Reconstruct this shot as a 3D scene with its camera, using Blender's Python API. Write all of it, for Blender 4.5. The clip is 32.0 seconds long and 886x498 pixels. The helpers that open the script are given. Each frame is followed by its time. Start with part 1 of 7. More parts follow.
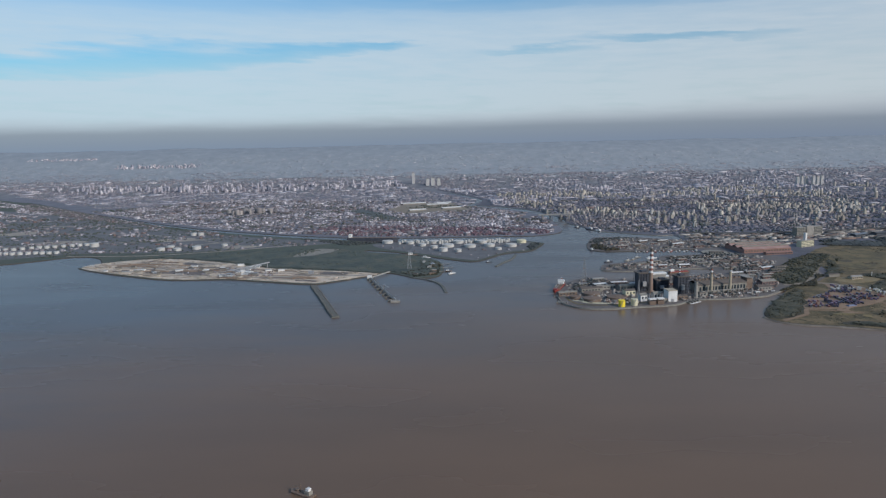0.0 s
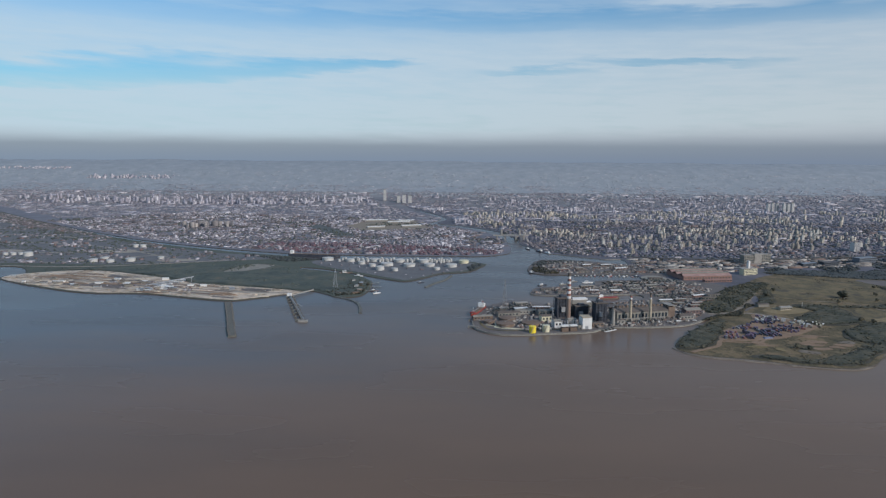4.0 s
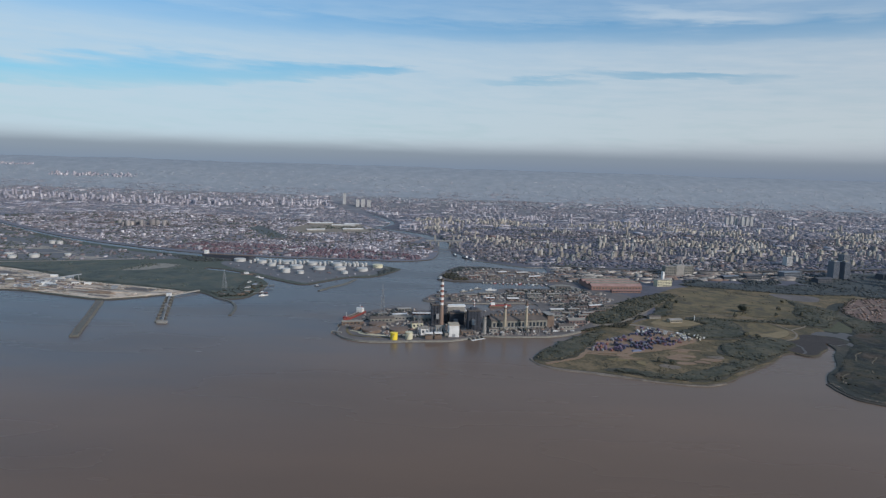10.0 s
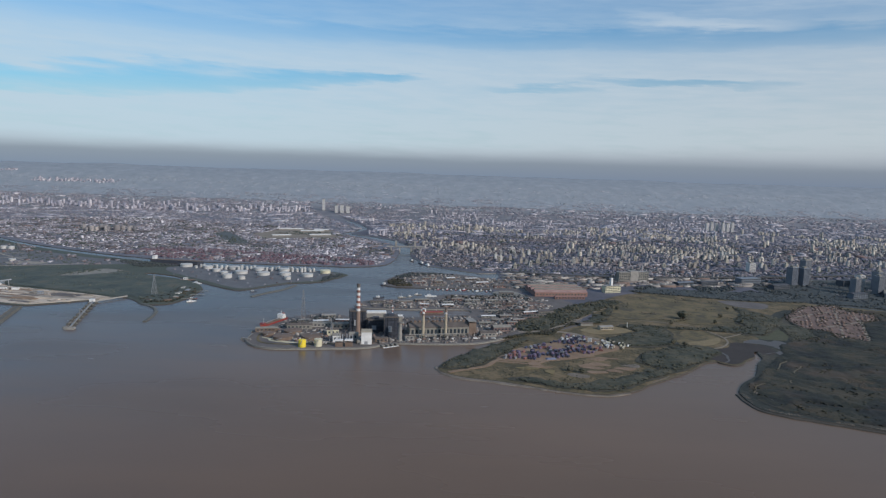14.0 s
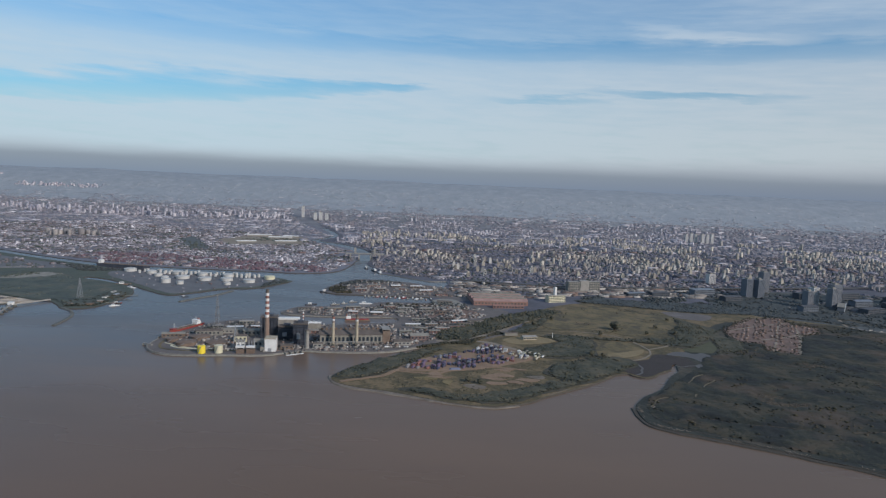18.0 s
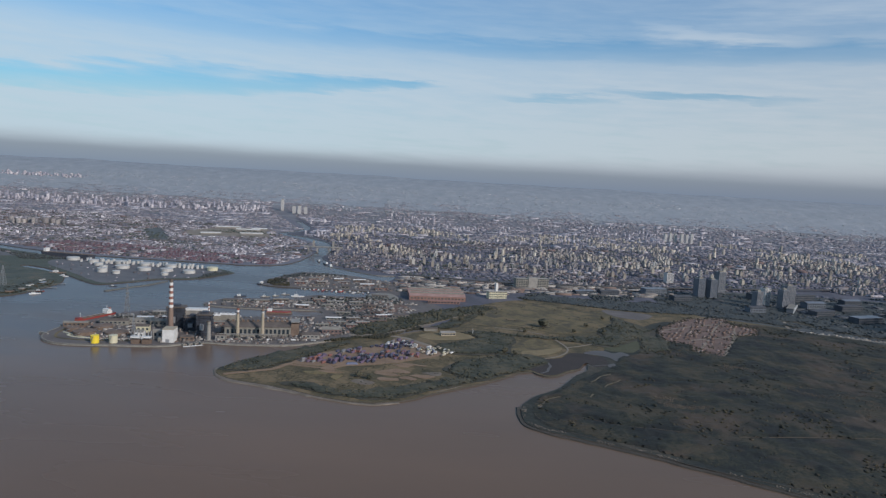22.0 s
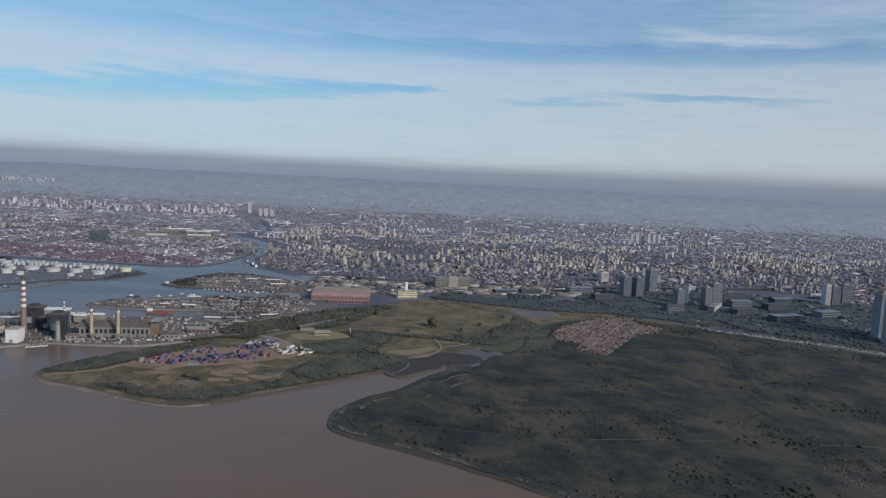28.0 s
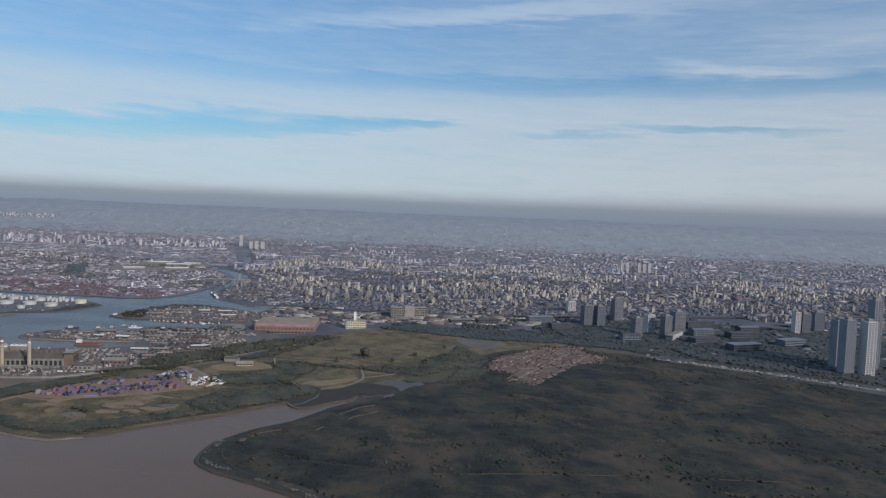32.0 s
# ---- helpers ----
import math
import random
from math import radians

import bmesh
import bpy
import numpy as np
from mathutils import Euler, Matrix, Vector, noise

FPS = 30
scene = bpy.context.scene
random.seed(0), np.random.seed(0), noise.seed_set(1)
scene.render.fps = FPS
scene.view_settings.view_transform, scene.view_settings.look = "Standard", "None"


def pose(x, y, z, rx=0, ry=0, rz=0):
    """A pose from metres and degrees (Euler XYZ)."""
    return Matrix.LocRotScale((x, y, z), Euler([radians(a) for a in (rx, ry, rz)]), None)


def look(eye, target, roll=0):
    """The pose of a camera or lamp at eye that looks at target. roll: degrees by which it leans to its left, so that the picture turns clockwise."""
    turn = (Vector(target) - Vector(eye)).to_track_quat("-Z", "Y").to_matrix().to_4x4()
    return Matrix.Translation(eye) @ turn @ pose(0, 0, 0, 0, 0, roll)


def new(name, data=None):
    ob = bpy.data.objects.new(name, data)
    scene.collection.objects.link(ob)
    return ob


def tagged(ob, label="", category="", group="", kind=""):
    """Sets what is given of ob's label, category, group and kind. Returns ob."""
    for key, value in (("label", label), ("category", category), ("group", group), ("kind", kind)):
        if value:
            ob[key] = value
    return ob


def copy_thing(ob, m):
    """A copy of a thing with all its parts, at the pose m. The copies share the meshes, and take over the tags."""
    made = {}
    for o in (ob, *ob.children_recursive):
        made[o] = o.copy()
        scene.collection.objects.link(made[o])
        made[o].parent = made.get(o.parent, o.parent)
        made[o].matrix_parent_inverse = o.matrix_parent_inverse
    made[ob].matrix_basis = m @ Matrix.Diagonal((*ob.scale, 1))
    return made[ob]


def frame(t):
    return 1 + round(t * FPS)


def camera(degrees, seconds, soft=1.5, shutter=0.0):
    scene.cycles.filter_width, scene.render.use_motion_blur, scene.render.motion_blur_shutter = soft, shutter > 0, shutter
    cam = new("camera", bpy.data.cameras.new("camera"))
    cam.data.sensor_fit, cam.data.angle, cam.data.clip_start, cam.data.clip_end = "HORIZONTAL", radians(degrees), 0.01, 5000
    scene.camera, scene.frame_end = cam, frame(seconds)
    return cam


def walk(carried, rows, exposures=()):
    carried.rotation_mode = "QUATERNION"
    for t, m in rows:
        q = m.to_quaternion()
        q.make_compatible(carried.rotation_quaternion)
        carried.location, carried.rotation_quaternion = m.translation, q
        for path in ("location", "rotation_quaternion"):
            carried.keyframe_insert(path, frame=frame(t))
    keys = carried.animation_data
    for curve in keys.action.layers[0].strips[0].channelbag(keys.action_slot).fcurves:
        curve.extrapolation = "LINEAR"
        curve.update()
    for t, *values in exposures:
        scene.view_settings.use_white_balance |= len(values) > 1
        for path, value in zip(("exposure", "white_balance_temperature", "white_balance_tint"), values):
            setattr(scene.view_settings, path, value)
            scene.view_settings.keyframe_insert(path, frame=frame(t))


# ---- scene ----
cam = camera(66.4, 32.0, soft=1.3)
PATH = [
    (0, (4.407, -2.014, 282.032), (4.347, -0.042, 281.704), -1.2),
    (0.5, (21.671, 3.479, 281.81), (21.607, 5.455, 281.508), -1.2),
    (1, (38.803, 9.348, 281.189), (38.741, 11.326, 280.904), -0.9),
    (1.5, (55.681, 14.881, 280.533), (55.622, 16.86, 280.255), -0.6),
    (2, (72.512, 19.8, 279.945), (72.458, 21.78, 279.664), -0.3),
    (2.5, (89.281, 24.287, 279.806), (89.228, 26.267, 279.523), -0.1),
    (3, (107.088, 29.815, 279.618), (107.039, 31.795, 279.339), 0.2),
    (3.5, (125.568, 35.742, 279.516), (125.522, 37.722, 279.24), 0.2),
    (5.5, (195.285, 53.198, 275.4), (195.246, 55.178, 275.121), 1.3),
    (6, (211.605, 57.466, 274.6), (211.573, 59.447, 274.325), 1.4),
    (6.5, (228.324, 61.944, 273.464), (228.295, 63.926, 273.195), 1.7),
    (7, (244.897, 65.795, 272.674), (244.868, 67.777, 272.409), 1.7),
    (7.5, (262.631, 69.644, 272.123), (262.604, 71.626, 271.858), 1.8),
    (8, (279.907, 73.073, 271.278), (279.876, 75.055, 271.014), 1.9),
    (8.5, (296.247, 77.13, 270.61), (296.219, 79.112, 270.347), 1.8),
    (9, (313.495, 81.561, 269.901), (313.466, 83.544, 269.64), 1.8),
    (9.5, (330.697, 85.864, 269.335), (330.664, 87.847, 269.077), 1.8),
    (10, (348.209, 89.603, 268.732), (348.176, 91.587, 268.478), 1.8),
    (10.5, (365.433, 93.389, 268.014), (365.394, 95.373, 267.764), 1.8),
    (11, (382.761, 97.905, 267.273), (382.72, 99.888, 267.022), 1.7),
    (11.5, (399.954, 102.451, 266.816), (399.913, 104.435, 266.565), 1.7),
    (12, (416.946, 107.194, 266.811), (416.905, 109.179, 266.565), 1.6),
    (12.5, (433.791, 111.944, 266.179), (433.75, 113.929, 265.937), 1.6),
    (13, (451.17, 115.875, 265.506), (451.125, 117.861, 265.272), 1.6),
    (13.5, (468.218, 119.996, 265.098), (468.171, 121.982, 264.865), 1.8),
    (14, (486.187, 124.485, 265.089), (486.139, 126.471, 264.855), 1.8),
    (14.5, (504.016, 128.44, 264.336), (503.966, 130.426, 264.104), 1.9),
    (16.5, (574.503, 142.8, 262.856), (574.445, 144.789, 262.65), 2.1),
    (17, (593.034, 147.011, 262.537), (592.971, 148.999, 262.332), 2.2),
    (17.5, (610.727, 152.331, 261.82), (610.665, 154.32, 261.614), 2.5),
    (18, (628.13, 157.471, 261.085), (628.065, 159.459, 260.879), 2.4),
    (18.5, (646.72, 161.215, 261.415), (646.65, 163.203, 261.21), 2.5),
    (19, (664.915, 164.521, 261.271), (664.843, 166.51, 261.071), 2.4),
    (19.5, (682.256, 169.854, 260.809), (682.181, 171.843, 260.613), 2.6),
    (20, (699.845, 174.053, 260.133), (699.769, 176.041, 259.933), 3.0),
    (20.5, (716.989, 178.163, 259.441), (716.913, 180.151, 259.234), 3.1),
    (21, (734.073, 182.841, 258.948), (733.993, 184.828, 258.737), 3.2),
    (21.5, (751.878, 188.528, 257.903), (751.795, 190.515, 257.691), 3.3),
    (22, (769.738, 192.944, 256.889), (769.657, 194.931, 256.675), 3.3),
    (22.5, (787.223, 198.061, 256.422), (787.14, 200.047, 256.207), 3.4),
    (23, (803.846, 202.806, 256.188), (803.765, 204.792, 255.966), 3.3),
    (23.5, (820.56, 206.463, 255.6), (820.479, 208.449, 255.378), 3.1),
    (24, (837.742, 209.788, 255.618), (837.656, 211.774, 255.395), 3.0),
    (24.5, (854.048, 212.951, 255.305), (853.959, 214.937, 255.088), 2.8),
    (25, (871.458, 215.635, 254.787), (871.367, 217.622, 254.575), 2.8),
    (25.5, (888.545, 220.31, 254.031), (888.453, 222.297, 253.819), 2.7),
    (27.5, (958.338, 238.171, 251.663), (958.239, 240.158, 251.456), 2.7),
    (28, (975.258, 242.969, 250.868), (975.156, 244.956, 250.665), 2.9),
    (28.5, (993.529, 246.838, 250.462), (993.416, 248.824, 250.253), 2.9),
    (29, (1011.297, 250.558, 249.763), (1011.175, 252.543, 249.551), 2.6),
    (29.5, (1028.833, 254.568, 249.802), (1028.702, 256.553, 249.592), 2.6),
    (30, (1046.039, 258.615, 249.236), (1045.903, 260.6, 249.032), 2.5),
    (30.5, (1063.162, 262.765, 248.611), (1063.028, 264.75, 248.405), 2.5),
    (31, (1079.614, 268.284, 247.392), (1079.477, 270.27, 247.195), 2.6),
    (31.5, (1096.467, 273.047, 246.105), (1096.312, 275.035, 245.951), 2.3),
    (32, (1112.996, 278.045, 245.412), (1112.84, 280.036, 245.304), 2.3),
]
walk(cam, [(t, look(eye, target, roll)) for t, eye, target, roll in PATH], [(0.0, -0.10, 6150, 15), (14.0, -0.12, 6180, 15.5), (24.0, -0.16, 6230, 17), (32.0, -0.18, 6260, 18.5)])

# ---- world, sun ----
SUN_AZ, SUN_EL = 128.0, 26.0          # degrees clockwise from +y, degrees up
sun_dir = Vector((math.sin(radians(SUN_AZ)) * math.cos(radians(SUN_EL)), math.cos(radians(SUN_AZ)) * math.cos(radians(SUN_EL)), math.sin(radians(SUN_EL))))
sun = new("sun", bpy.data.lights.new("sun", "SUN"))
sun.data.energy, sun.data.angle, sun.data.color = 3.7, radians(7.0), (1.0, 0.90, 0.77)
sun.matrix_world = look(sun_dir * 3000, (0, 0, 0))


class Nodes:
    """A short hand for node trees."""

    def __init__(self, tree):
        self.tree = tree
        tree.nodes.clear()

    def add(self, kind, values=(), operation="", use_clamp=False, data_type="", blend_type="", interpolation_type=""):
        n = self.tree.nodes.new(kind)
        if operation:
            n.operation = operation
        if use_clamp:
            n.use_clamp = True
        if data_type:
            n.data_type = data_type
        if blend_type:
            n.blend_type = blend_type
        if interpolation_type:
            n.interpolation_type = interpolation_type
        for key, value in dict(values).items():
            if isinstance(value, bpy.types.NodeSocket):
                self.tree.links.new(value, n.inputs[key])
            else:
                n.inputs[key].default_value = value
        return n

    def math(self, op, a, b=0.0, clamp=False):
        return self.add("ShaderNodeMath", {0: a, 1: b}, operation=op, use_clamp=clamp).outputs[0]

    def ramp(self, fac, stops, smooth=False):
        n = self.add("ShaderNodeValToRGB", {0: fac})
        n.color_ramp.interpolation = "EASE" if smooth else "LINEAR"
        for i, (at, col) in enumerate(stops):
            e = n.color_ramp.elements[i] if i < 2 else n.color_ramp.elements.new(at)
            e.position, e.color = at, (*((col,) * 3 if isinstance(col, (int, float)) else col), 1)
        return n.outputs[0]

    def mix(self, fac, a, b, blend="MIX"):
        n = self.add("ShaderNodeMix", {0: fac}, data_type="RGBA", blend_type=blend)
        for i, v in ((6, a), (7, b)):
            if isinstance(v, bpy.types.NodeSocket):
                self.tree.links.new(v, n.inputs[i])
            else:
                n.inputs[i].default_value = (*v, 1)
        return n.outputs[2]

    def noise(self, vec, scale, detail=4.0, rough=0.55):
        return self.add("ShaderNodeTexNoise", {"Vector": vec, "Scale": scale, "Detail": detail, "Roughness": rough}).outputs[0]


world = bpy.data.worlds.new("world")
scene.world = world
world.use_nodes = True
w = Nodes(world.node_tree)
way = w.add("ShaderNodeTexCoord").outputs["Generated"]
sep = w.add("ShaderNodeSeparateXYZ", {0: way}).outputs
elev = w.math("MULTIPLY", w.math("ARCSINE", sep[2]), 57.2958)
azim = w.math("MULTIPLY", w.math("ARCTAN2", sep[0], sep[1]), 57.2958)
sky_node = w.add("ShaderNodeTexSky")
sky_node.sky_type, sky_node.sun_disc, sky_node.dust_density, sky_node.air_density = "NISHITA", False, 1.0, 1.2
sky_node.sun_elevation, sky_node.sun_rotation = radians(SUN_EL), radians(SUN_AZ)
sky = sky_node.outputs[0]
blue = w.mix(1.0, w.mix(1.0, sky, (0.115, 0.115, 0.115), "MULTIPLY"), (0.36, 0.76, 1.06), "MULTIPLY")
# high cloud in flat sheets, with long blue gaps between them
flat = w.add("ShaderNodeCombineXYZ", {0: w.math("MULTIPLY", azim, 0.055), 1: w.math("MULTIPLY", elev, 0.42), 2: 3.1}).outputs[0]
fine = w.add("ShaderNodeCombineXYZ", {0: w.math("MULTIPLY", azim, 0.14), 1: w.math("ADD", w.math("MULTIPLY", elev, 0.95), w.math("MULTIPLY", azim, 0.03)), 2: 7.7}).outputs[0]
fibre = w.add("ShaderNodeCombineXYZ", {0: w.math("MULTIPLY", azim, 0.30), 1: w.math("ADD", w.math("MULTIPLY", elev, 2.6), w.math("MULTIPLY", azim, 0.06)), 2: 1.7}).outputs[0]
rough_a = w.math("SUBTRACT", w.noise(fine, 1.0, 4.0, 0.55), 0.5)
rough_b = w.math("SUBTRACT", w.noise(fibre, 1.0, 4.0, 0.55), 0.5)
high = w.math("ADD", elev, w.math("ADD", w.math("MULTIPLY", rough_a, 1.9), w.math("MULTIPLY", rough_b, 1.0)))
aside = w.math("ADD", azim, w.math("MULTIPLY", rough_b, 6.0))


def bell(v, centre, half):
    """One at the centre, falling to nothing at half on either side."""
    q = w.math("DIVIDE", w.math("SUBTRACT", v, centre), half)
    return w.math("SUBTRACT", 1.0, w.math("MULTIPLY", q, q), True)


def along(a, b, fa, fb):
    return w.add("ShaderNodeMapRange", {0: azim, 1: a, 2: b, 3: fa, 4: fb}).outputs[0]


deep = w.ramp(w.math("DIVIDE", w.math("ADD", azim, 50.0), 60.0, True), [(0.0, 0.05), (0.2, 0.08), (0.36, 0.13), (0.47, 0.135), (0.6, 0.085), (0.74, 0.045), (0.82, 0.01)])
great_gap = w.math("MULTIPLY", bell(high, along(-37.0, -4.0, 5.35, 7.6), w.math("MULTIPLY", deep, 10.0)), along(-2.5, -5.5, 0.0, 1.0))
low_gap = w.math("MULTIPLY", bell(high, 6.75, 0.40), bell(aside, 6.0, 6.0))
right_gap = w.math("MULTIPLY", bell(high, along(10.0, 24.0, 7.65, 6.95), 0.42), bell(aside, 17.0, 9.0))
wisp = w.math("MULTIPLY", bell(high, along(12.0, 26.0, 12.3, 11.0), 0.5), bell(aside, 19.0, 7.5))
upper_gap = w.math("MULTIPLY", bell(high, along(-30.0, 26.0, 10.6, 10.5), along(-20.0, 10.0, 0.9, 1.0)), along(-25.0, 5.0, 0.12, 0.30))
veil = w.ramp(w.math("DIVIDE", high, 30.0, True), [(0.0, 1.0), (0.16, 0.98), (0.2, 0.94), (0.235, 0.93), (0.285, 0.92), (0.32, 0.78), (0.36, 0.55), (0.42, 0.42), (0.5, 0.36), (0.7, 0.5), (1.0, 0.4)])
cloud = w.math("ADD", w.math("ADD", veil, w.math("MULTIPLY", rough_a, 0.34)), w.math("MULTIPLY", rough_b, 0.40), True)
for hole, share in ((great_gap, 0.66), (low_gap, 0.42), (right_gap, 0.55), (upper_gap, 1.0)):
    cloud = w.math("SUBTRACT", cloud, w.math("MULTIPLY", hole, share), True)
cloud = w.math("ADD", cloud, w.math("MULTIPLY", wisp, 0.42), True)
top_sheet = w.math("MULTIPLY", bell(high, along(-22.0, 6.0, 14.4, 16.7), 0.85), bell(aside, -2.0, 20.0))
right_sheet = w.math("MULTIPLY", bell(high, 13.6, 1.5), bell(aside, 33.0, 16.0))
cloud = w.math("ADD", cloud, w.math("ADD", w.math("MULTIPLY", top_sheet, 0.48), w.math("MULTIPLY", right_sheet, 0.30)), True)
thin_haze = w.math("MULTIPLY", along(-8.0, 14.0, 0.0, 0.13), w.add("ShaderNodeMapRange", {0: high, 1: 9.5, 2: 13.0, 3: 0.0, 4: 1.0}).outputs[0])
cloud = w.math("ADD", cloud, thin_haze, True)
cloud_col = w.ramp(w.math("DIVIDE", elev, 30.0, True), [(0.0, (0.565, 0.675, 0.715)), (0.12, (0.56, 0.685, 0.735)), (0.3, (0.525, 0.665, 0.75)), (0.42, (0.47, 0.63, 0.76)), (1.0, (0.46, 0.62, 0.77))])
warm = [w.add("ShaderNodeMapRange", {0: azim, 1: -20.0, 2: 30.0, 3: a, 4: b}).outputs[0] for a, b in ((0.99, 1.0), (1.02, 0.93), (1.01, 0.875))]
cloud_col = w.mix(1.0, cloud_col, w.add("ShaderNodeCombineXYZ", {0: warm[0], 1: warm[1], 2: warm[2]}).outputs[0], "MULTIPLY")
above = w.mix(w.math("MULTIPLY", cloud, 0.95), blue, cloud_col)
# the smog bank on the horizon and the far plain beneath it
wave = w.math("MULTIPLY", w.math("SUBTRACT", w.noise(flat, 3.0, 3.0), 0.5), 0.5)
bank = w.add("ShaderNodeMapRange", {0: w.math("ADD", elev, wave), 1: 0.5, 2: along(-10.0, 26.0, 2.1, 3.0), 3: 0.0, 4: 1.0}, interpolation_type="SMOOTHSTEP").outputs[0]
town = w.add("ShaderNodeCombineXYZ", {0: w.math("MULTIPLY", azim, 3.4), 1: w.math("MULTIPLY", elev, 17.0), 2: 0.0}).outputs[0]
belt = w.add("ShaderNodeCombineXYZ", {0: w.math("MULTIPLY", azim, 0.12), 1: w.math("MULTIPLY", elev, 2.6), 2: 5.0}).outputs[0]
depth = w.add("ShaderNodeMapRange", {0: elev, 1: -0.9, 2: -3.2, 3: 0.0, 4: 1.0}).outputs[0]
dots = w.add("ShaderNodeMapRange", {0: w.noise(town, 1.0, 2.0, 0.6), 1: 0.53, 2: 0.72, 3: -0.025, 4: 0.22}).outputs[0]
bands = w.math("MULTIPLY", w.math("SUBTRACT", w.noise(belt, 1.0, 4.0, 0.6), 0.5), 0.16)
speck = w.math("MULTIPLY", w.math("ADD", dots, bands), depth)
smog = w.ramp(w.math("DIVIDE", w.math("ADD", elev, 5.0), 7.0, True), [(0.0, (0.218, 0.256, 0.300)), (0.45, (0.212, 0.256, 0.310)), (0.62, (0.211, 0.263, 0.322)), (0.67, (0.219, 0.269, 0.321)), (0.72, (0.232, 0.279, 0.322)), (0.82, (0.262, 0.306, 0.334)), (1.0, (0.42, 0.458, 0.47))])
side = [w.add("ShaderNodeMapRange", {0: azim, 1: -30.0, 2: 30.0, 3: a, 4: b}).outputs[0] for a, b in ((1.12, 0.985), (1.16, 1.0), (1.17, 1.03))]
smog = w.mix(1.0, smog, w.add("ShaderNodeCombineXYZ", {0: side[0], 1: side[1], 2: side[2]}).outputs[0], "MULTIPLY")
smog = w.mix(1.0, smog, w.add("ShaderNodeCombineXYZ", {0: speck, 1: speck, 2: speck}).outputs[0], "ADD")
back = w.add("ShaderNodeBackground", {0: w.mix(bank, smog, above), 1: 1.0})
w.tree.links.new(back.outputs[0], w.add("ShaderNodeOutputWorld").inputs[0])


# ---- materials ----
def surface(name, cols, rough=0.85, scale=0.2, fine=3.0, bump=0.3, vary=0.0, by="", metal=0.0, spec=0.4, contrast=1.0, spots=None, patchy=0.0):
    """A worn matt surface: cols from low to high along a two-scale noise in metres; by: 'island' or 'object' takes one colour a piece."""
    m = bpy.data.materials.new(name)
    m.use_nodes = True
    n = Nodes(m.node_tree)
    at = n.add("ShaderNodeNewGeometry")
    pos = at.outputs["Position"]
    big, small = n.noise(pos, scale, 5.0, 0.6), n.noise(pos, fine, 3.0, 0.6)
    fac = n.math("ADD", n.math("MULTIPLY", n.math("SUBTRACT", big, 0.5), 1.6 * contrast), n.math("MULTIPLY", n.math("SUBTRACT", small, 0.5), 0.7 * contrast))
    if by:
        pick = at.outputs["Random Per Island"] if by == "island" else n.add("ShaderNodeObjectInfo").outputs["Random"]
        fac = n.math("ADD", n.math("MULTIPLY", fac, 0.25 + 0.6 * patchy), n.math("ADD", n.math("MULTIPLY", pick, 1.0 - 0.45 * patchy), 0.22 * patchy), True)
    else:
        fac = n.math("ADD", fac, 0.5, True)
    stops = [(i / max(1, len(cols) - 1), c) for i, c in enumerate(cols)]
    col = n.ramp(fac, stops if len(stops) > 1 else [(0, cols[0]), (1, cols[0])])
    if by and len(cols) > 4:
        col.node.color_ramp.interpolation = "CONSTANT"
    if spots:
        colour, size, share = spots
        mask = n.add("ShaderNodeMapRange", {0: n.noise(pos, size, 4.0, 0.6), 1: 1 - share - 0.06, 2: 1 - share + 0.06, 3: 0.0, 4: 1.0}).outputs[0]
        col = n.mix(mask, col, colour)
    if by:
        grime = n.add("ShaderNodeMapRange", {0: small, 1: 0.3, 2: 0.7, 3: 0.82, 4: 1.08}).outputs[0]
        col = n.mix(1.0, col, n.add("ShaderNodeCombineXYZ", {0: grime, 1: grime, 2: grime}).outputs[0], "MULTIPLY")
    b = n.add("ShaderNodeBsdfPrincipled", {"Base Color": col, "Roughness": rough, "Metallic": metal, "Specular IOR Level": spec})
    if bump:
        n.tree.links.new(n.add("ShaderNodeBump", {"Height": small, "Strength": bump, "Distance": 0.6 / fine}).outputs[0], b.inputs["Normal"])
    n.tree.links.new(b.outputs[0], n.add("ShaderNodeOutputMaterial").inputs[0])
    return m


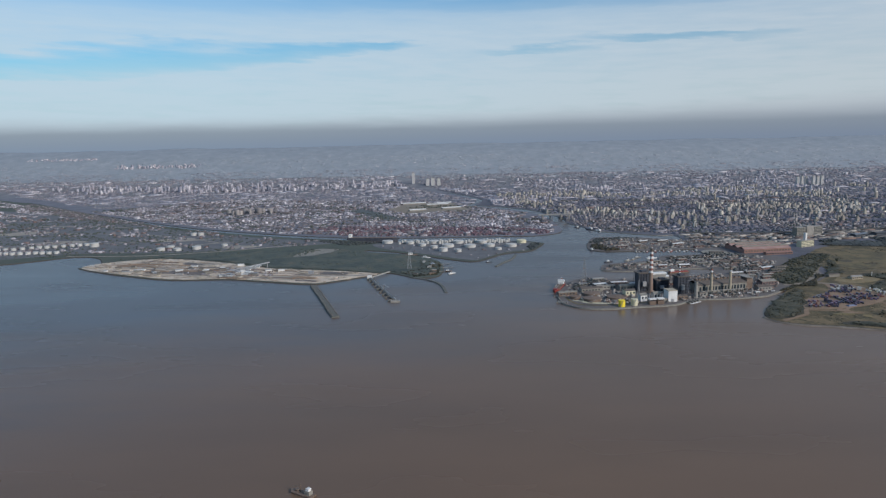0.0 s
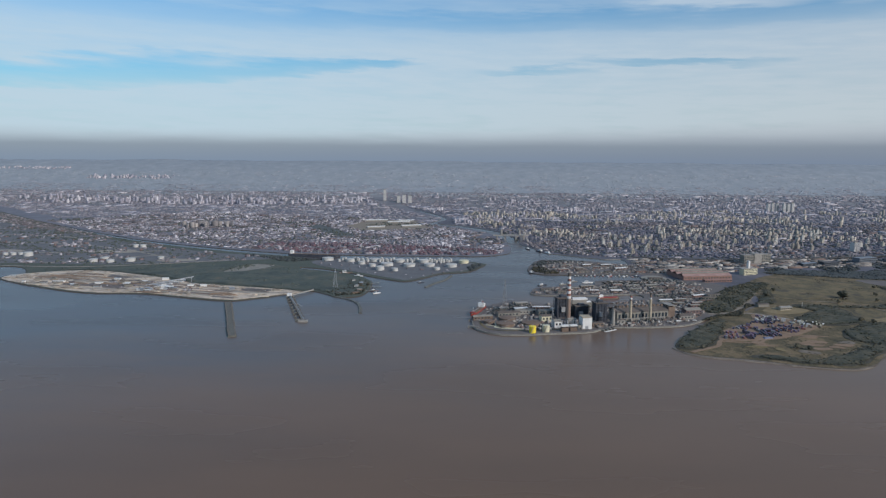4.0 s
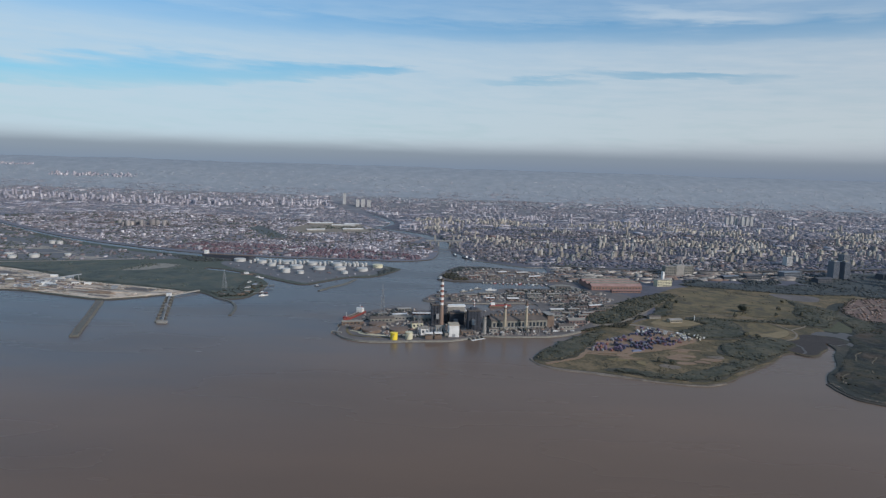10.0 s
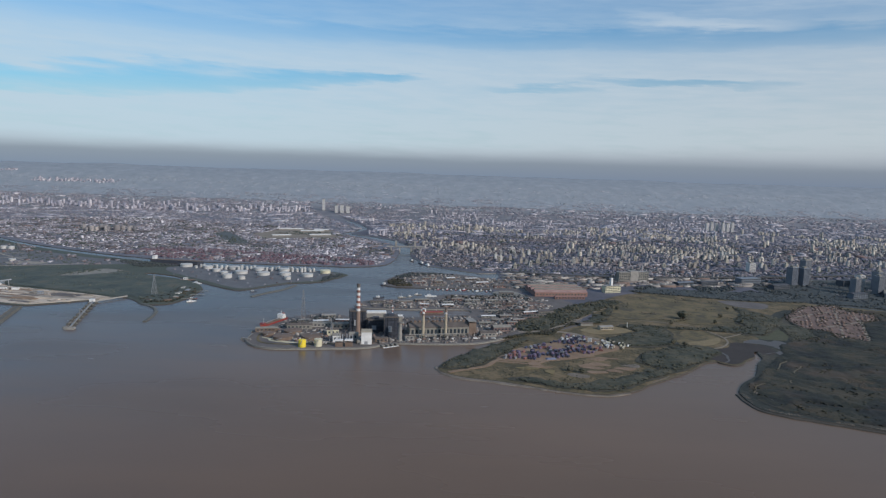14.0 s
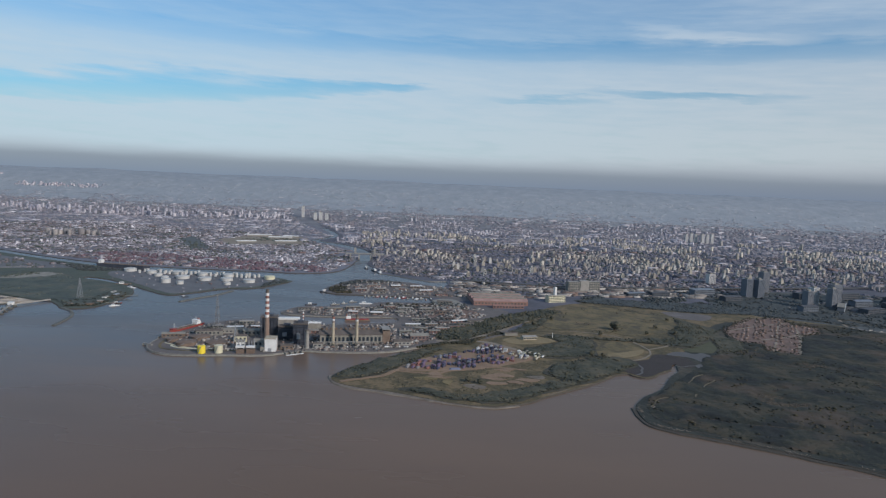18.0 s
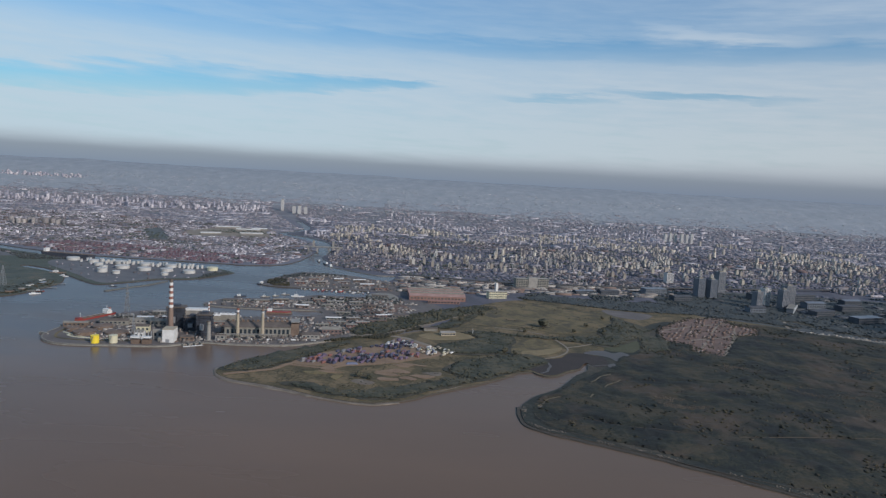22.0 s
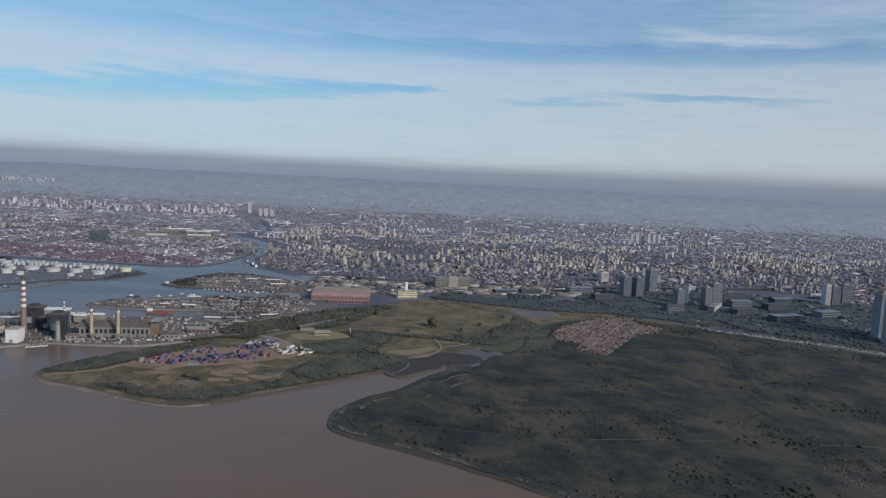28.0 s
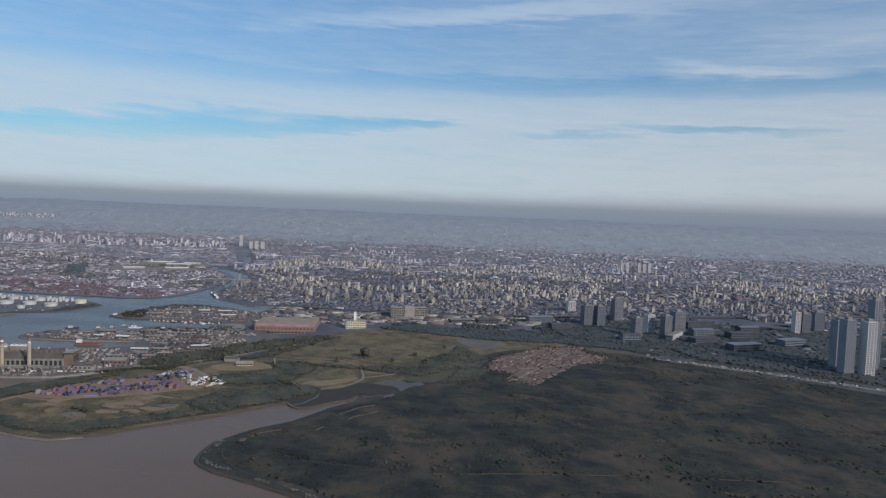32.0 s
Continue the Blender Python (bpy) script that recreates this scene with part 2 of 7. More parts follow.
def water_surface():
    m = bpy.data.materials.new("muddy_river_water")
    m.use_nodes = True
    n = Nodes(m.node_tree)
    pos = n.add("ShaderNodeNewGeometry").outputs["Position"]
    long = n.add("ShaderNodeMapping", {"Vector": pos, "Scale": (0.35, 1.0, 1.0), "Rotation": (0, 0, 0.15)}).outputs[0]
    silt_and_sky_tint = n.ramp(n.noise(long, 0.0035, 5.0, 0.55), [(0.3, (0.116, 0.081, 0.058)), (0.7, (0.158, 0.104, 0.070))])
    sep = n.add("ShaderNodeSeparateXYZ", {0: pos}).outputs
    # far water takes the sky's grey-blue reflection as base colour, by position
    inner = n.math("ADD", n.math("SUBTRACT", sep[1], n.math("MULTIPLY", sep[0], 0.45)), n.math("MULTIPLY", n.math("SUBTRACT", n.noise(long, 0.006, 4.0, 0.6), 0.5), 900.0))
    silt_and_sky_tint = n.mix(n.add("ShaderNodeMapRange", {0: inner, 1: 700.0, 2: 1450.0, 3: 0.0, 4: 0.95}, interpolation_type="SMOOTHSTEP").outputs[0], silt_and_sky_tint, (0.082, 0.079, 0.083))
    b = n.add("ShaderNodeBsdfPrincipled", {"Base Color": silt_and_sky_tint, "IOR": 1.33, "Specular IOR Level": 0.19})
    calm = n.add("ShaderNodeMapRange", {0: n.noise(long, 0.008, 4.0, 0.5), 1: 0.35, 2: 0.65, 3: 0.22, 4: 0.30}).outputs[0]
    n.tree.links.new(calm, b.inputs["Roughness"])
    chop = n.math("ADD", n.noise(long, 0.12, 5.0, 0.6), n.math("MULTIPLY", n.noise(long, 0.018, 3.0, 0.5), 0.5))
    n.tree.links.new(n.add("ShaderNodeBump", {"Height": chop, "Strength": 0.034, "Distance": 1.0}).outputs[0], b.inputs["Normal"])
    n.tree.links.new(b.outputs[0], n.add("ShaderNodeOutputMaterial").inputs[0])
    return m


WATER = water_surface()
URBAN = surface("urban_ground", [(0.048, 0.051, 0.060), (0.069, 0.071, 0.087), (0.101, 0.099, 0.119), (0.144, 0.138, 0.160)], scale=0.012, fine=0.11, bump=0)
SCRUB = surface("scrub_grass", [(0.034, 0.032, 0.018), (0.060, 0.052, 0.027), (0.095, 0.074, 0.037), (0.170, 0.124, 0.068), (0.105, 0.082, 0.042)], scale=0.026, fine=0.2, bump=0.5, contrast=1.25)
MARSH = surface("reserve_marsh", [(0.015, 0.018, 0.016), (0.021, 0.025, 0.020), (0.032, 0.034, 0.026), (0.060, 0.052, 0.038)], scale=0.012, fine=0.12, bump=0.3, contrast=1.8)
WOODLAND = surface("woodland_floor", [(0.050, 0.062, 0.050), (0.062, 0.074, 0.058), (0.082, 0.085, 0.064)], scale=0.02, fine=0.2, bump=0.4)
FIELD = surface("dry_grass_field", [(0.073, 0.062, 0.034), (0.109, 0.086, 0.043), (0.137, 0.109, 0.053), (0.156, 0.112, 0.060)], scale=0.02, fine=0.2, bump=0.3, contrast=2.2, spots=((0.062, 0.054, 0.033), 0.03, 0.43))
TUFT = surface("brown_reed_heads", [(0.036, 0.031, 0.023), (0.056, 0.046, 0.033), (0.082, 0.066, 0.046), (0.042, 0.036, 0.026)], scale=0.03, fine=0.3, bump=0, contrast=1.6)
REED = surface("pale_brown_reeds", [(0.066, 0.058, 0.038), (0.098, 0.085, 0.056), (0.140, 0.118, 0.080), (0.060, 0.053, 0.037)], scale=0.03, fine=0.25, bump=0.4)
BEACHPALE = surface("pale_beach", [(0.17, 0.15, 0.125), (0.26, 0.235, 0.20), (0.33, 0.30, 0.26)], scale=0.08, fine=0.6, bump=0.3)
LAWN = surface("yellow_meadow", [(0.095, 0.078, 0.036), (0.150, 0.118, 0.055), (0.195, 0.150, 0.074)], scale=0.025, fine=0.3, bump=0.3, contrast=1.2)
SAND = surface("sand_fill", [(0.230, 0.180, 0.137), (0.372, 0.305, 0.237), (0.510, 0.430, 0.347), (0.304, 0.242, 0.188)], scale=0.028, fine=0.14, bump=0.3, contrast=1.3)
DIRT = surface("bare_earth", [(0.143, 0.096, 0.063), (0.209, 0.142, 0.093), (0.264, 0.186, 0.128)], scale=0.03, fine=0.3, bump=0.3)
YARD = surface("industrial_yard", [(0.074, 0.067, 0.064), (0.112, 0.100, 0.094), (0.158, 0.140, 0.130)], scale=0.025, fine=0.25, bump=0.2)
HARBG = surface("grey_harbour_ground", [(0.080, 0.083, 0.090), (0.110, 0.112, 0.118), (0.148, 0.148, 0.152)], scale=0.03, fine=0.2, bump=0.1)
BEACH = surface("pale_shore", [(0.09, 0.075, 0.058), (0.15, 0.125, 0.10), (0.22, 0.19, 0.155)], scale=0.05, fine=0.5, bump=0.4)
MUD = surface("mud_bank", [(0.04, 0.036, 0.028), (0.07, 0.058, 0.046)], scale=0.05, fine=0.4, bump=0.4)
ROCK = surface("rock_fill", [(0.053, 0.053, 0.049), (0.106, 0.106, 0.093), (0.176, 0.173, 0.152)], scale=0.25, fine=0.9, bump=0.8)
ROAD = surface("dusty_road", [(0.15, 0.128, 0.10), (0.235, 0.20, 0.155)], scale=0.05, fine=0.5, bump=0.1)
ASPHALT = surface("asphalt", [(0.05, 0.05, 0.05), (0.085, 0.085, 0.085)], scale=0.05, fine=0.5, bump=0.1)
CONCRETE = surface("concrete", [(0.17, 0.165, 0.15), (0.24, 0.23, 0.21), (0.31, 0.295, 0.27)], scale=0.12, fine=0.8, bump=0.2)
OLDCONC = surface("stained_concrete", [(0.12, 0.115, 0.10), (0.20, 0.19, 0.165), (0.27, 0.255, 0.22)], scale=0.15, fine=0.8, bump=0.2)
WHITE = surface("white_paint", [(0.50, 0.50, 0.48), (0.68, 0.68, 0.66)], rough=0.6, scale=0.15, fine=1.2, bump=0.05)
CREAM = surface("cream_paint", [(0.46, 0.43, 0.30), (0.56, 0.53, 0.38)], rough=0.55, scale=0.15, fine=1.0, bump=0.05)
YELLOW = surface("yellow_paint", [(0.66, 0.50, 0.03), (0.74, 0.58, 0.05)], rough=0.5, scale=0.2, fine=1.0, bump=0.05)
REDP = surface("faded_red_paint", [(0.185, 0.075, 0.058), (0.25, 0.108, 0.082)], rough=0.6, scale=0.2, fine=1.0, bump=0.05)
HULLRED = surface("red_hull_paint", [(0.19, 0.030, 0.028), (0.25, 0.05, 0.04)], rough=0.5, scale=0.2, fine=1.0, bump=0.05)
RUST = surface("rusty_brown_steel", [(0.095, 0.066, 0.05), (0.145, 0.105, 0.08), (0.19, 0.145, 0.115)], rough=0.75, scale=0.12, fine=0.7, bump=0.1)
STEEL = surface("dark_blue_steel", [(0.022, 0.026, 0.036), (0.04, 0.046, 0.060), (0.06, 0.068, 0.085)], rough=0.6, scale=0.15, fine=0.9, bump=0.15)
GREYM = surface("galvanised_steel", [(0.24, 0.25, 0.26), (0.34, 0.35, 0.36)], rough=0.5, scale=0.3, fine=1.5, bump=0.05, metal=0.3)
ROOFD = surface("dark_sheet_roof", [(0.060, 0.052, 0.046), (0.10, 0.085, 0.075), (0.14, 0.12, 0.105)], scale=0.08, fine=0.8, bump=0.15)
BRICKR = surface("red_brick", [(0.17, 0.098, 0.08), (0.225, 0.13, 0.108), (0.27, 0.165, 0.138)], scale=0.1, fine=0.9, bump=0.15)
SHAFT = surface("brown_chimney_shaft", [(0.17, 0.12, 0.095), (0.24, 0.175, 0.14)], scale=0.15, fine=0.9, bump=0.1)
BUFF = surface("buff_render", [(0.26, 0.225, 0.165), (0.34, 0.295, 0.22), (0.40, 0.35, 0.27)], scale=0.12, fine=0.8, bump=0.1)
GLASSF = surface("dark_glass_facade", [(0.018, 0.026, 0.034), (0.04, 0.055, 0.068)], rough=0.15, scale=0.1, fine=0.5, bump=0, spec=0.6)
LEAF = surface("evergreen_leaves", [(0.011, 0.012, 0.009), (0.017, 0.019, 0.013), (0.030, 0.029, 0.016), (0.049, 0.041, 0.021)], scale=0.011, fine=0.35, bump=0.4, contrast=2.6, spots=((0.060, 0.049, 0.034), 0.0085, 0.41))
CANOPY = surface("thicket_leaves", [(0.010, 0.012, 0.011), (0.015, 0.019, 0.014), (0.026, 0.027, 0.017), (0.047, 0.040, 0.024)], scale=0.016, fine=0.3, bump=0.4, contrast=3.0, spots=((0.056, 0.043, 0.030), 0.011, 0.42))
LEAFMID = surface("grey_green_leaves", [(0.030, 0.034, 0.023), (0.044, 0.046, 0.030), (0.060, 0.058, 0.038), (0.082, 0.073, 0.047)], scale=0.025, fine=0.2, bump=0.2, contrast=2.2)
LEAFDRY = surface("dry_scrub_leaves", [(0.027, 0.029, 0.020), (0.038, 0.038, 0.025), (0.056, 0.050, 0.030), (0.083, 0.065, 0.040)], scale=0.016, fine=0.11, bump=0, contrast=2.2)
BARK = surface("bark", [(0.06, 0.045, 0.03), (0.10, 0.08, 0.06)], scale=0.5, fine=3, bump=0.5)
HOUSES = surface("mixed_house_walls_and_roofs", [(0.100, 0.095, 0.106), (0.180, 0.168, 0.174), (0.086, 0.082, 0.093), (0.148, 0.113, 0.111), (0.378, 0.345, 0.348), (0.120, 0.114, 0.125), (0.176, 0.154, 0.154), (0.102, 0.084, 0.086), (0.590, 0.540, 0.545)], scale=0.2, fine=0.5, bump=0, by="island")
FLATS = surface("apartment_walls", [(0.262, 0.244, 0.215), (0.388, 0.350, 0.293), (0.165, 0.161, 0.157), (0.504, 0.463, 0.389), (0.252, 0.223, 0.192), (0.300, 0.279, 0.253), (0.601, 0.553, 0.471)], scale=0.2, fine=0.4, bump=0, by="island")
SHEDS = surface("warehouse_roofs", [(0.140, 0.130, 0.139), (0.250, 0.239, 0.259), (0.090, 0.083, 0.088), (0.150, 0.105, 0.099), (0.190, 0.177, 0.187), (0.380, 0.361, 0.385), (0.110, 0.102, 0.110)], scale=0.1, fine=0.4, bump=0, by="island")
REDTOWN = surface("red_container_stacks", [(0.136, 0.084, 0.099), (0.116, 0.093, 0.110), (0.160, 0.100, 0.113), (0.145, 0.127, 0.147), (0.121, 0.066, 0.083), (0.106, 0.095, 0.116)], scale=0.2, fine=0.5, bump=0, by="island")
# HOUSES_FAR to HOUSES_HAZE carry distance haze in their colours: paler, bluer, flatter
HOUSES_FAR = surface("hazed_suburb_walls_and_roofs", [(0.150, 0.152, 0.183), (0.235, 0.222, 0.242), (0.132, 0.137, 0.165), (0.215, 0.185, 0.198), (0.315, 0.292, 0.303), (0.165, 0.166, 0.198), (0.250, 0.229, 0.242), (0.142, 0.140, 0.167), (0.560, 0.522, 0.539)], scale=0.2, fine=0.5, bump=0, by="island")
LEAF_HAZE = surface("hazed_far_tree_leaves", [(0.150, 0.164, 0.168), (0.168, 0.180, 0.183), (0.184, 0.195, 0.197)], scale=0.05, fine=1.2, bump=0.5, by="island")
FLATS_FAR = surface("hazed_suburb_apartment_walls", [(0.300, 0.291, 0.319), (0.400, 0.382, 0.407), (0.230, 0.234, 0.281), (0.520, 0.492, 0.506), (0.280, 0.263, 0.292), (0.340, 0.327, 0.358), (0.640, 0.605, 0.616)], scale=0.2, fine=0.4, bump=0, by="island")
HOUSES_HAZE = surface("hazed_far_suburb_roofs", [(0.234, 0.263, 0.290), (0.272, 0.296, 0.324), (0.211, 0.241, 0.272), (0.310, 0.333, 0.358), (0.246, 0.274, 0.303), (0.413, 0.437, 0.464)], scale=0.2, fine=0.5, bump=0, by="island")
TANKW = surface("weathered_white_tank_paint", [(0.36, 0.355, 0.335), (0.48, 0.475, 0.45)], rough=0.6, scale=0.12, fine=0.8, bump=0.05)
HOUSES_DARK = surface("dark_roofs_and_walls", [(0.100, 0.103, 0.134), (0.136, 0.138, 0.172), (0.090, 0.095, 0.124), (0.132, 0.117, 0.134), (0.182, 0.181, 0.215), (0.113, 0.117, 0.148), (0.146, 0.140, 0.163), (0.104, 0.098, 0.117)], scale=0.2, fine=0.5, bump=0, by="island")
# leaf green lightened and greyed, with distance haze put into the colour
LEAF_TOWN = surface("street_tree_leaves", [(0.050, 0.064, 0.056), (0.066, 0.080, 0.068), (0.085, 0.096, 0.080)], scale=0.05, fine=1.2, bump=0.5, by="island")
QUAY = surface("pale_quay_concrete", [(0.13, 0.122, 0.105), (0.20, 0.188, 0.162), (0.27, 0.255, 0.225)], scale=0.1, fine=0.8, bump=0.1)
BOXCOL = [surface("container_paint_" + nm, [c, tuple(min(1, v * 1.25 + 0.01) for v in c)], rough=0.6, scale=0.3, fine=2.0, bump=0.1) for nm, c in (
    ("blue", (0.050, 0.054, 0.088)), ("rust", (0.19, 0.085, 0.070)), ("navy", (0.036, 0.036, 0.052)), ("white", (0.42, 0.41, 0.39)), ("violet", (0.115, 0.082, 0.125)), ("grey", (0.16, 0.16, 0.165)), ("teal", (0.06, 0.10, 0.11)))]


# ---- shapes ----
class Shape:
    """Collects faces for one mesh."""

    def __init__(self):
        self.v, self.f = [], []

    def face_ring(self, a, b):
        n = len(a)
        for i in range(n):
            self.f.append((a[i], a[(i + 1) % n], b[(i + 1) % n], b[i]))

    def ring(self, pts):
        k = len(self.v)
        self.v += [tuple(p) for p in pts]
        return list(range(k, k + len(pts)))

    def prism(self, outline, z0, z1, grow=0.0, cx=None, cy=None):
        """A straight or tapered prism on a counter-clockwise outline."""
        cx = sum(p[0] for p in outline) / len(outline) if cx is None else cx
        cy = sum(p[1] for p in outline) / len(outline) if cy is None else cy
        a = self.ring([(x, y, z0) for x, y in outline])
        b = self.ring([(cx + (x - cx) * (1 + grow), cy + (y - cy) * (1 + grow), z1) for x, y in outline])
        self.face_ring(a, b)
        self.f.append(tuple(b))
        self.f.append(tuple(reversed(a)))
        return self

    def box(self, x0, y0, z0, x1, y1, z1):
        return self.prism([(x0, y0), (x1, y0), (x1, y1), (x0, y1)], z0, z1)

    def tube(self, x, y, z0, z1, r0, r1=None, n=16):
        r1 = r0 if r1 is None else r1
        a = self.ring([(x + r0 * math.cos(i * math.tau / n), y + r0 * math.sin(i * math.tau / n), z0) for i in range(n)])
        b = self.ring([(x + r1 * math.cos(i * math.tau / n), y + r1 * math.sin(i * math.tau / n), z1) for i in range(n)])
        self.face_ring(a, b)
        self.f.append(tuple(b))
        self.f.append(tuple(reversed(a)))
        return self

    def bar(self, p, q, r):
        """A square bar from p to q."""
        p, q = Vector(p), Vector(q)
        d = (q - p).normalized()
        s = d.cross(Vector((0, 0, 1)) if abs(d.z) < 0.9 else Vector((1, 0, 0))).normalized() * r
        u = s.cross(d)
        a = self.ring([p + s + u, p + s - u, p - s - u, p - s + u])
        b = self.ring([q + s + u, q + s - u, q - s - u, q - s + u])
        self.face_ring(a, b)
        self.f.append(tuple(b))
        self.f.append(tuple(reversed(a)))
        return self

    def gable(self, x0, y0, x1, y1, z0, z1, over=0.4, thick=0.25, along="x"):
        """A pitched roof slab with its ridge along x or y."""
        if along == "x":
            m = (y0 + y1) / 2
            sec = [(y0 - over, z0), (m, z1), (y1 + over, z0), (y1 + over, z0 - thick), (m, z1 - thick), (y0 - over, z0 - thick)]
            a = self.ring([(x0 - over, y, z) for y, z in sec])
            b = self.ring([(x1 + over, y, z) for y, z in sec])
        else:
            m = (x0 + x1) / 2
            sec = [(x0 - over, z0), (m, z1), (x1 + over, z0), (x1 + over, z0 - thick), (m, z1 - thick), (x0 - over, z0 - thick)]
            a = self.ring([(x, y0 - over, z) for x, z in sec])
            b = self.ring([(x, y1 + over, z) for x, z in sec])
        self.face_ring(a, b)
        for r in (a, b):
            self.f += [(r[0], r[1], r[4], r[5]), (r[1], r[2], r[3], r[4])]
        return self

    def mesh(self, name, material):
        me = bpy.data.meshes.new(name)
        me.from_pydata(self.v, [], self.f)
        bm = bmesh.new()
        bm.from_mesh(me)
        bmesh.ops.recalc_face_normals(bm, faces=bm.faces)
        bm.to_mesh(me)
        bm.free()
        me.materials.append(material)
        return me


def part(name, shape, material, parent, label=""):
    ob = new(name, shape if isinstance(shape, bpy.types.Mesh) else shape.mesh(name, material))
    ob.parent = parent
    if label:
        tagged(ob, label)
    return ob


def thing(name, label, category, x, y, z=0.0, turn=0.0, group=""):
    ob = new(name)
    ob.empty_display_size = 1
    ob.matrix_world = pose(x, y, z, 0, 0, turn)
    return tagged(ob, label, category, group)


def solid(name, shape, material, label, category="", group="", kind="", x=0.0, y=0.0, z=0.0, turn=0.0):
    ob = new(name, shape.mesh(name, material))
    ob.matrix_world = pose(x, y, z, 0, 0, turn)
    return tagged(ob, label, category, group, kind)


def rounded(outline, steps=4, rough=1.5, closed=True):
    """A smooth, slightly ragged line through the points."""
    n, out = len(outline), []
    spans = n if closed else n - 1
    for i in range(spans):
        p = [Vector(outline[(i + k) % n] if closed else outline[min(max(i + k, 0), n - 1)]) for k in (-1, 0, 1, 2)]
        for s in range(steps):
            t = s / steps
            q = 0.5 * (2 * p[1] + (p[2] - p[0]) * t + (2 * p[0] - 5 * p[1] + 4 * p[2] - p[3]) * t * t + (3 * p[1] - p[0] - 3 * p[2] + p[3]) * t ** 3)
            j = noise.noise_vector(Vector((q.x * 0.05, q.y * 0.05, 1.3))) * rough
            out.append((q.x + j.x, q.y + j.y))
    if not closed:
        out.append(tuple(outline[-1]))
    return out


def area(o):
    return sum(o[i - 1][0] * o[i][1] - o[i][0] * o[i - 1][1] for i in range(len(o))) / 2


def ears(o):
    """Cuts a counter-clockwise outline into triangles."""
    def turn_of(a, b, c):
        return (b[0] - a[0]) * (c[1] - a[1]) - (b[1] - a[1]) * (c[0] - a[0])
    left, out = list(range(len(o))), []
    while len(left) > 3:
        for k in range(len(left)):
            i, j, m = left[k - 1], left[k], left[(k + 1) % len(left)]
            if turn_of(o[i], o[j], o[m]) <= 1e-9:
                continue
            if any(q not in (i, j, m) and turn_of(o[i], o[j], o[q]) >= 0 and turn_of(o[j], o[m], o[q]) >= 0 and turn_of(o[m], o[i], o[q]) >= 0 for q in left):
                continue
            out.append((i, j, m))
            del left[k]
            break
        else:
            break
    return out + [tuple(left)]


def land(name, outline, top, material, bank_material, label, slope=3.0, steps=4, rough=1.5):
    """A body of land with a sloping bank down into the water."""
    o = rounded(outline, steps, rough) if steps > 1 else list(outline)
    if area(o) < 0:
        o.reverse()
    n = len(o)
    me = bpy.data.meshes.new(name)
    me.from_pydata([(x, y, top) for x, y in o], [], ears(o))
    me.materials.append(material)
    ob = tagged(new(name, me), label, "land", kind="structure")
    s = Shape()
    out = []
    for i in range(n):
        d = (Vector(o[(i + 1) % n]) - Vector(o[i - 1])).normalized()
        out.append((o[i][0] + d.y * slope, o[i][1] - d.x * slope, -1.0))
    low, high = s.ring(out), s.ring([(x, y, top) for x, y in o])
    s.face_ring(low, high)
    b = part("bank", s, bank_material, ob)
    return ob, o


def patch(name, outline, top, material, label, steps=4, rough=2.0, thick=0.3):
    o = rounded(outline, steps, rough) if steps > 1 else list(outline)
    if area(o) < 0:
        o.reverse()
    n = len(o)
    me = bpy.data.meshes.new(name)
    me.from_pydata([(x, y, top) for x, y in o] + [(x, y, top - thick) for x, y in o], [], ears(o) + [(n + i, n + (i + 1) % n, (i + 1) % n, i) for i in range(n)])
    me.materials.append(material)
    return tagged(new(name, me), label, name.split("_")[0], kind="structure"), o


def ribbon(name, line, width, top, material, label, steps=5, rough=1.0, thick=0.3, wall=0.0):
    """A strip of road, path or dyke along a line."""
    c = [Vector(p) for p in rounded(line, steps, rough, closed=False)]
    s = Shape()
    left, right = [], []
    for i, p in enumerate(c):
        d = (c[min(i + 1, len(c) - 1)] - c[max(i - 1, 0)]).normalized()
        k = Vector((-d.y, d.x)) * width / 2
        left.append(p + k), right.append(p - k)
    rings = []
    for l, r in zip(left, right):
        m = (l + r) / 2
        lo_l, lo_r = m + (l - m) * (1 + wall), m + (r - m) * (1 + wall)
        rings.append(s.ring([(lo_r.x, lo_r.y, top - thick), (r.x, r.y, top), (l.x, l.y, top), (lo_l.x, lo_l.y, top - thick)]))
    for a, b in zip(rings, rings[1:]):
        s.face_ring(a, b)
    s.f += [tuple(rings[0]), tuple(reversed(rings[-1]))]
    return solid(name, s, material, label, name.split("_")[0], kind="structure")


def inside(o, xs, ys):
    """Which points lie in the outline."""
    hit = np.zeros(len(xs), bool)
    for (x0, y0), (x1, y1) in zip(o, o[1:] + o[:1]):
        if y0 != y1:
            c = ((y0 > ys) != (y1 > ys)) & (xs < (x1 - x0) * (ys - y0) / (y1 - y0) + x0)
            hit ^= c
    return hit


def rise(y):
    """The height of the far suburbs, which climb gently away from the river, and the share by which things there are smaller."""
    d = np.maximum(np.asarray(y, float) - 150.0, 1.0)
    far = d + 0.0023 * np.maximum(d - 3400.0, 0.0) ** 2 + 0.000046 * np.maximum(d - 4000.0, 0.0) ** 3
    return 265.0 * (1 - d / far), d / far


rng = np.random.default_rng(5)


def scatter_in(outline, count, holes=()):
    """Random points in an outline, outside the holes."""
    o = np.array(outline)
    lo, hi = o.min(0), o.max(0)
    share = abs(area(outline)) / float(np.prod(hi - lo))
    p = lo + rng.random((int(count / max(share, 0.02)), 2)) * (hi - lo)
    keep = inside(list(outline), p[:, 0], p[:, 1])
    for h in holes:
        keep &= ~inside(list(h), p[:, 0], p[:, 1])
    return p[keep]


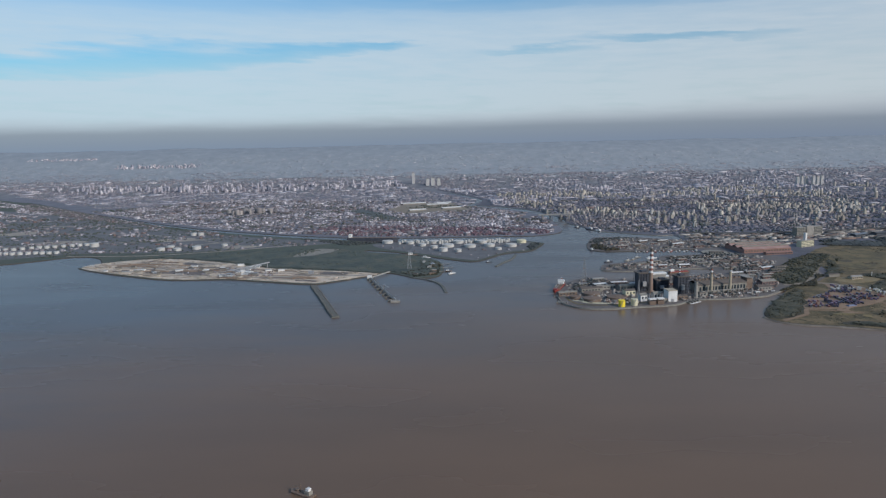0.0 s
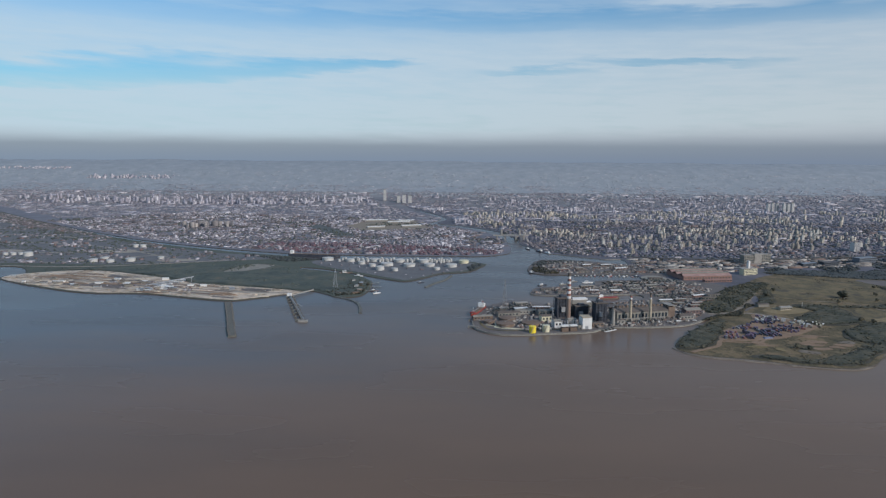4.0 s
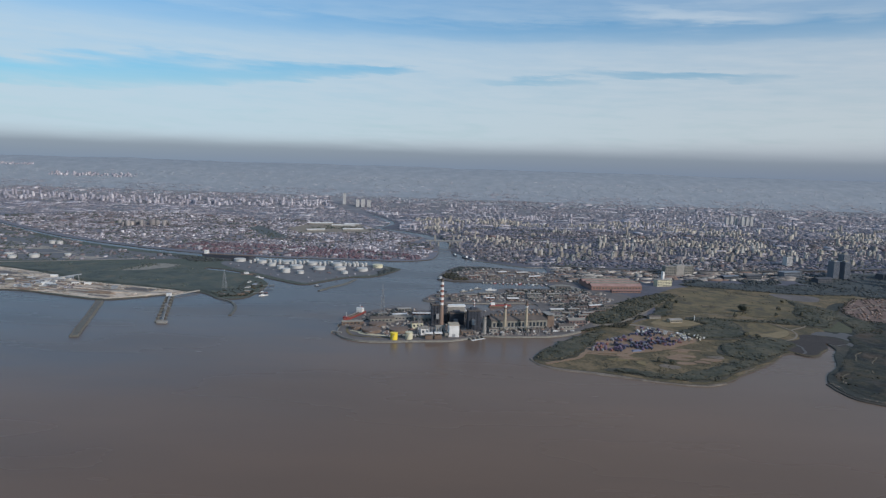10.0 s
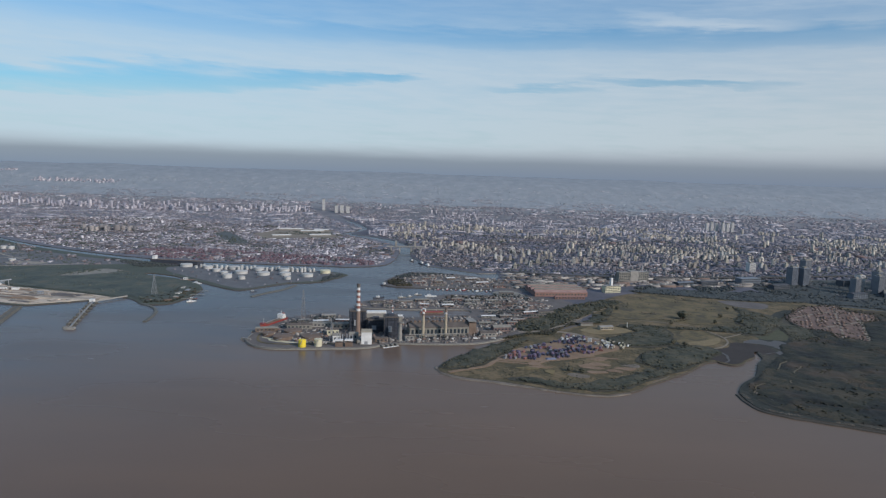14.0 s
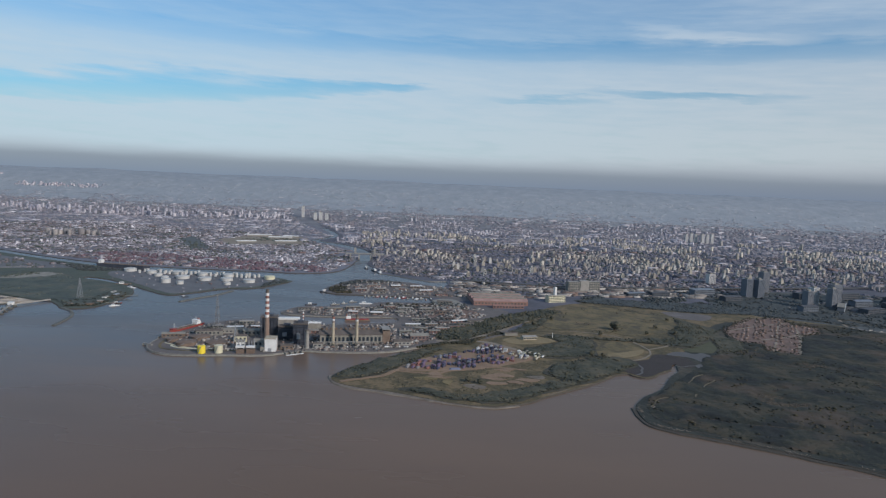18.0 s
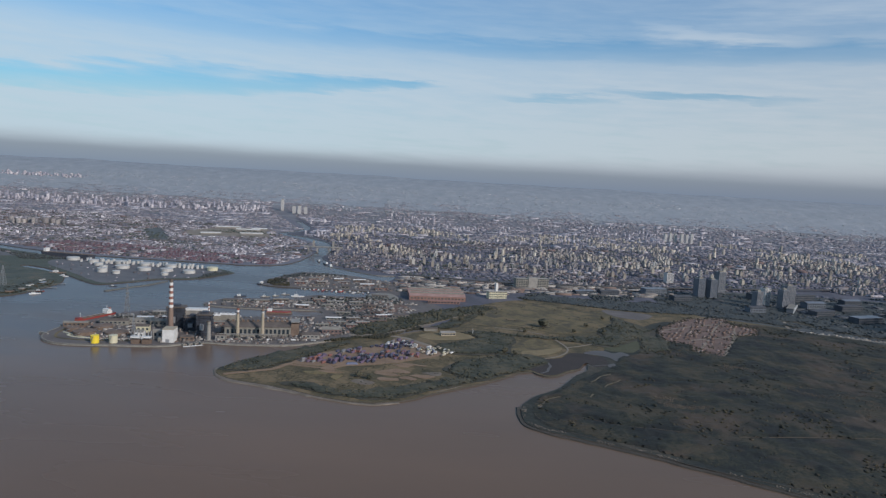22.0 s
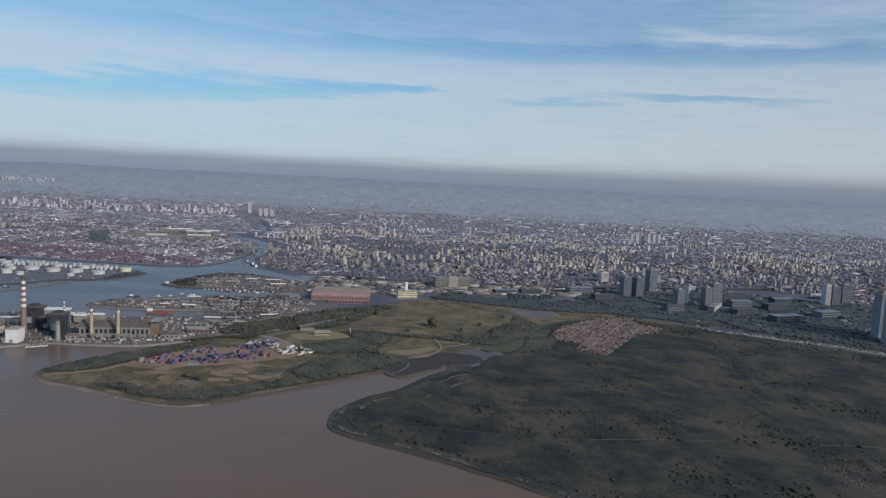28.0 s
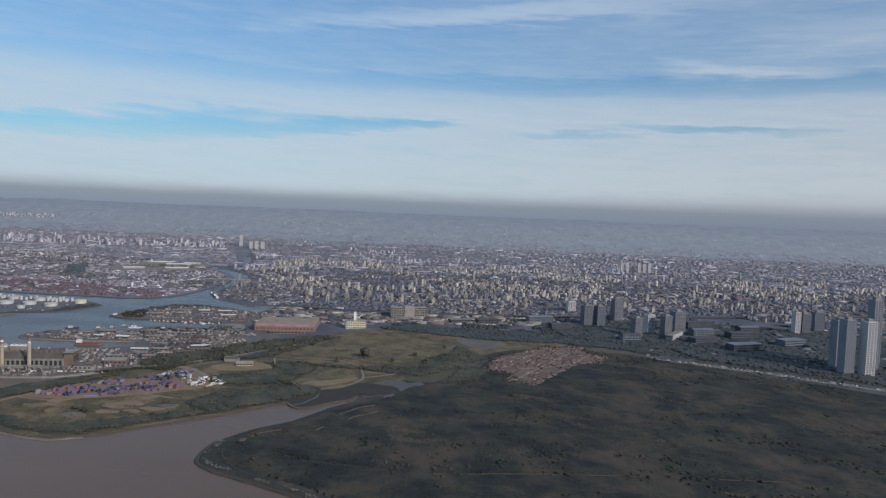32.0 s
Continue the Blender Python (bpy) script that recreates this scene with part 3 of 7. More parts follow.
def field_noise(p, size, seed=0.0):
    return np.array([noise.noise((x / size, y / size, seed)) for x, y in p])


def many(name, tv, tf, at, size, turn, material, label, category, kind="stuff", soft=False):
    """One mesh of many copies of a template, each at its place, size and turn."""
    n, k = len(at), len(tv)
    c, s = np.cos(turn)[:, None], np.sin(turn)[:, None]
    v = tv[None] * size[:, None]
    out = np.stack([v[..., 0] * c - v[..., 1] * s, v[..., 0] * s + v[..., 1] * c, v[..., 2]], -1) + at[:, None]
    faces = (tf[None] + (np.arange(n) * k)[:, None, None]).reshape(-1, tf.shape[1])
    me = bpy.data.meshes.new(name)
    me.vertices.add(n * k)
    me.vertices.foreach_set("co", out.astype(np.float32).ravel())
    me.loops.add(faces.size)
    me.loops.foreach_set("vertex_index", faces.astype(np.int32).ravel())
    me.polygons.add(len(faces))
    me.polygons.foreach_set("loop_start", np.arange(0, faces.size, tf.shape[1], dtype=np.int32))
    if soft:
        me.polygons.foreach_set("use_smooth", np.ones(len(faces), bool))
    me.update(calc_edges=True)
    me.materials.append(material)
    return tagged(new(name, me), label, category, kind=kind)


BOX_V = np.array([(x, y, z) for z in (0, 1) for x, y in ((-.5, -.5), (.5, -.5), (.5, .5), (-.5, .5))], float)
BOX_F = np.array([(0, 1, 5, 4), (1, 2, 6, 5), (2, 3, 7, 6), (3, 0, 4, 7), (4, 5, 6, 7)])
GAB_V = np.array([(-.5, -.5, 0), (.5, -.5, 0), (.5, .5, 0), (-.5, .5, 0), (-.5, -.5, .65), (.5, -.5, .65), (.5, .5, .65), (-.5, .5, .65), (-.5, 0, 1), (.5, 0, 1)], float)
GAB_F = np.array([(0, 1, 5), (0, 5, 4), (1, 2, 6), (1, 6, 5), (2, 3, 7), (2, 7, 6), (3, 0, 4), (3, 4, 7), (4, 5, 9), (4, 9, 8), (6, 7, 8), (6, 8, 9), (5, 6, 9), (7, 4, 8)])


def crown_template(seed, sub=2, ragged=0.45, squash=0.8):
    """A lumpy tree crown standing on the ground."""
    bm = bmesh.new()
    bmesh.ops.create_icosphere(bm, subdivisions=sub, radius=0.5)
    for v in bm.verts:
        d = v.co.normalized()
        r = 0.5 + ragged * 0.5 * noise.noise(d * 2.3 + Vector((seed * 7.1, 0, 0))) + ragged * 0.35 * noise.noise(d * 5.5 + Vector((0, seed * 3.3, 0)))
        v.co = d * r
        v.co.z = (v.co.z + 0.42) * squash
    bm.verts.index_update()
    tv = np.array([v.co[:] for v in bm.verts])
    tf = np.array([[v.index for v in f.verts] for f in bm.faces])
    bm.free()
    return tv, tf


CROWNS = [crown_template(i) for i in range(6)]
LOWCROWNS = [crown_template(i + 20, sub=1, ragged=0.75) for i in range(5)]


def canopy(name, p, lo, hi, material, label, tall=0.85, base=1.5, templates=CROWNS, category="trees"):
    """A wood of many crowns; each run of them is one mesh of stuff."""
    for i, (tv, tf) in enumerate(templates):
        q = p[i::len(templates)]
        if len(q) == 0:
            continue
        d = lo + (hi - lo) * rng.random(len(q)) ** 1.6
        size = np.stack([d * (0.85 + 0.4 * rng.random(len(q))), d, d * tall * (0.7 + 0.7 * rng.random(len(q)))], -1)
        many(name, tv, tf, np.column_stack([q, base - 0.3 + rise(q[:, 1])[0]]), size, rng.random(len(q)) * 6.28, material, label, category, soft=True)

HOUSES_PALE = surface("whitewashed_houses", [(0.140, 0.140, 0.164), (0.336, 0.322, 0.348), (0.120, 0.119, 0.139), (0.180, 0.144, 0.148), (0.472, 0.443, 0.461), (0.156, 0.153, 0.174), (0.319, 0.290, 0.299), (0.132, 0.115, 0.123), (0.614, 0.575, 0.597), (0.800, 0.800, 0.800)], scale=0.2, fine=0.5, bump=0, by="island")
URBAN_PALE = surface("paved_hazed_suburb_ground", [(0.085, 0.091, 0.106), (0.115, 0.119, 0.140), (0.145, 0.145, 0.168), (0.185, 0.180, 0.200)], scale=0.012, fine=0.11, bump=0)
POND = surface("still_pond_water", [(0.066, 0.060, 0.054), (0.086, 0.076, 0.068)], rough=0.5, scale=0.05, fine=0.4, bump=0, spec=0.3)
STRAW = surface("straw_coloured_grass", [(0.13, 0.103, 0.055), (0.19, 0.148, 0.080), (0.24, 0.185, 0.105)], scale=0.05, fine=0.4, bump=0.3)
LEAF_DOCK = surface("dockside_tree_leaves", [(0.034, 0.042, 0.044), (0.044, 0.052, 0.052), (0.058, 0.064, 0.060)], scale=0.03, fine=0.15, bump=0, contrast=1.4)


# ---- water and land ----
GZ = 1.5
water = Shape()
water.f.append(tuple(water.ring([(-9000, -4000, 0), (9000, -4000, 0), (9000, 12000, 0), (-9000, 12000, 0)])))
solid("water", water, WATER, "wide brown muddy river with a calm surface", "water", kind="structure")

CITY_WEST = [(-4200, 5000), (-2413, 3463), (-2079, 3223), (-1513, 2701), (-1004, 2271), (-753, 2102), (-524, 1985), (-335, 1912), (-193, 1890), (-10, 1886),
             (134, 1890), (200, 1887), (277, 1935), (298, 2013), (300, 2139), (290, 2300), (230, 2500), (120, 2650), (25, 2760), (60, 3000), (-80, 3400), (-330, 4000), (-700, 5600), (-6000, 5600)]
CITY_EAST = [(-300, 4000), (-50, 3410), (90, 3010), (58, 2780), (165, 2680), (275, 2525), (335, 2310), (339, 2148), (368, 2066), (388, 1976), (436, 1932), (539, 1856), (590, 1848),
             (560, 1616), (600, 1500), (640, 1240), (900, 1240), (1100, 1150), (1400, 1150), (2200, 1000), (7000, 700), (7000, 5600), (-660, 5600)]
SOUTH = [(-4198, 4990), (-2411, 3457), (-2077, 3217), (-1511, 2694), (-1280, 2480), (-988, 2230), (-744, 2060), (-508, 1935), (-312, 1855), (-216, 1802), (10, 1802), (140, 1802), (205, 1768), (211, 1740),
         (170, 1640), (110, 1610), (80, 1572), (33, 1508), (-9, 1525), (-77, 1580), (-165, 1650), (-235, 1682), (-240, 1660), (-176, 1632), (-104, 1590), (-50, 1510), (-40, 1430)]
SOUTH += [(-45, 1362), (-62, 1338), (-95, 1338), (-116, 1360), (-160, 1392), (-205, 1350), (-260, 1305), (-300, 1290), (-395, 1319), (-487, 1348), (-603, 1350), (-757, 1418), (-870, 1490),
          (-868, 1512), (-850, 1545), (-900, 1625), (-969, 1652), (-1046, 1596), (-1103, 1557), (-1300, 1500), (-2000, 1420), (-5000, 1350), (-6500, 4990)]
ISLAND = [(590, 1760), (536, 1790), (480, 1822), (408, 1836), (358, 1826), (328, 1746), (313, 1653), (341, 1613), (414, 1612), (491, 1618), (556, 1622), (640, 1600), (660, 1720)]
PLANT = [(620, 1560), (537, 1548), (497, 1543), (468, 1540), (446, 1524), (436, 1486), (373, 1468), (312, 1450), (294, 1408), (292, 1384), (321, 1373), (364, 1372), (405, 1374), (449, 1384), (490, 1391), (512, 1380),
         (508, 1352), (480, 1332), (440, 1315), (380, 1300), (316, 1292), (288, 1298), (263, 1308), (240, 1310), (196, 1266), (174, 1207), (168, 1150), (170, 1110),
         (186, 1083), (215, 1068), (250, 1069), (290, 1077), (347, 1087), (378, 1108), (399, 1122), (446, 1124), (507, 1135), (539, 1154), (573, 1189), (592, 1212), (700, 1290), (720, 1500)]
DEPOT = [(720, 1320), (630, 1240), (580, 1188), (540, 1130), (508, 1086), (475, 1040), (464, 1005), (472, 984), (505, 966), (546, 956), (592, 937), (634, 923), (672, 921), (708, 939),
         (737, 970), (785, 1013), (819, 1048), (842, 1078), (862, 1089), (869, 1080), (882, 1072), (899, 1082), (911, 1099), (926, 1113), (938, 1138), (946, 1160), (1010, 1190), (1100, 1300), (1060, 1600), (900, 1640), (780, 1520)]
RESERVE = [(952, 1160), (941, 1116), (923, 1086), (907, 1055), (892, 1023), (874, 1003), (855, 978), (841, 950), (838, 905), (850, 880), (893, 858), (940, 838), (990, 811), (1042, 781), (1100, 750), (1200, 705), (1400, 640),
           (1900, 560), (3000, 500), (7000, 400), (7000, 760), (2200, 1150), (1800, 1310), (1424, 1500), (1330, 1540), (1200, 1560), (1080, 1420), (1000, 1260)]
land("land_city_west", CITY_WEST, GZ, URBAN_PALE, MUD, "flat built-up land west of the narrow river", 1.0)
land("land_city_east", CITY_EAST, GZ + 0.05, URBAN, OLDCONC, "flat built-up land of the hazy city", 1.0)
land("land_south", SOUTH, GZ, WOODLAND, MUD, "flat wooded harbour land along the canal", 3.0)
land("land_dock_island", ISLAND, GZ + 0.1, YARD, MUD, "old dock peninsula with yards and moored boats", 2.0)
land("land_power_station", PLANT, GZ + 0.2, YARD, OLDCONC, "dusty industrial yard with a concrete quay", 0.4, steps=3, rough=0.5)
land("land_depot_peninsula", DEPOT, GZ + 0.1, SCRUB, MUD, "scrubby peninsula with a muddy eroded shore", 1.6)
land("land_reserve", RESERVE, GZ + 0.2, MARSH, MUD, "dark overgrown nature reserve with a muddy shore", 2.0)

rows_y = [4180 + 52 * i for i in range(16)]
far_land = Shape()
strips = [far_land.ring([(x, y, GZ - 0.1 + float(rise(y)[0]) + (7.0 * noise.noise((x / 420, 1.5, 0)) + 4.0 * noise.noise((x / 130, 4.5, 0)) if y > 4900 else 0.0)) for x in range(-7000, 7001, 70)]) for y in rows_y]
for a, b in zip(strips, strips[1:]):
    for i in range(len(a) - 1):
        far_land.f.append((a[i], a[i + 1], b[i + 1], b[i]))
# distance haze is put into the ground colours, lighter and bluer strip by strip
SUBURB = surface("hazed_suburb_ground", [(0.177, 0.204, 0.224), (0.208, 0.235, 0.259), (0.237, 0.263, 0.286), (0.297, 0.320, 0.341)], scale=0.016, fine=0.1, contrast=1.0, bump=0)
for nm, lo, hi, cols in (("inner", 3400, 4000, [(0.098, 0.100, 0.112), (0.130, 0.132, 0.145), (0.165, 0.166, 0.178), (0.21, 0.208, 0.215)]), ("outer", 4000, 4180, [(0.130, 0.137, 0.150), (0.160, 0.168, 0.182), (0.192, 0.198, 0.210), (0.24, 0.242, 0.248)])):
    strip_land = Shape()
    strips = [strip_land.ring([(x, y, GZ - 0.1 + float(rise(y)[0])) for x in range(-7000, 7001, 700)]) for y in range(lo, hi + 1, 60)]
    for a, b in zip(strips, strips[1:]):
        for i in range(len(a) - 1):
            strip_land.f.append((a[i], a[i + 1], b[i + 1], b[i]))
    solid("land_%s_suburbs" % nm, strip_land, surface(nm + "_hazed_suburb_ground", cols, scale=0.014, fine=0.09, contrast=1.2, bump=0), "built-up ground of the %s suburbs" % nm, "land", kind="structure")
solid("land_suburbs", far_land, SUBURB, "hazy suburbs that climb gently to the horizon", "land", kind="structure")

# ---- fields, ponds, roads ----
SANDBANK = [(-868, 1494), (-757, 1424), (-603, 1356), (-487, 1354), (-395, 1326), (-300, 1297), (-262, 1312), (-208, 1352), (-180, 1385), (-300, 1425), (-430, 1460), (-560, 1540), (-720, 1600), (-840, 1560)]
patch("sand_fill", SANDBANK, GZ + 0.5, SAND, "pale bare sand of a land reclamation site", thick=0.8)
patch("earth_yard", [(545, 1052), (572, 1112), (642, 1172), (668, 1228), (715, 1192), (748, 1158), (690, 1096), (618, 1056)], GZ + 0.4, DIRT, "bare earth yard of the container depot")
random.seed(19)
clear_in = [(570, 1020), (620, 985), (665, 985), (735, 1045), (748, 1075), (715, 1095), (650, 1060), (600, 1045)]
for i in range(26):
    x, y = random.uniform(570, 745), random.uniform(985, 1095)
    if inside(clear_in, np.array([x]), np.array([y]))[0]:
        a, b = random.uniform(6, 17), random.uniform(4, 9)
        o = [(x + a * math.cos(k * 0.785) * random.uniform(0.6, 1.3), y + b * math.sin(k * 0.785) * random.uniform(0.6, 1.3)) for k in range(8)]
        patch("earth_clearing", o, GZ + 0.3 + 0.012 * i, random.choice((DIRT, LAWN, BEACH, DIRT)), "worn bare ground between scrub", rough=5)
ribbon("path_depot", [(541, 1046), (594, 1040), (618, 1060), (668, 1086), (720, 1080)], 5, GZ + 0.45, DIRT, "worn dirt track through the scrub")
ribbon("beach_depot", [(463, 1012), (466, 996), (471, 984), (489, 970.5), (505, 964), (546, 953), (580, 940), (600, 933)], 6.5, GZ - 0.35, BEACH, "grey-brown muddy beach of the peninsula", thick=1.5, wall=0.7, rough=3)
ribbon("beach_depot", [(600, 933), (620, 925), (640, 919.5), (672, 917), (700, 930)], 3.0, GZ - 0.45, BEACH, "grey-brown muddy beach of the peninsula", thick=1.4, wall=0.7, rough=2)
ribbon("beach_reserve", [(835, 942), (835, 905), (848, 877), (892, 854.5), (938, 834.5), (988, 808), (1040, 778), (1098, 747), (1200, 701)], 3.4, GZ - 0.35, MUD, "muddy beach along the reserve", thick=1.5, wall=0.7, rough=2)
patch("field_oval", [(696, 1254), (720, 1282), (755, 1290), (790, 1282), (775, 1252), (745, 1236), (712, 1232)], GZ + 0.4, STRAW, "oval of dry yellow grass round a low hut")
patch("scrub_meadow", [(880, 1655), (1060, 1690), (1270, 1650), (1410, 1540), (1330, 1490), (1150, 1500), (1060, 1390), (1000, 1560)], GZ + 0.28, SCRUB, "rough scrubby meadow by the settlement", rough=6)
patch("field_great", [(776, 1385), (792, 1467), (844, 1548), (921, 1596), (981, 1552), (1036, 1552), (1056, 1509), (1040, 1430), (993, 1368), (970, 1360), (925, 1330), (892, 1353), (856, 1368), (803, 1358)], GZ + 0.4, FIELD, "large open field of olive dry grass", rough=6)
patch("field_small", [(856, 1176), (836, 1209), (857, 1252), (889, 1280), (911, 1266), (921, 1238), (915, 1212), (897, 1186), (873, 1169)], GZ + 0.4, FIELD, "small oval meadow ringed by a dirt track", rough=3)
patch("field_straw", [(856, 1194), (887, 1210), (917, 1233), (918, 1217), (897, 1189), (873, 1171), (859, 1173)], GZ + 0.5, STRAW, "straw-coloured strip of the oval meadow", rough=3)
CAMP = [(1116, 1418), (1159, 1478), (1213, 1545), (1290, 1568), (1284, 1505), (1321, 1488), (1298, 1425), (1251, 1403), (1177, 1252), (1135, 1266), (1147, 1314), (1109, 1323)]
CAMPG = surface("trodden_brown_earth", [(0.097, 0.067, 0.053), (0.142, 0.095, 0.077), (0.190, 0.132, 0.106)], scale=0.05, fine=0.3, bump=0.3, contrast=1.4)
patch("earth_settlement", CAMP, GZ + 0.45, CAMPG, "bare earth of an informal settlement", rough=5)
patch("pond_reedy", [(950, 1211), (970, 1227), (989, 1229), (997, 1219), (1014, 1229), (1022, 1207), (1014, 1178), (996, 1171), (984, 1192), (967, 1201)], GZ + 0.45, POND, "shallow pond among reeds", rough=4)
patch("pond_lagoon", [(1140, 1560), (1110, 1500), (1060, 1520), (1050, 1580)], GZ + 0.45, YARD, "worn grey paved lot beside trees")
ribbon("road_depot", [(588, 1225), (640, 1235), (672, 1230), (690, 1215), (715, 1192)], 9, GZ + 0.55, ROAD, "pale dusty road to the container depot")
ribbon("road_field", [(640, 1240), (700, 1330), (740, 1400), (790, 1470)], 9, GZ + 0.6, ROAD, "pale dirt road along a line of trees")
ribbon("path_shore", [(478, 985), (503, 1003), (528, 1020), (541, 1046), (552, 1072)], 7, GZ + 0.5, DIRT, "worn dirt track on the peninsula")
ribbon("road_bay", [(861, 1158), (879, 1157), (904, 1174), (924, 1203), (929, 1234), (922, 1265), (910, 1297), (891, 1322), (863, 1337), (820, 1345)], 3.0, GZ + 0.55, ROAD, "narrow dirt track round the oval meadow")
ribbon("road_bay", [(929, 1234), (953, 1253), (986, 1282), (991, 1293)], 3.0, GZ + 0.6, ROAD, "narrow dirt track beside the pond")
ribbon("path_reserve", [(905, 1015), (872, 970), (855, 930), (854, 913), (875, 881), (909, 859), (935, 844), (970, 823), (1013, 799), (1110, 762), (1200, 728)], 1.1, GZ + 0.55, MUD, "pale footpath along the reserve's edge")
ribbon("path_dyke", [(905, 920), (945, 905), (998, 899), (1048, 884)], 1.2, GZ + 0.6, MUD, "narrow dark track in the reserve")
ribbon("path_dyke", [(1064, 893), (1099, 900), (1166, 912), (1278, 925), (1400, 934)], 2.0, GZ + 0.8, TUFT, "straight grassy dyke across the reserve")
ribbon("road_coast", [(1395, 1500), (1419, 1479), (1481, 1452), (1561, 1419), (1611, 1388), (1700, 1346), (2100, 1130), (3000, 800)], 5, GZ + 0.7, BEACHPALE, "broad pale esplanade beside the reserve", thick=0.6)
ribbon("road_dock", [(1392, 1505), (1421, 1589), (1491, 1695), (1561, 1782), (1640, 1880)], 6, GZ + 0.65, ROAD, "pale road between the docks")
ribbon("motorway", [(600, 1870), (800, 1840), (960, 1850), (1300, 1930), (1700, 2060), (2400, 2300)], 9, GZ + 6.0, ASPHALT, "raised dark motorway at the city's edge", thick=2.0)

# ---- moles and piers ----
ribbon("rock_mole", [(-288, 1275), (-265, 1215), (-233, 1128), (-201, 1040)], 11, 2.6, ROCK, "long straight mole of dark rock fill", thick=4, wall=0.5, rough=3.0)
for side in (-1, 1):
    ribbon("rock_rubble", [(-288 + side * 4.6, 1275 + side * 1.7), (-265 + side * 4.6, 1215 + side * 1.7), (-233 + side * 4.6, 1128 + side * 1.7), (-201 + side * 4.6, 1042 + side * 1.7)], 1.6, 3.1, BEACH, "broken pale rubble along the mole's edge", thick=0.8, rough=2.0)
ribbon("rock_breakwater", [(-95, 1340), (-62, 1312), (-40, 1270), (-28, 1205)], 5, 1.6, ROCK, "thin curved breakwater of dark stones", thick=3, wall=0.5)
ribbon("rock_groyne", [(128, 1592), (115, 1535), (92, 1490), (74, 1446)], 5, 1.6, ROCK, "broken old timber and stone groyne", thick=3, wall=0.4)
pier = thing("jetty", "long oil jetty of concrete deck on dolphins", "jetty", -186, 1340)
part("deck", Shape().bar((34, 56, 3.0), (0, -6, 3.0), 1.2), CONCRETE, pier)
part("deck", Shape().bar((0, -4, 3.0), (71, -200, 3.0), 1.1), CONCRETE, pier)
for k in range(9):
    x, y = 2 + 7.8 * k, -8 - 23 * k
    for side in (-1, 1):
        part("dolphin", Shape().box(x + side * 5.2 - 2.0, y + side * 1.9 - 3.2, -1, x + side * 5.2 + 2.0, y + side * 1.9 + 3.2, 2.4), ROCK, pier, "dark mooring dolphin")
    part("crossbeam", Shape().bar((x - 5.2, y - 1.9, 2.7), (x + 5.2, y + 1.9, 2.7), 0.4), OLDCONC, pier)
part("pipe", Shape().bar((1.4, -4, 4.6), (72, -198, 4.6), 0.4), GREYM, pier)
part("pier_head", Shape().box(63, -204, -1, 79, -197, 3.2), CONCRETE, pier, "pale concrete pier head")
part("loading_arm", Shape().bar((40, -118, 3), (42, -120, 14), 0.7).bar((42, -120, 14), (52, -124, 9), 0.5), GREYM, pier)
part("control_hut", Shape().box(-4, -10, 3, 4, -3, 8), WHITE, pier, "white control hut")

# ---- quay edges and yards ----
ribbon("quay_edge", [(169, 1150), (171, 1112), (187, 1085), (216, 1070), (250, 1071.5), (290, 1079), (347, 1089), (377, 1110)], 1.7, GZ + 0.75, QUAY, "pale worn concrete quay edge", steps=2, rough=0, thick=0.5)
ribbon("quay_edge", [(400, 1124), (446, 1126), (507, 1137), (538, 1156), (571, 1190)], 1.7, GZ + 0.75, QUAY, "pale worn concrete quay edge", steps=2, rough=0, thick=0.5)
ribbon("road_bund", [(182, 1150), (186, 1120), (200, 1098), (240, 1092), (300, 1104), (330, 1108)], 4, GZ + 0.6, FIELD, "grassy bund round the oil tanks")
ribbon("road_bund", [(200, 1158), (208, 1130), (206, 1112), (240, 1104), (292, 1116)], 3.0, GZ + 0.65, CREAM, "pale pipe track between the tanks", thick=0.5)
ribbon("road_bund", [(190, 1128), (230, 1108), (262, 1104)], 2.6, GZ + 0.7, CREAM, "pale pipe track between the tanks", thick=0.5)
ribbon("road_bund", [(214, 1178), (246, 1160), (284, 1150)], 2.8, GZ + 0.7, CREAM, "pale pipe track between the tanks", thick=0.5)
patch("yard_paved", [(573, 1506), (565, 1590), (608, 1608), (634, 1525)], GZ + 0.42, OLDCONC, "wide grey-brown paved yard at the docks", rough=1)
patch("yard_paved", [(560, 1415), (572, 1490), (640, 1500), (660, 1440), (610, 1410)], GZ + 0.38, CAMPG, "bare brown lot at the docks", rough=3)
patch("yard_terminal", [(-215, 1796), (-214, 1720), (-80, 1606), (-10, 1545), (34, 1525), (75, 1582), (108, 1622), (160, 1655), (185, 1720), (180, 1770), (130, 1796), (0, 1797)], GZ + 0.3, HARBG, "bare grey-brown yard of the oil terminal")
patch("yard_harbour", [(-1500, 2560), (-980, 2180), (-740, 2015), (-520, 1900), (-330, 1825), (-560, 1730), (-760, 1690), (-990, 1700), (-1090, 1650), (-1400, 1620), (-2300, 2000), (-2200, 2900)], GZ + 0.3, HARBG, "worn grey harbour land with sheds")
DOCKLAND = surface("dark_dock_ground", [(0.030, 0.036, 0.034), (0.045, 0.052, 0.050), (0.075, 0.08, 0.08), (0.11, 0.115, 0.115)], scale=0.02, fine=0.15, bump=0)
patch("park_dock", [(1230, 1600), (1330, 1545), (1430, 1500), (1530, 1445), (1710, 1345), (2200, 1090), (2600, 1100), (2300, 1700), (1980, 1900), (1600, 1960), (1300, 1900), (1200, 1780)], GZ + 0.3, DOCKLAND, "dark gardens and lots between dock buildings", rough=6)

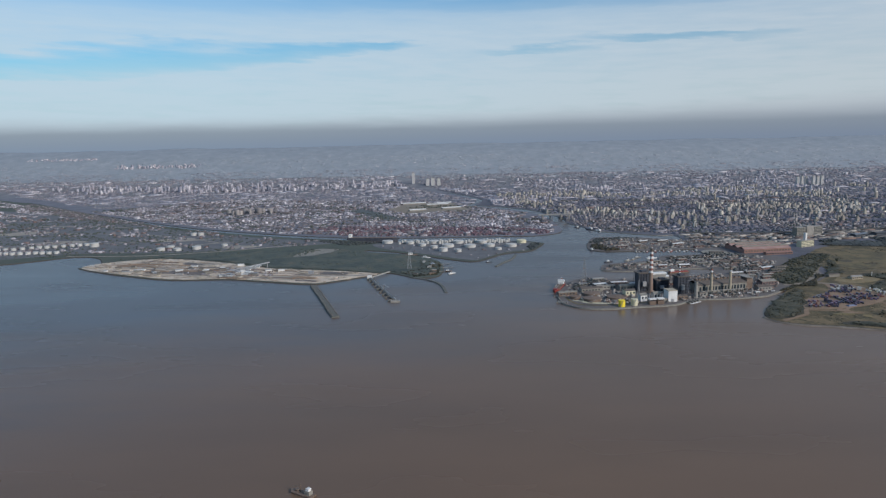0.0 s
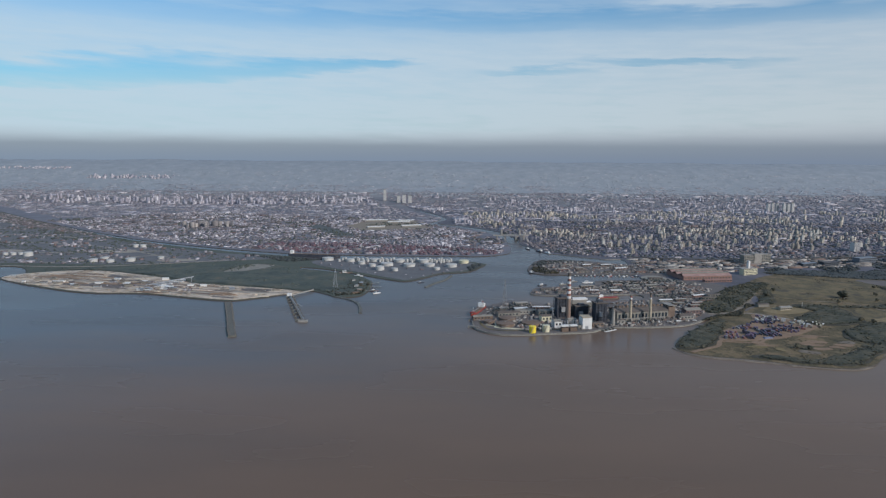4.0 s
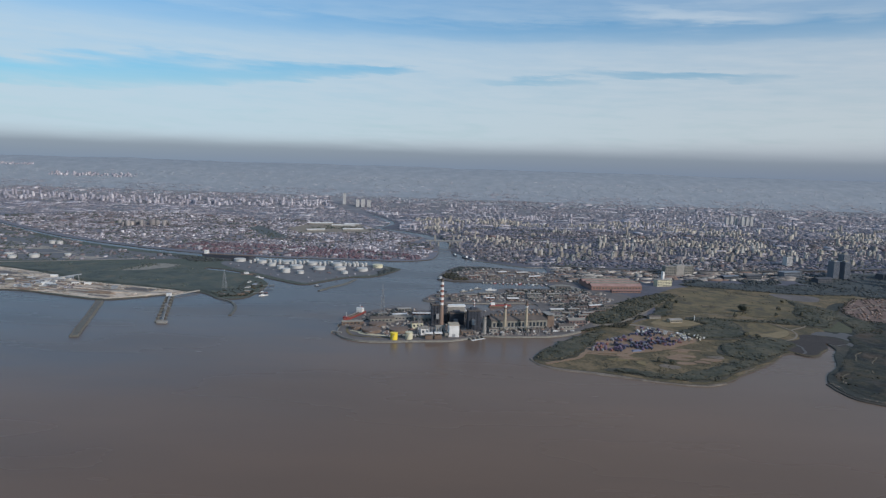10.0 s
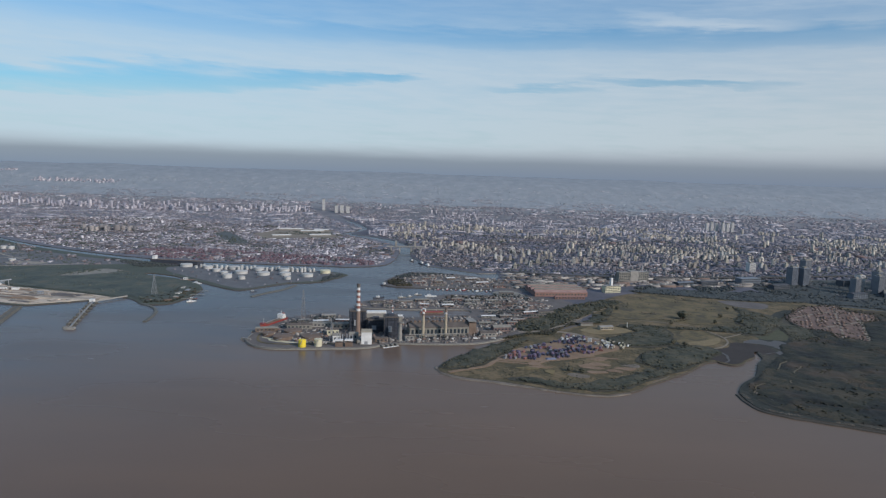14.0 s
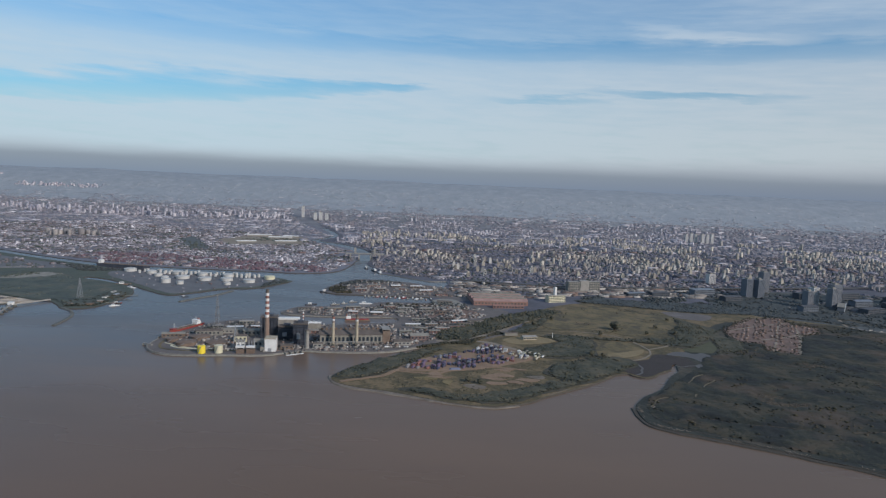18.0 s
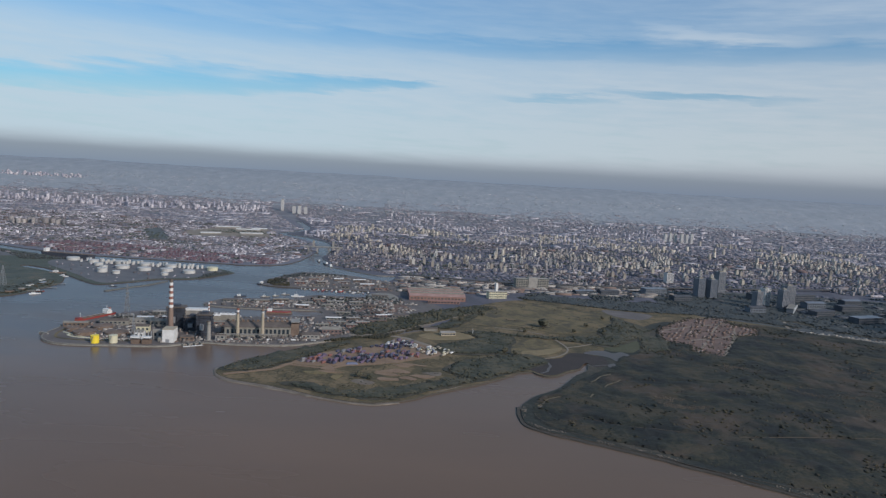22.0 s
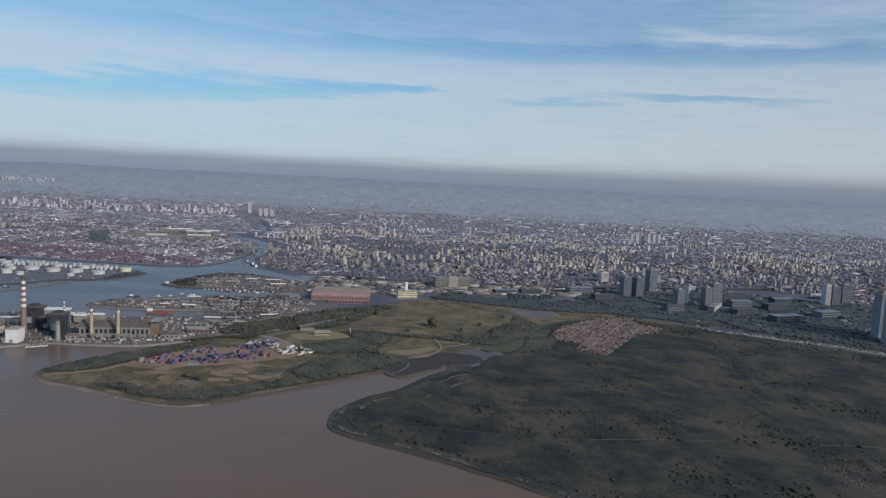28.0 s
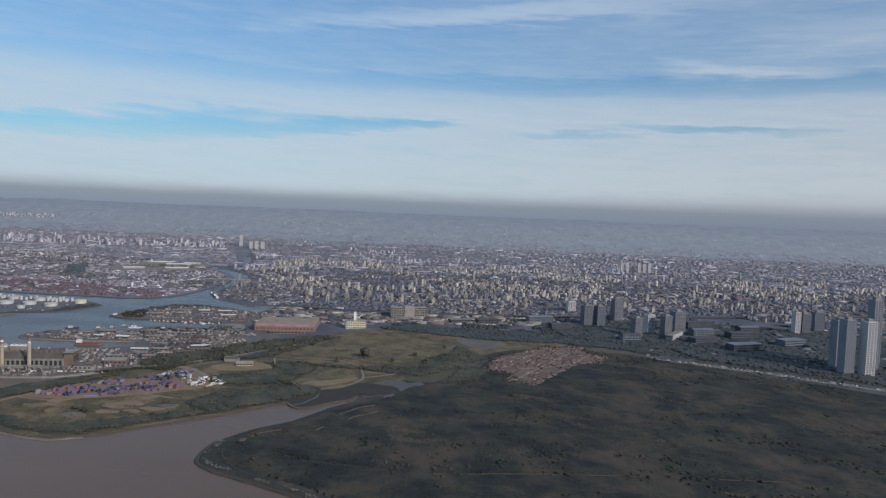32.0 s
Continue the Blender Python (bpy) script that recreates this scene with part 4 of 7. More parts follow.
# ---- reserve: reed beds, flats ----
REEDS = ([(979, 993), (1020, 1026), (1066, 1011), (1067, 977), (989, 961)], [(1192, 1121), (1247, 1109), (1319, 1090), (1312, 999), (1245, 969), (1226, 1029)], [(1314, 914), (1342, 905), (1364, 860), (1367, 826), (1328, 819), (1306, 861)],
         [(1110, 1180), (1160, 1205), (1190, 1180), (1150, 1150)], [(1036, 1070), (1066, 1060), (1058, 1040), (1036, 1036)], [(1480, 1130), (1540, 1150), (1590, 1110), (1530, 1080)])
MUDFLAT = surface("dark_weedy_mud", [(0.025, 0.022, 0.019), (0.036, 0.029, 0.026), (0.046, 0.037, 0.032)], scale=0.05, fine=0.4, bump=0.3)
patch("mud_flat", [(864, 1152), (891, 1160), (916, 1178), (931, 1205), (949, 1207), (967, 1197), (980, 1185), (975, 1150), (958, 1135), (944, 1152), (930, 1120), (911, 1103), (899, 1086), (882, 1076), (866, 1092), (855, 1112)], GZ + 0.3, MUDFLAT, "dark weedy mud flat at the head of the inlet", rough=3)
ribbon("creek", [(874, 1083), (883, 1093), (886, 1106), (891, 1120), (888, 1141)], 3.4, GZ + 0.44, POND, "narrow creek winding through the flats", rough=3)
ribbon("creek", [(944, 1146), (952, 1138), (966, 1146), (977, 1150)], 2.4, GZ + 0.44, POND, "narrow creek winding through the flats", rough=3)
patch("pond_small", [(976, 1151), (987, 1159), (986, 1142), (976, 1138)], GZ + 0.45, POND, "small pool among reeds", rough=2)
TRACKS = ([(936, 1057), (950, 1080), (971, 1103)], [(951, 1040), (966, 1062), (979, 1077)], [(925, 994), (928, 1001), (931, 1007)], [(858, 946), (866, 966), (874, 978), (889, 988)],
          [(905, 920), (945, 905), (998, 899), (1048, 884)], [(1064, 893), (1099, 900), (1166, 912), (1278, 925), (1400, 934)], [(1060, 1090), (1085, 1096), (1110, 1092)])
for a, wd in zip(TRACKS[:4], (3.0, 2.6, 3.0, 2.4)):
    ribbon("earth_track", a, wd * 0.6, GZ + 0.75, REED, "pale worn track in the reserve", rough=3)
for a, wd in (([(783, 1022), (800, 1037), (813, 1050)], 2.6), ([(820, 1063), (830, 1078), (841, 1091)], 2.4), ([(740, 975), (755, 990), (770, 1005)], 1.6)):
    ribbon("beach_inlet", a, wd * 0.8, GZ + 0.35, BEACH, "grey-brown strip of beach in the inlet", thick=1.0, wall=0.5)
MEADOW = surface("green_meadow", [(0.050, 0.054, 0.030), (0.064, 0.066, 0.036), (0.082, 0.076, 0.044)], scale=0.03, fine=0.3, bump=0.3, contrast=1.3)
patch("meadow_green", [(990, 1240), (1030, 1235), (1050, 1270), (1062, 1340), (1030, 1350), (1000, 1300)], GZ + 0.35, MEADOW, "green meadow beside the reedy pond", rough=5)

for a, wd in (([(-1400, 1800), (-1100, 1860), (-860, 1900), (-700, 1930)], 7), ([(-1300, 2100), (-1060, 2060), (-880, 1990), (-720, 1880), (-560, 1760)], 6), ([(-900, 1700), (-760, 1800), (-640, 1860)], 5), ([(-1000, 1660), (-800, 1650), (-620, 1700), (-420, 1800)], 6), ([(-1500, 2300), (-1200, 2250), (-1000, 2150)], 7)):
    ribbon("road_harbour", a, wd, GZ + 0.6, BEACHPALE, "pale road across the harbour land")
for a in ([(-1240, 1900), (-1120, 1930), (-1080, 1890), (-1200, 1860)], [(-880, 1930), (-800, 1950), (-760, 1900), (-850, 1880)], [(-640, 1760), (-580, 1790), (-540, 1770), (-600, 1740)], [(-1500, 2100), (-1400, 2160), (-1320, 2120), (-1420, 2060)]):
    patch("earth_lot", a, GZ + 0.55, BEACHPALE, "pale bare lot on the harbour land", rough=6)
patch("park_strip", [(1370, 1530), (1430, 1470), (1600, 1368), (1800, 1262), (2250, 1040), (2350, 1180), (1780, 1400), (1560, 1510), (1440, 1560)], GZ + 0.25, DOCKLAND, "dark gardens along the esplanade", rough=4)
ribbon("path_tip", [(872, 965), (858, 940), (866, 925), (884, 930), (905, 920)], 1.6, GZ + 0.6, BEACH, "pale footpath at the reserve's tip")


# ---- power station ----
PZ = GZ + 0.2


def chimney(x, y, h, r0, r1, label, shaft, bands, name="chimney", start=0.5, count=8, rim=True):
    t = thing(name, label, "chimney", x, y, PZ)
    n = 24
    zs = h * start
    rad = lambda z: r0 + (r1 - r0) * z / h
    part("plinth", Shape().tube(0, 0, 0, h * 0.03, r0 * 1.35, n=n), OLDCONC, t)
    part("shaft", Shape().tube(0, 0, h * 0.03, zs, rad(h * 0.03), rad(zs), n), shaft, t)
    step = (h - zs) / count
    for i in range(count):
        a, b = zs + i * step, zs + (i + 1) * step
        part("band", Shape().tube(0, 0, a, b, rad(a), rad(b), n), bands[i % len(bands)], t)
    if rim:
        part("rim", Shape().tube(0, 0, h, h + h * 0.018, r1 * 1.12, r1 * 1.12, n), ROOFD, t, "sooty dark rim")
        part("gallery", Shape().tube(0, 0, h * 0.86, h * 0.866, rad(h * 0.86) + 1.0, n=n), STEEL, t)
    return t


chimney(331, 1165, 80, 3.9, 2.6, "tall brown chimney with red and white bands and sooty top", SHAFT, [WHITE, REDP, WHITE, REDP, WHITE, REDP, WHITE, REDP, WHITE, ROOFD], "striped_chimney", 0.48, 10)
chimney(434, 1160, 45, 2.6, 1.9, "slim buff chimney with red and white bands at its top", BUFF, [SHAFT, WHITE, REDP], start=0.8, count=3)
chimney(469, 1167, 48, 2.6, 2.0, "slim buff chimney with a sooty banded top", BUFF, [WHITE, SHAFT, ROOFD], start=0.8, count=3)
chimney(400, 1136, 28, 3.2, 2.7, "short pale concrete chimney beside the boiler house", CONCRETE, [CONCRETE, OLDCONC], start=0.8, count=2)


def steel_block(name, x, y, w, d, h, turn, label, storeys=5, bays=5, wallmat=STEEL, deck=STEEL):
    """A boiler house: an open steel frame round dark casing, with decks and stair lines."""
    t = thing(name, label, "boiler house", x, y, PZ, turn)
    part("casing", Shape().box(-w / 2 + 1.5, -d / 2 + 1.5, 0, w / 2 - 1.5, d / 2 - 1.5, h - 2), wallmat, t)
    part("roof", Shape().box(-w / 2, -d / 2, h - 1.5, w / 2, d / 2, h), ROOFD, t)
    for i in range(bays + 1):
        for y0 in (-d / 2 + 0.4, d / 2 - 0.4):
            xx = -w / 2 + 0.4 + (w - 0.8) * i / bays
            part("column", Shape().box(xx - 0.35, y0 - 0.35, 0, xx + 0.35, y0 + 0.35, h - 1.5), STEEL, t)
    for k in range(1, storeys):
        z = h * k / storeys
        part("deck", Shape().box(-w / 2, -d / 2, z, w / 2, -d / 2 + 1.3, z + 0.3), deck, t)
        part("deck", Shape().box(w / 2 - 1.3, -d / 2 + 1.3, z, w / 2, d / 2, z + 0.3), deck, t)
    part("duct", Shape().box(-w / 4, -d / 2 - 3, h * 0.3, 0, -d / 2 + 1.5, h * 0.55), GREYM, t)
    part("penthouse", Shape().box(-w / 5, -d / 5, h, w / 5, d / 4, h + 3), STEEL, t)
    return t


steel_block("boiler_house", 326, 1196, 27, 20, 34, 12, "dark blue steel boiler house behind the striped chimney", 6, 5)
steel_block("boiler_house", 383, 1165, 22, 22, 33, 12, "dark steel boiler tower with open decks", 6, 4)
steel_block("boiler_house", 356, 1188, 26, 16, 22, 12, "low dark boiler bay between the towers", 4, 5)
chimney(384, 1176, 47, 1.3, 1.1, "thin red and white stack on the boiler house", STEEL, [WHITE, REDP], start=0.72, count=5, rim=False)

upper = thing("roof_plant", "white ventilation plant on the boiler roof", "ventilation plant", 352, 1210, PZ, 12)
part("housing", Shape().box(-17, -5, 0, 17, 5, 27), CONCRETE, upper)
part("cover", Shape().box(-18, -6, 27, 18, 6, 29.5), WHITE, upper)

hall = thing("turbine_hall", "long brick turbine hall with a dark roof and pale walls", "turbine hall", 458, 1190, PZ, 14)
part("wall", Shape().box(-50, -14, 0, 46, 16, 14.5), OLDCONC, hall)
part("roof", Shape().gable(-50, -14, 46, 16, 15, 21, 0.8, 0.8), ROOFD, hall)
for i in range(13):
    part("roof_vent", Shape().box(-48 + 7.2 * i, -1.6, 20, -44.6 + 7.2 * i, 1.6, 23), RUST, hall)
for i in range(15):
    part("window", Shape().box(-47 + 6.2 * i, -14.35, 4.0, -43.5 + 6.2 * i, -13.95, 11), GLASSF, hall)
part("end_block", Shape().box(46.3, -14, 0, 58, 12, 20), RUST, hall, "brown rendered end block")
for i in range(3):
    part("window", Shape().box(58 - 0.1, -10 + 7 * i, 8, 58.25, -6.5 + 7 * i, 18), GLASSF, hall)
part("cornice", Shape().box(45.8, -14.5, 22, 58.5, 12.5, 22.8), CONCRETE, hall)

annex = thing("pipe_bridge", "white pipe bridge in front of the turbine hall", "pipe bridge", 450, 1152, PZ, 14)
part("pipe", Shape().bar((-38, 0, 9), (42, 0, 9), 0.5), CONCRETE, annex)
part("pipe", Shape().bar((-38, 2.2, 8), (42, 2.2, 8), 0.5), GREYM, annex)
for i in range(9):
    part("post", Shape().box(-38.3 + 10 * i, -0.3, 0, -37.7 + 10 * i, 2.4, 8.1), CONCRETE, annex)

box = thing("white_building", "bright white windowless block with a beige flat roof", "building", 351, 1118, PZ, 8)
part("wall", Shape().box(-7.5, -9.5, 0, 8, 9.5, 18.5), WHITE, box)
part("roof", Shape().box(-8, -10, 18.5, 8.5, 10, 19.3), BUFF, box)
part("annex", Shape().box(-14, -8, 0, -7.7, 4, 6), OLDCONC, box)
part("door", Shape().box(-3, -9.8, 0, 2, -9.45, 5), GREYM, box)


def tank(x, y, r, h, material, label, group, name="storage_tank", z=PZ, roof=None, stair=True, dome=0.12):
    t = thing(name, label, "tank", x, y, z, 0, group)
    part("shell", Shape().tube(0, 0, 0, h, r, n=28), material, t)
    part("top", Shape().tube(0, 0, h, h + r * dome, r * 0.985, r * 0.12, 28), roof or material, t)
    top_rim = part("rim", Shape().tube(0, 0, h - 0.35, h + 0.15, r + 0.18, n=28), roof or material, t)
    if stair:
        part("vent", Shape().tube(0, 0, h + r * dome, h + r * dome + 0.9, 0.5, n=10), GREYM, top_rim)
    if stair:
        s = Shape()
        for i in range(7):
            a0, a1 = -2.2 + i * 0.12, -2.2 + (i + 1) * 0.12
            s.bar(((r + 0.5) * math.cos(a0), (r + 0.5) * math.sin(a0), h * i / 7), ((r + 0.5) * math.cos(a1), (r + 0.5) * math.sin(a1), h * (i + 1) / 7), 0.3)
        part("stair", s, GREYM, t)
    return t


tank(262, 1083, 5.4, 10.5, YELLOW, "bright yellow cylindrical tank on the quay", "quay tanks")
tank(284, 1090, 5.6, 10.5, CREAM, "pale yellow cylindrical tank on the quay", "quay tanks")
for x, y, r in ((222, 1126, 15), (265, 1134, 16), (228, 1164, 14), (196, 1140, 9)):
    tank(x, y, r, 4.6, RUST, "large rusty brown oil tank in an earth bund", "oil tanks")
for x, y in ((314, 1094), (328, 1097)):
    t = thing("transformer_house", "dark transformer bay with a white roof hood", "transformer", x, y, PZ, 8, "transformers")
    part("body", Shape().box(-5.5, -4, 0, 5.5, 4, 6), RUST, t)
    part("hood", Shape().box(-6, -4.5, 8.5, 6, 2, 10.5), WHITE, t)
    for dx in (-4, 0, 4):
        part("bushing", Shape().tube(dx, 0, 6, 8.6, 0.5, 0.3, 8), GREYM, t)
        part("flue", Shape().tube(dx + 1, 3, 6, 17, 0.6, n=8), GREYM, t)
for k, (x, y, w_, d_, h_, m_, lab) in enumerate((
        (186, 1166, 34, 9, 6, RUST, "long low brown shed by the berth"), (232, 1192, 40, 12, 7, ROOFD, "long dark store behind the oil tanks"),
        (262, 1212, 36, 10, 6, CONCRETE, "pale low yard building with a pitched roof"), (292, 1160, 18, 12, 9, CREAM, "cream workshop beside the tanks"),
        (298, 1205, 30, 14, 8, ROOFD, "concrete workshop under a dark roof"), (372, 1128, 18, 9, 6, RUST, "brown service building by the intake"),
        (330, 1128, 14, 9, 12, CONCRETE, "small grey pump house by the quay"), (414, 1146, 14, 8, 7, CONCRETE, "low concrete switch house"),
        (305, 1122, 12, 14, 10, WHITE, "white painted service block"), (536, 1190, 26, 14, 6, CONCRETE, "low pale depot building"),
        (560, 1230, 30, 16, 7, SHEDS, "harbour shed with a light metal roof"))):
    t = thing("shed", lab, "shed", x, y, PZ, 14)
    part("wall", Shape().box(-w_ / 2, -d_ / 2, 0, w_ / 2, d_ / 2, h_), m_ if m_ is not ROOFD else OLDCONC, t)
    part("roof", Shape().gable(-w_ / 2, -d_ / 2, w_ / 2, d_ / 2, h_ + 0.25, h_ + 0.25 + d_ * 0.18, 0.5, 0.25), ROOFD if k % 2 else OLDCONC, t)
    for i in range(int(w_ // 6)):
        part("window", Shape().box(-w_ / 2 + 2 + 6 * i, -d_ / 2 - 0.12, h_ * 0.4, -w_ / 2 + 5 + 6 * i, -d_ / 2 + 0.1, h_ * 0.75), GLASSF, t)


def pylon(x, y, h, half, label, name="lattice_tower", z=PZ, bands=None):
    t = thing(name, label, "lattice tower", x, y, z)
    for sx, sy in ((-1, -1), (1, -1), (1, 1), (-1, 1)):
        part("leg", Shape().bar((sx * half, sy * half, 0), (sx * half * 0.12, sy * half * 0.12, h), 0.16), GREYM, t)
    levels = 9
    for k in range(levels):
        a, b = k / levels, (k + 1) / levels
        ra, rb = half * (1 - 0.88 * a), half * (1 - 0.88 * b)
        for (ax, ay), (bx, by) in (((-1, -1), (1, -1)), ((1, -1), (1, 1)), ((1, 1), (-1, 1)), ((-1, 1), (-1, -1))):
            for (px, py), (qx, qy) in (((ax, ay), (bx, by)), ((bx, by), (ax, ay))):
                part("brace", Shape().bar((px * ra, py * ra, h * a), (qx * rb, qy * rb, h * b), 0.07), (RUST if k % 2 else OLDCONC) if bands else GREYM, t)
    return t


pylon(228, 1235, 56, 4, "tall faint red and white lattice mast", bands=True)
pylon(298, 1118, 36, 2.4, "slim grey lattice mast in the plant yard")
pylon(-112, 1425, 40, 4.5, "lattice power pylon in the wood", z=GZ)

berth = thing("loading_berth", "narrow concrete berth off the quay corner", "berth", 162, 1118, 0)
part("deck", Shape().bar((0, 0, 2.2), (16, -8, 2.2), 1.2), CONCRETE, berth)
part("deck", Shape().bar((2, 46, 2.2), (20, 40, 2.2), 1.2), CONCRETE, berth)
for px, py in ((0, 0), (8, -4), (2, 46), (10, 43)):
    part("pile", Shape().box(px - 1.6, py - 1.6, -1, px + 1.6, py + 1.6, 2), OLDCONC, berth)
intake = thing("water_intake", "low concrete intake arches with white foam outfall wall", "intake", 386, 1113, 0, 35)
for i in range(4):
    part("pier_wall", Shape().box(-14 + 8 * i, -6, -1, -12 + 8 * i, 4, 2.6), OLDCONC, intake)
part("sill", Shape().box(-14, -9, -1, 12, -6.5, 0.5), WHITE, intake)

ship = thing("tanker_ship", "small red-hulled tanker with a white deckhouse aft", "ship", 180, 1228, 0, 71)
hull = [(-36, -5), (-30, -6.5), (24, -6.5), (33, -3.5), (38, 0), (33, 3.5), (24, 6.5), (-30, 6.5), (-36, 5)]
hull = [(-x, y) for x, y in reversed(hull)]
part("hull", Shape().prism([(x * 0.96, y * 0.9) for x, y in hull], -1.0, 4.5, 0.06), HULLRED, ship)
part("deck", Shape().prism([(x * 0.95, y * 0.9) for x, y in hull], 4.5, 4.9), RUST, ship)
part("deckhouse", Shape().box(18, -5, 4.9, 28, 5, 9), WHITE, ship)
part("bridge", Shape().box(19, -6, 9, 25, 6, 12), WHITE, ship)
part("funnel", Shape().box(26, -1.5, 9, 29, 1.5, 13.5), REDP, ship)
part("mast", Shape().bar((22, 0, 12), (22, 0, 18), 0.25), WHITE, ship)
part("forecastle", Shape().box(-34, -4, 4.9, -27, 4, 6.6), HULLRED, ship)
part("foremast", Shape().bar((-28, 0, 6), (-28, 0, 14), 0.25), WHITE, ship)
for i in range(4):
    part("hatch", Shape().box(-24 + 10 * i, -4, 4.9, -17 + 10 * i, 4, 5.7), RUST, ship)
part("pipe", Shape().bar((-26, 0, 6.2), (17, 0, 6.2), 0.35), GREYM, ship)


coaster = thing("coaster_ship", "rusty brown coaster moored in the basin", "ship", 440, 1354, 0, 12)
part("hull", Shape().prism([(-22, -4), (15, -4), (22, 0), (15, 4), (-22, 4)], -0.8, 2.2, 0.05), RUST, coaster)
part("deck", Shape().prism([(-21, -3.5), (14, -3.5), (20, 0), (14, 3.5), (-21, 3.5)], 2.2, 3.8), HULLRED, coaster)
part("deckhouse", Shape().box(-20, -3, 3.8, -12, 3, 8.5), WHITE, coaster)
part("funnel", Shape().box(-20.5, -1, 8.5, -18.5, 1, 11), REDP, coaster)
part("mast", Shape().bar((8, 0, 3.8), (8, 0, 12), 0.25), GREYM, coaster)
for x, y, w_, d_, tn, h_ in ((352, 1258, 26, 10, 14, 11), (380, 1268, 24, 9, 8, 10), (366, 1246, 18, 8, 20, 12)):
    t = thing("filter_house", "low plant house with a white and blue roof", "plant house", x, y, PZ, tn, "filter houses")
    part("wall", Shape().box(-w_ / 2, -d_ / 2, 0, w_ / 2, d_ / 2, h_), OLDCONC, t)
    part("roof", Shape().gable(-w_ / 2, -d_ / 2, w_ / 2, d_ / 2, h_ + 0.3, h_ + 2.2, 0.6, 0.3), WHITE, t)
    for k in range(3):
        part("roof_vent", Shape().box(-w_ / 3 + k * w_ / 3 - 2, -1.2, h_ + 1.6, -w_ / 3 + k * w_ / 3 + 2, 1.2, h_ + 3.2), GREYM, t)

# ---- container depot ----
def container(material):
    t = thing("shipping_container", "steel shipping container with ribbed sides", "container", 0, -500, -20, 0, "containers in the depot")
    rib = [(-3.05 + 6.1 * i / 24, 0.05 if (i // 2) % 2 else 0.0) for i in range(25)]
    part("body", Shape().prism([(x, -1.22 - d) for x, d in rib] + [(x, 1.22 + d) for x, d in reversed(rib)], 0.0, 2.59), material, t)
    part("door", Shape().box(3.06, -1.15, 0.2, 3.12, -0.02, 2.5), material, t)
    part("door", Shape().box(3.06, 0.02, 0.2, 3.12, 1.15, 2.5), material, t)
    return t


protos = [container(m) for m in BOXCOL]
labels = ["dark blue", "rust red", "navy blue", "white", "dull violet", "grey", "teal"]
for p, nm in zip(protos, labels):
    tagged(p, nm + " steel shipping container with ribbed sides")
cells = [(x, y) for x in range(550, 745, 7) for y in range(1056, 1232, 6)]
random.seed(4)
depot_in = [(552, 1058), (576, 1112), (644, 1170), (668, 1214), (708, 1188), (738, 1158), (686, 1102), (618, 1062)]
placed = 0
used = set()
for x, y in cells:
    if not inside(depot_in, np.array([x]), np.array([y]))[0] or noise.noise((x / 26, y / 20, 2.0)) < 0.0 or (x > 690 and y > 1128 and random.random() < 0.7):
        continue
    west = x < 590
    north = y > 1175 or x > 715
    turn = 62 + random.choice((0, 0, 0, 90)) + random.uniform(-2, 2)
    for level in range(random.choice((1, 1, 1, 2))):
        k = random.choice((1, 1, 4, 5, 4) if west else (3, 5, 2, 4, 3, 0) if north else (0, 2, 2, 4, 4, 1, 0, 2, 5, 0, 4))
        m = pose(x + random.uniform(-0.6, 0.6), y + random.uniform(-0.6, 0.6), GZ + 0.4 + 2.6 * level, 0, 0, turn)
        if k in used:
            copy_thing(protos[k], m)
        else:
            protos[k].matrix_basis = m
            used.add(k)
        placed += 1


# ---- tank farms ----
for i, (x, y, r, h) in enumerate(((-199, 1795, 15, 8), (-137, 1776, 12, 8), (-102, 1737, 10, 8), (-74, 1783, 14, 8), (-45, 1650, 11, 11), (-35, 1718, 16, 8), (-8, 1777, 15, 8), (22, 1708, 15, 8),
                                  (54, 1775, 14, 8), (72, 1715, 14, 8), (127, 1708, 14, 8), (158, 1768, 13, 9), (-8, 1640, 8, 8), (-70, 1700, 9, 8), (92, 1660, 8, 7))):
    tank(x, y, r * 0.97, h * 0.85, CREAM if i == 11 else TANKW, "broad white oil storage tank" if i != 11 else "broad cream oil storage tank", "tanks of the oil terminal", z=GZ)
for k in range(56):
    x, y = -165 + 10.5 * (k % 28) + 5 * (k // 28) + 2 * math.sin(k * 2.1), 1772 + 18 * (k // 28) + 3 * math.sin(k * 1.7)
    if all((x - a) ** 2 + (y - b) ** 2 > (c + 5) ** 2 for a, b, c in ((-199, 1795, 15), (-137, 1776, 12), (-74, 1783, 14), (-8, 1777, 15), (54, 1775, 14), (158, 1768, 13))):
        tank(x, y, 3.3, 7.0 + k % 3, TANKW, "slim upright white tank in a long row", "upright tanks", z=GZ, stair=False)
for i, (x, y, r, h) in enumerate(((-1012, 1815, 13, 14), (-788, 1728, 12, 10), (-743, 1725, 11, 9), (-700, 1745, 13, 11), (-778, 1765, 12, 9), (-810, 2005, 10, 11), (-788, 2003, 10, 11), (-640, 1788, 9, 8))):
    tank(x, y, r * 0.9, h * 0.75, TANKW, "white oil tank on the harbour land", "tanks along the canal", z=GZ)
for k in range(26):
    x, y = -1275 + 18.5 * (k % 13) + 9 * (k // 13), 1690 + 62 * (k // 13) + 7 * (k % 13) * (1 if k // 13 else 0.2) + 3 * math.sin(k * 5)
    tank(x, y, 6.5, 6.5, TANKW, "white tank of the coastal tank farm", "coastal tank farm", z=GZ, stair=False)


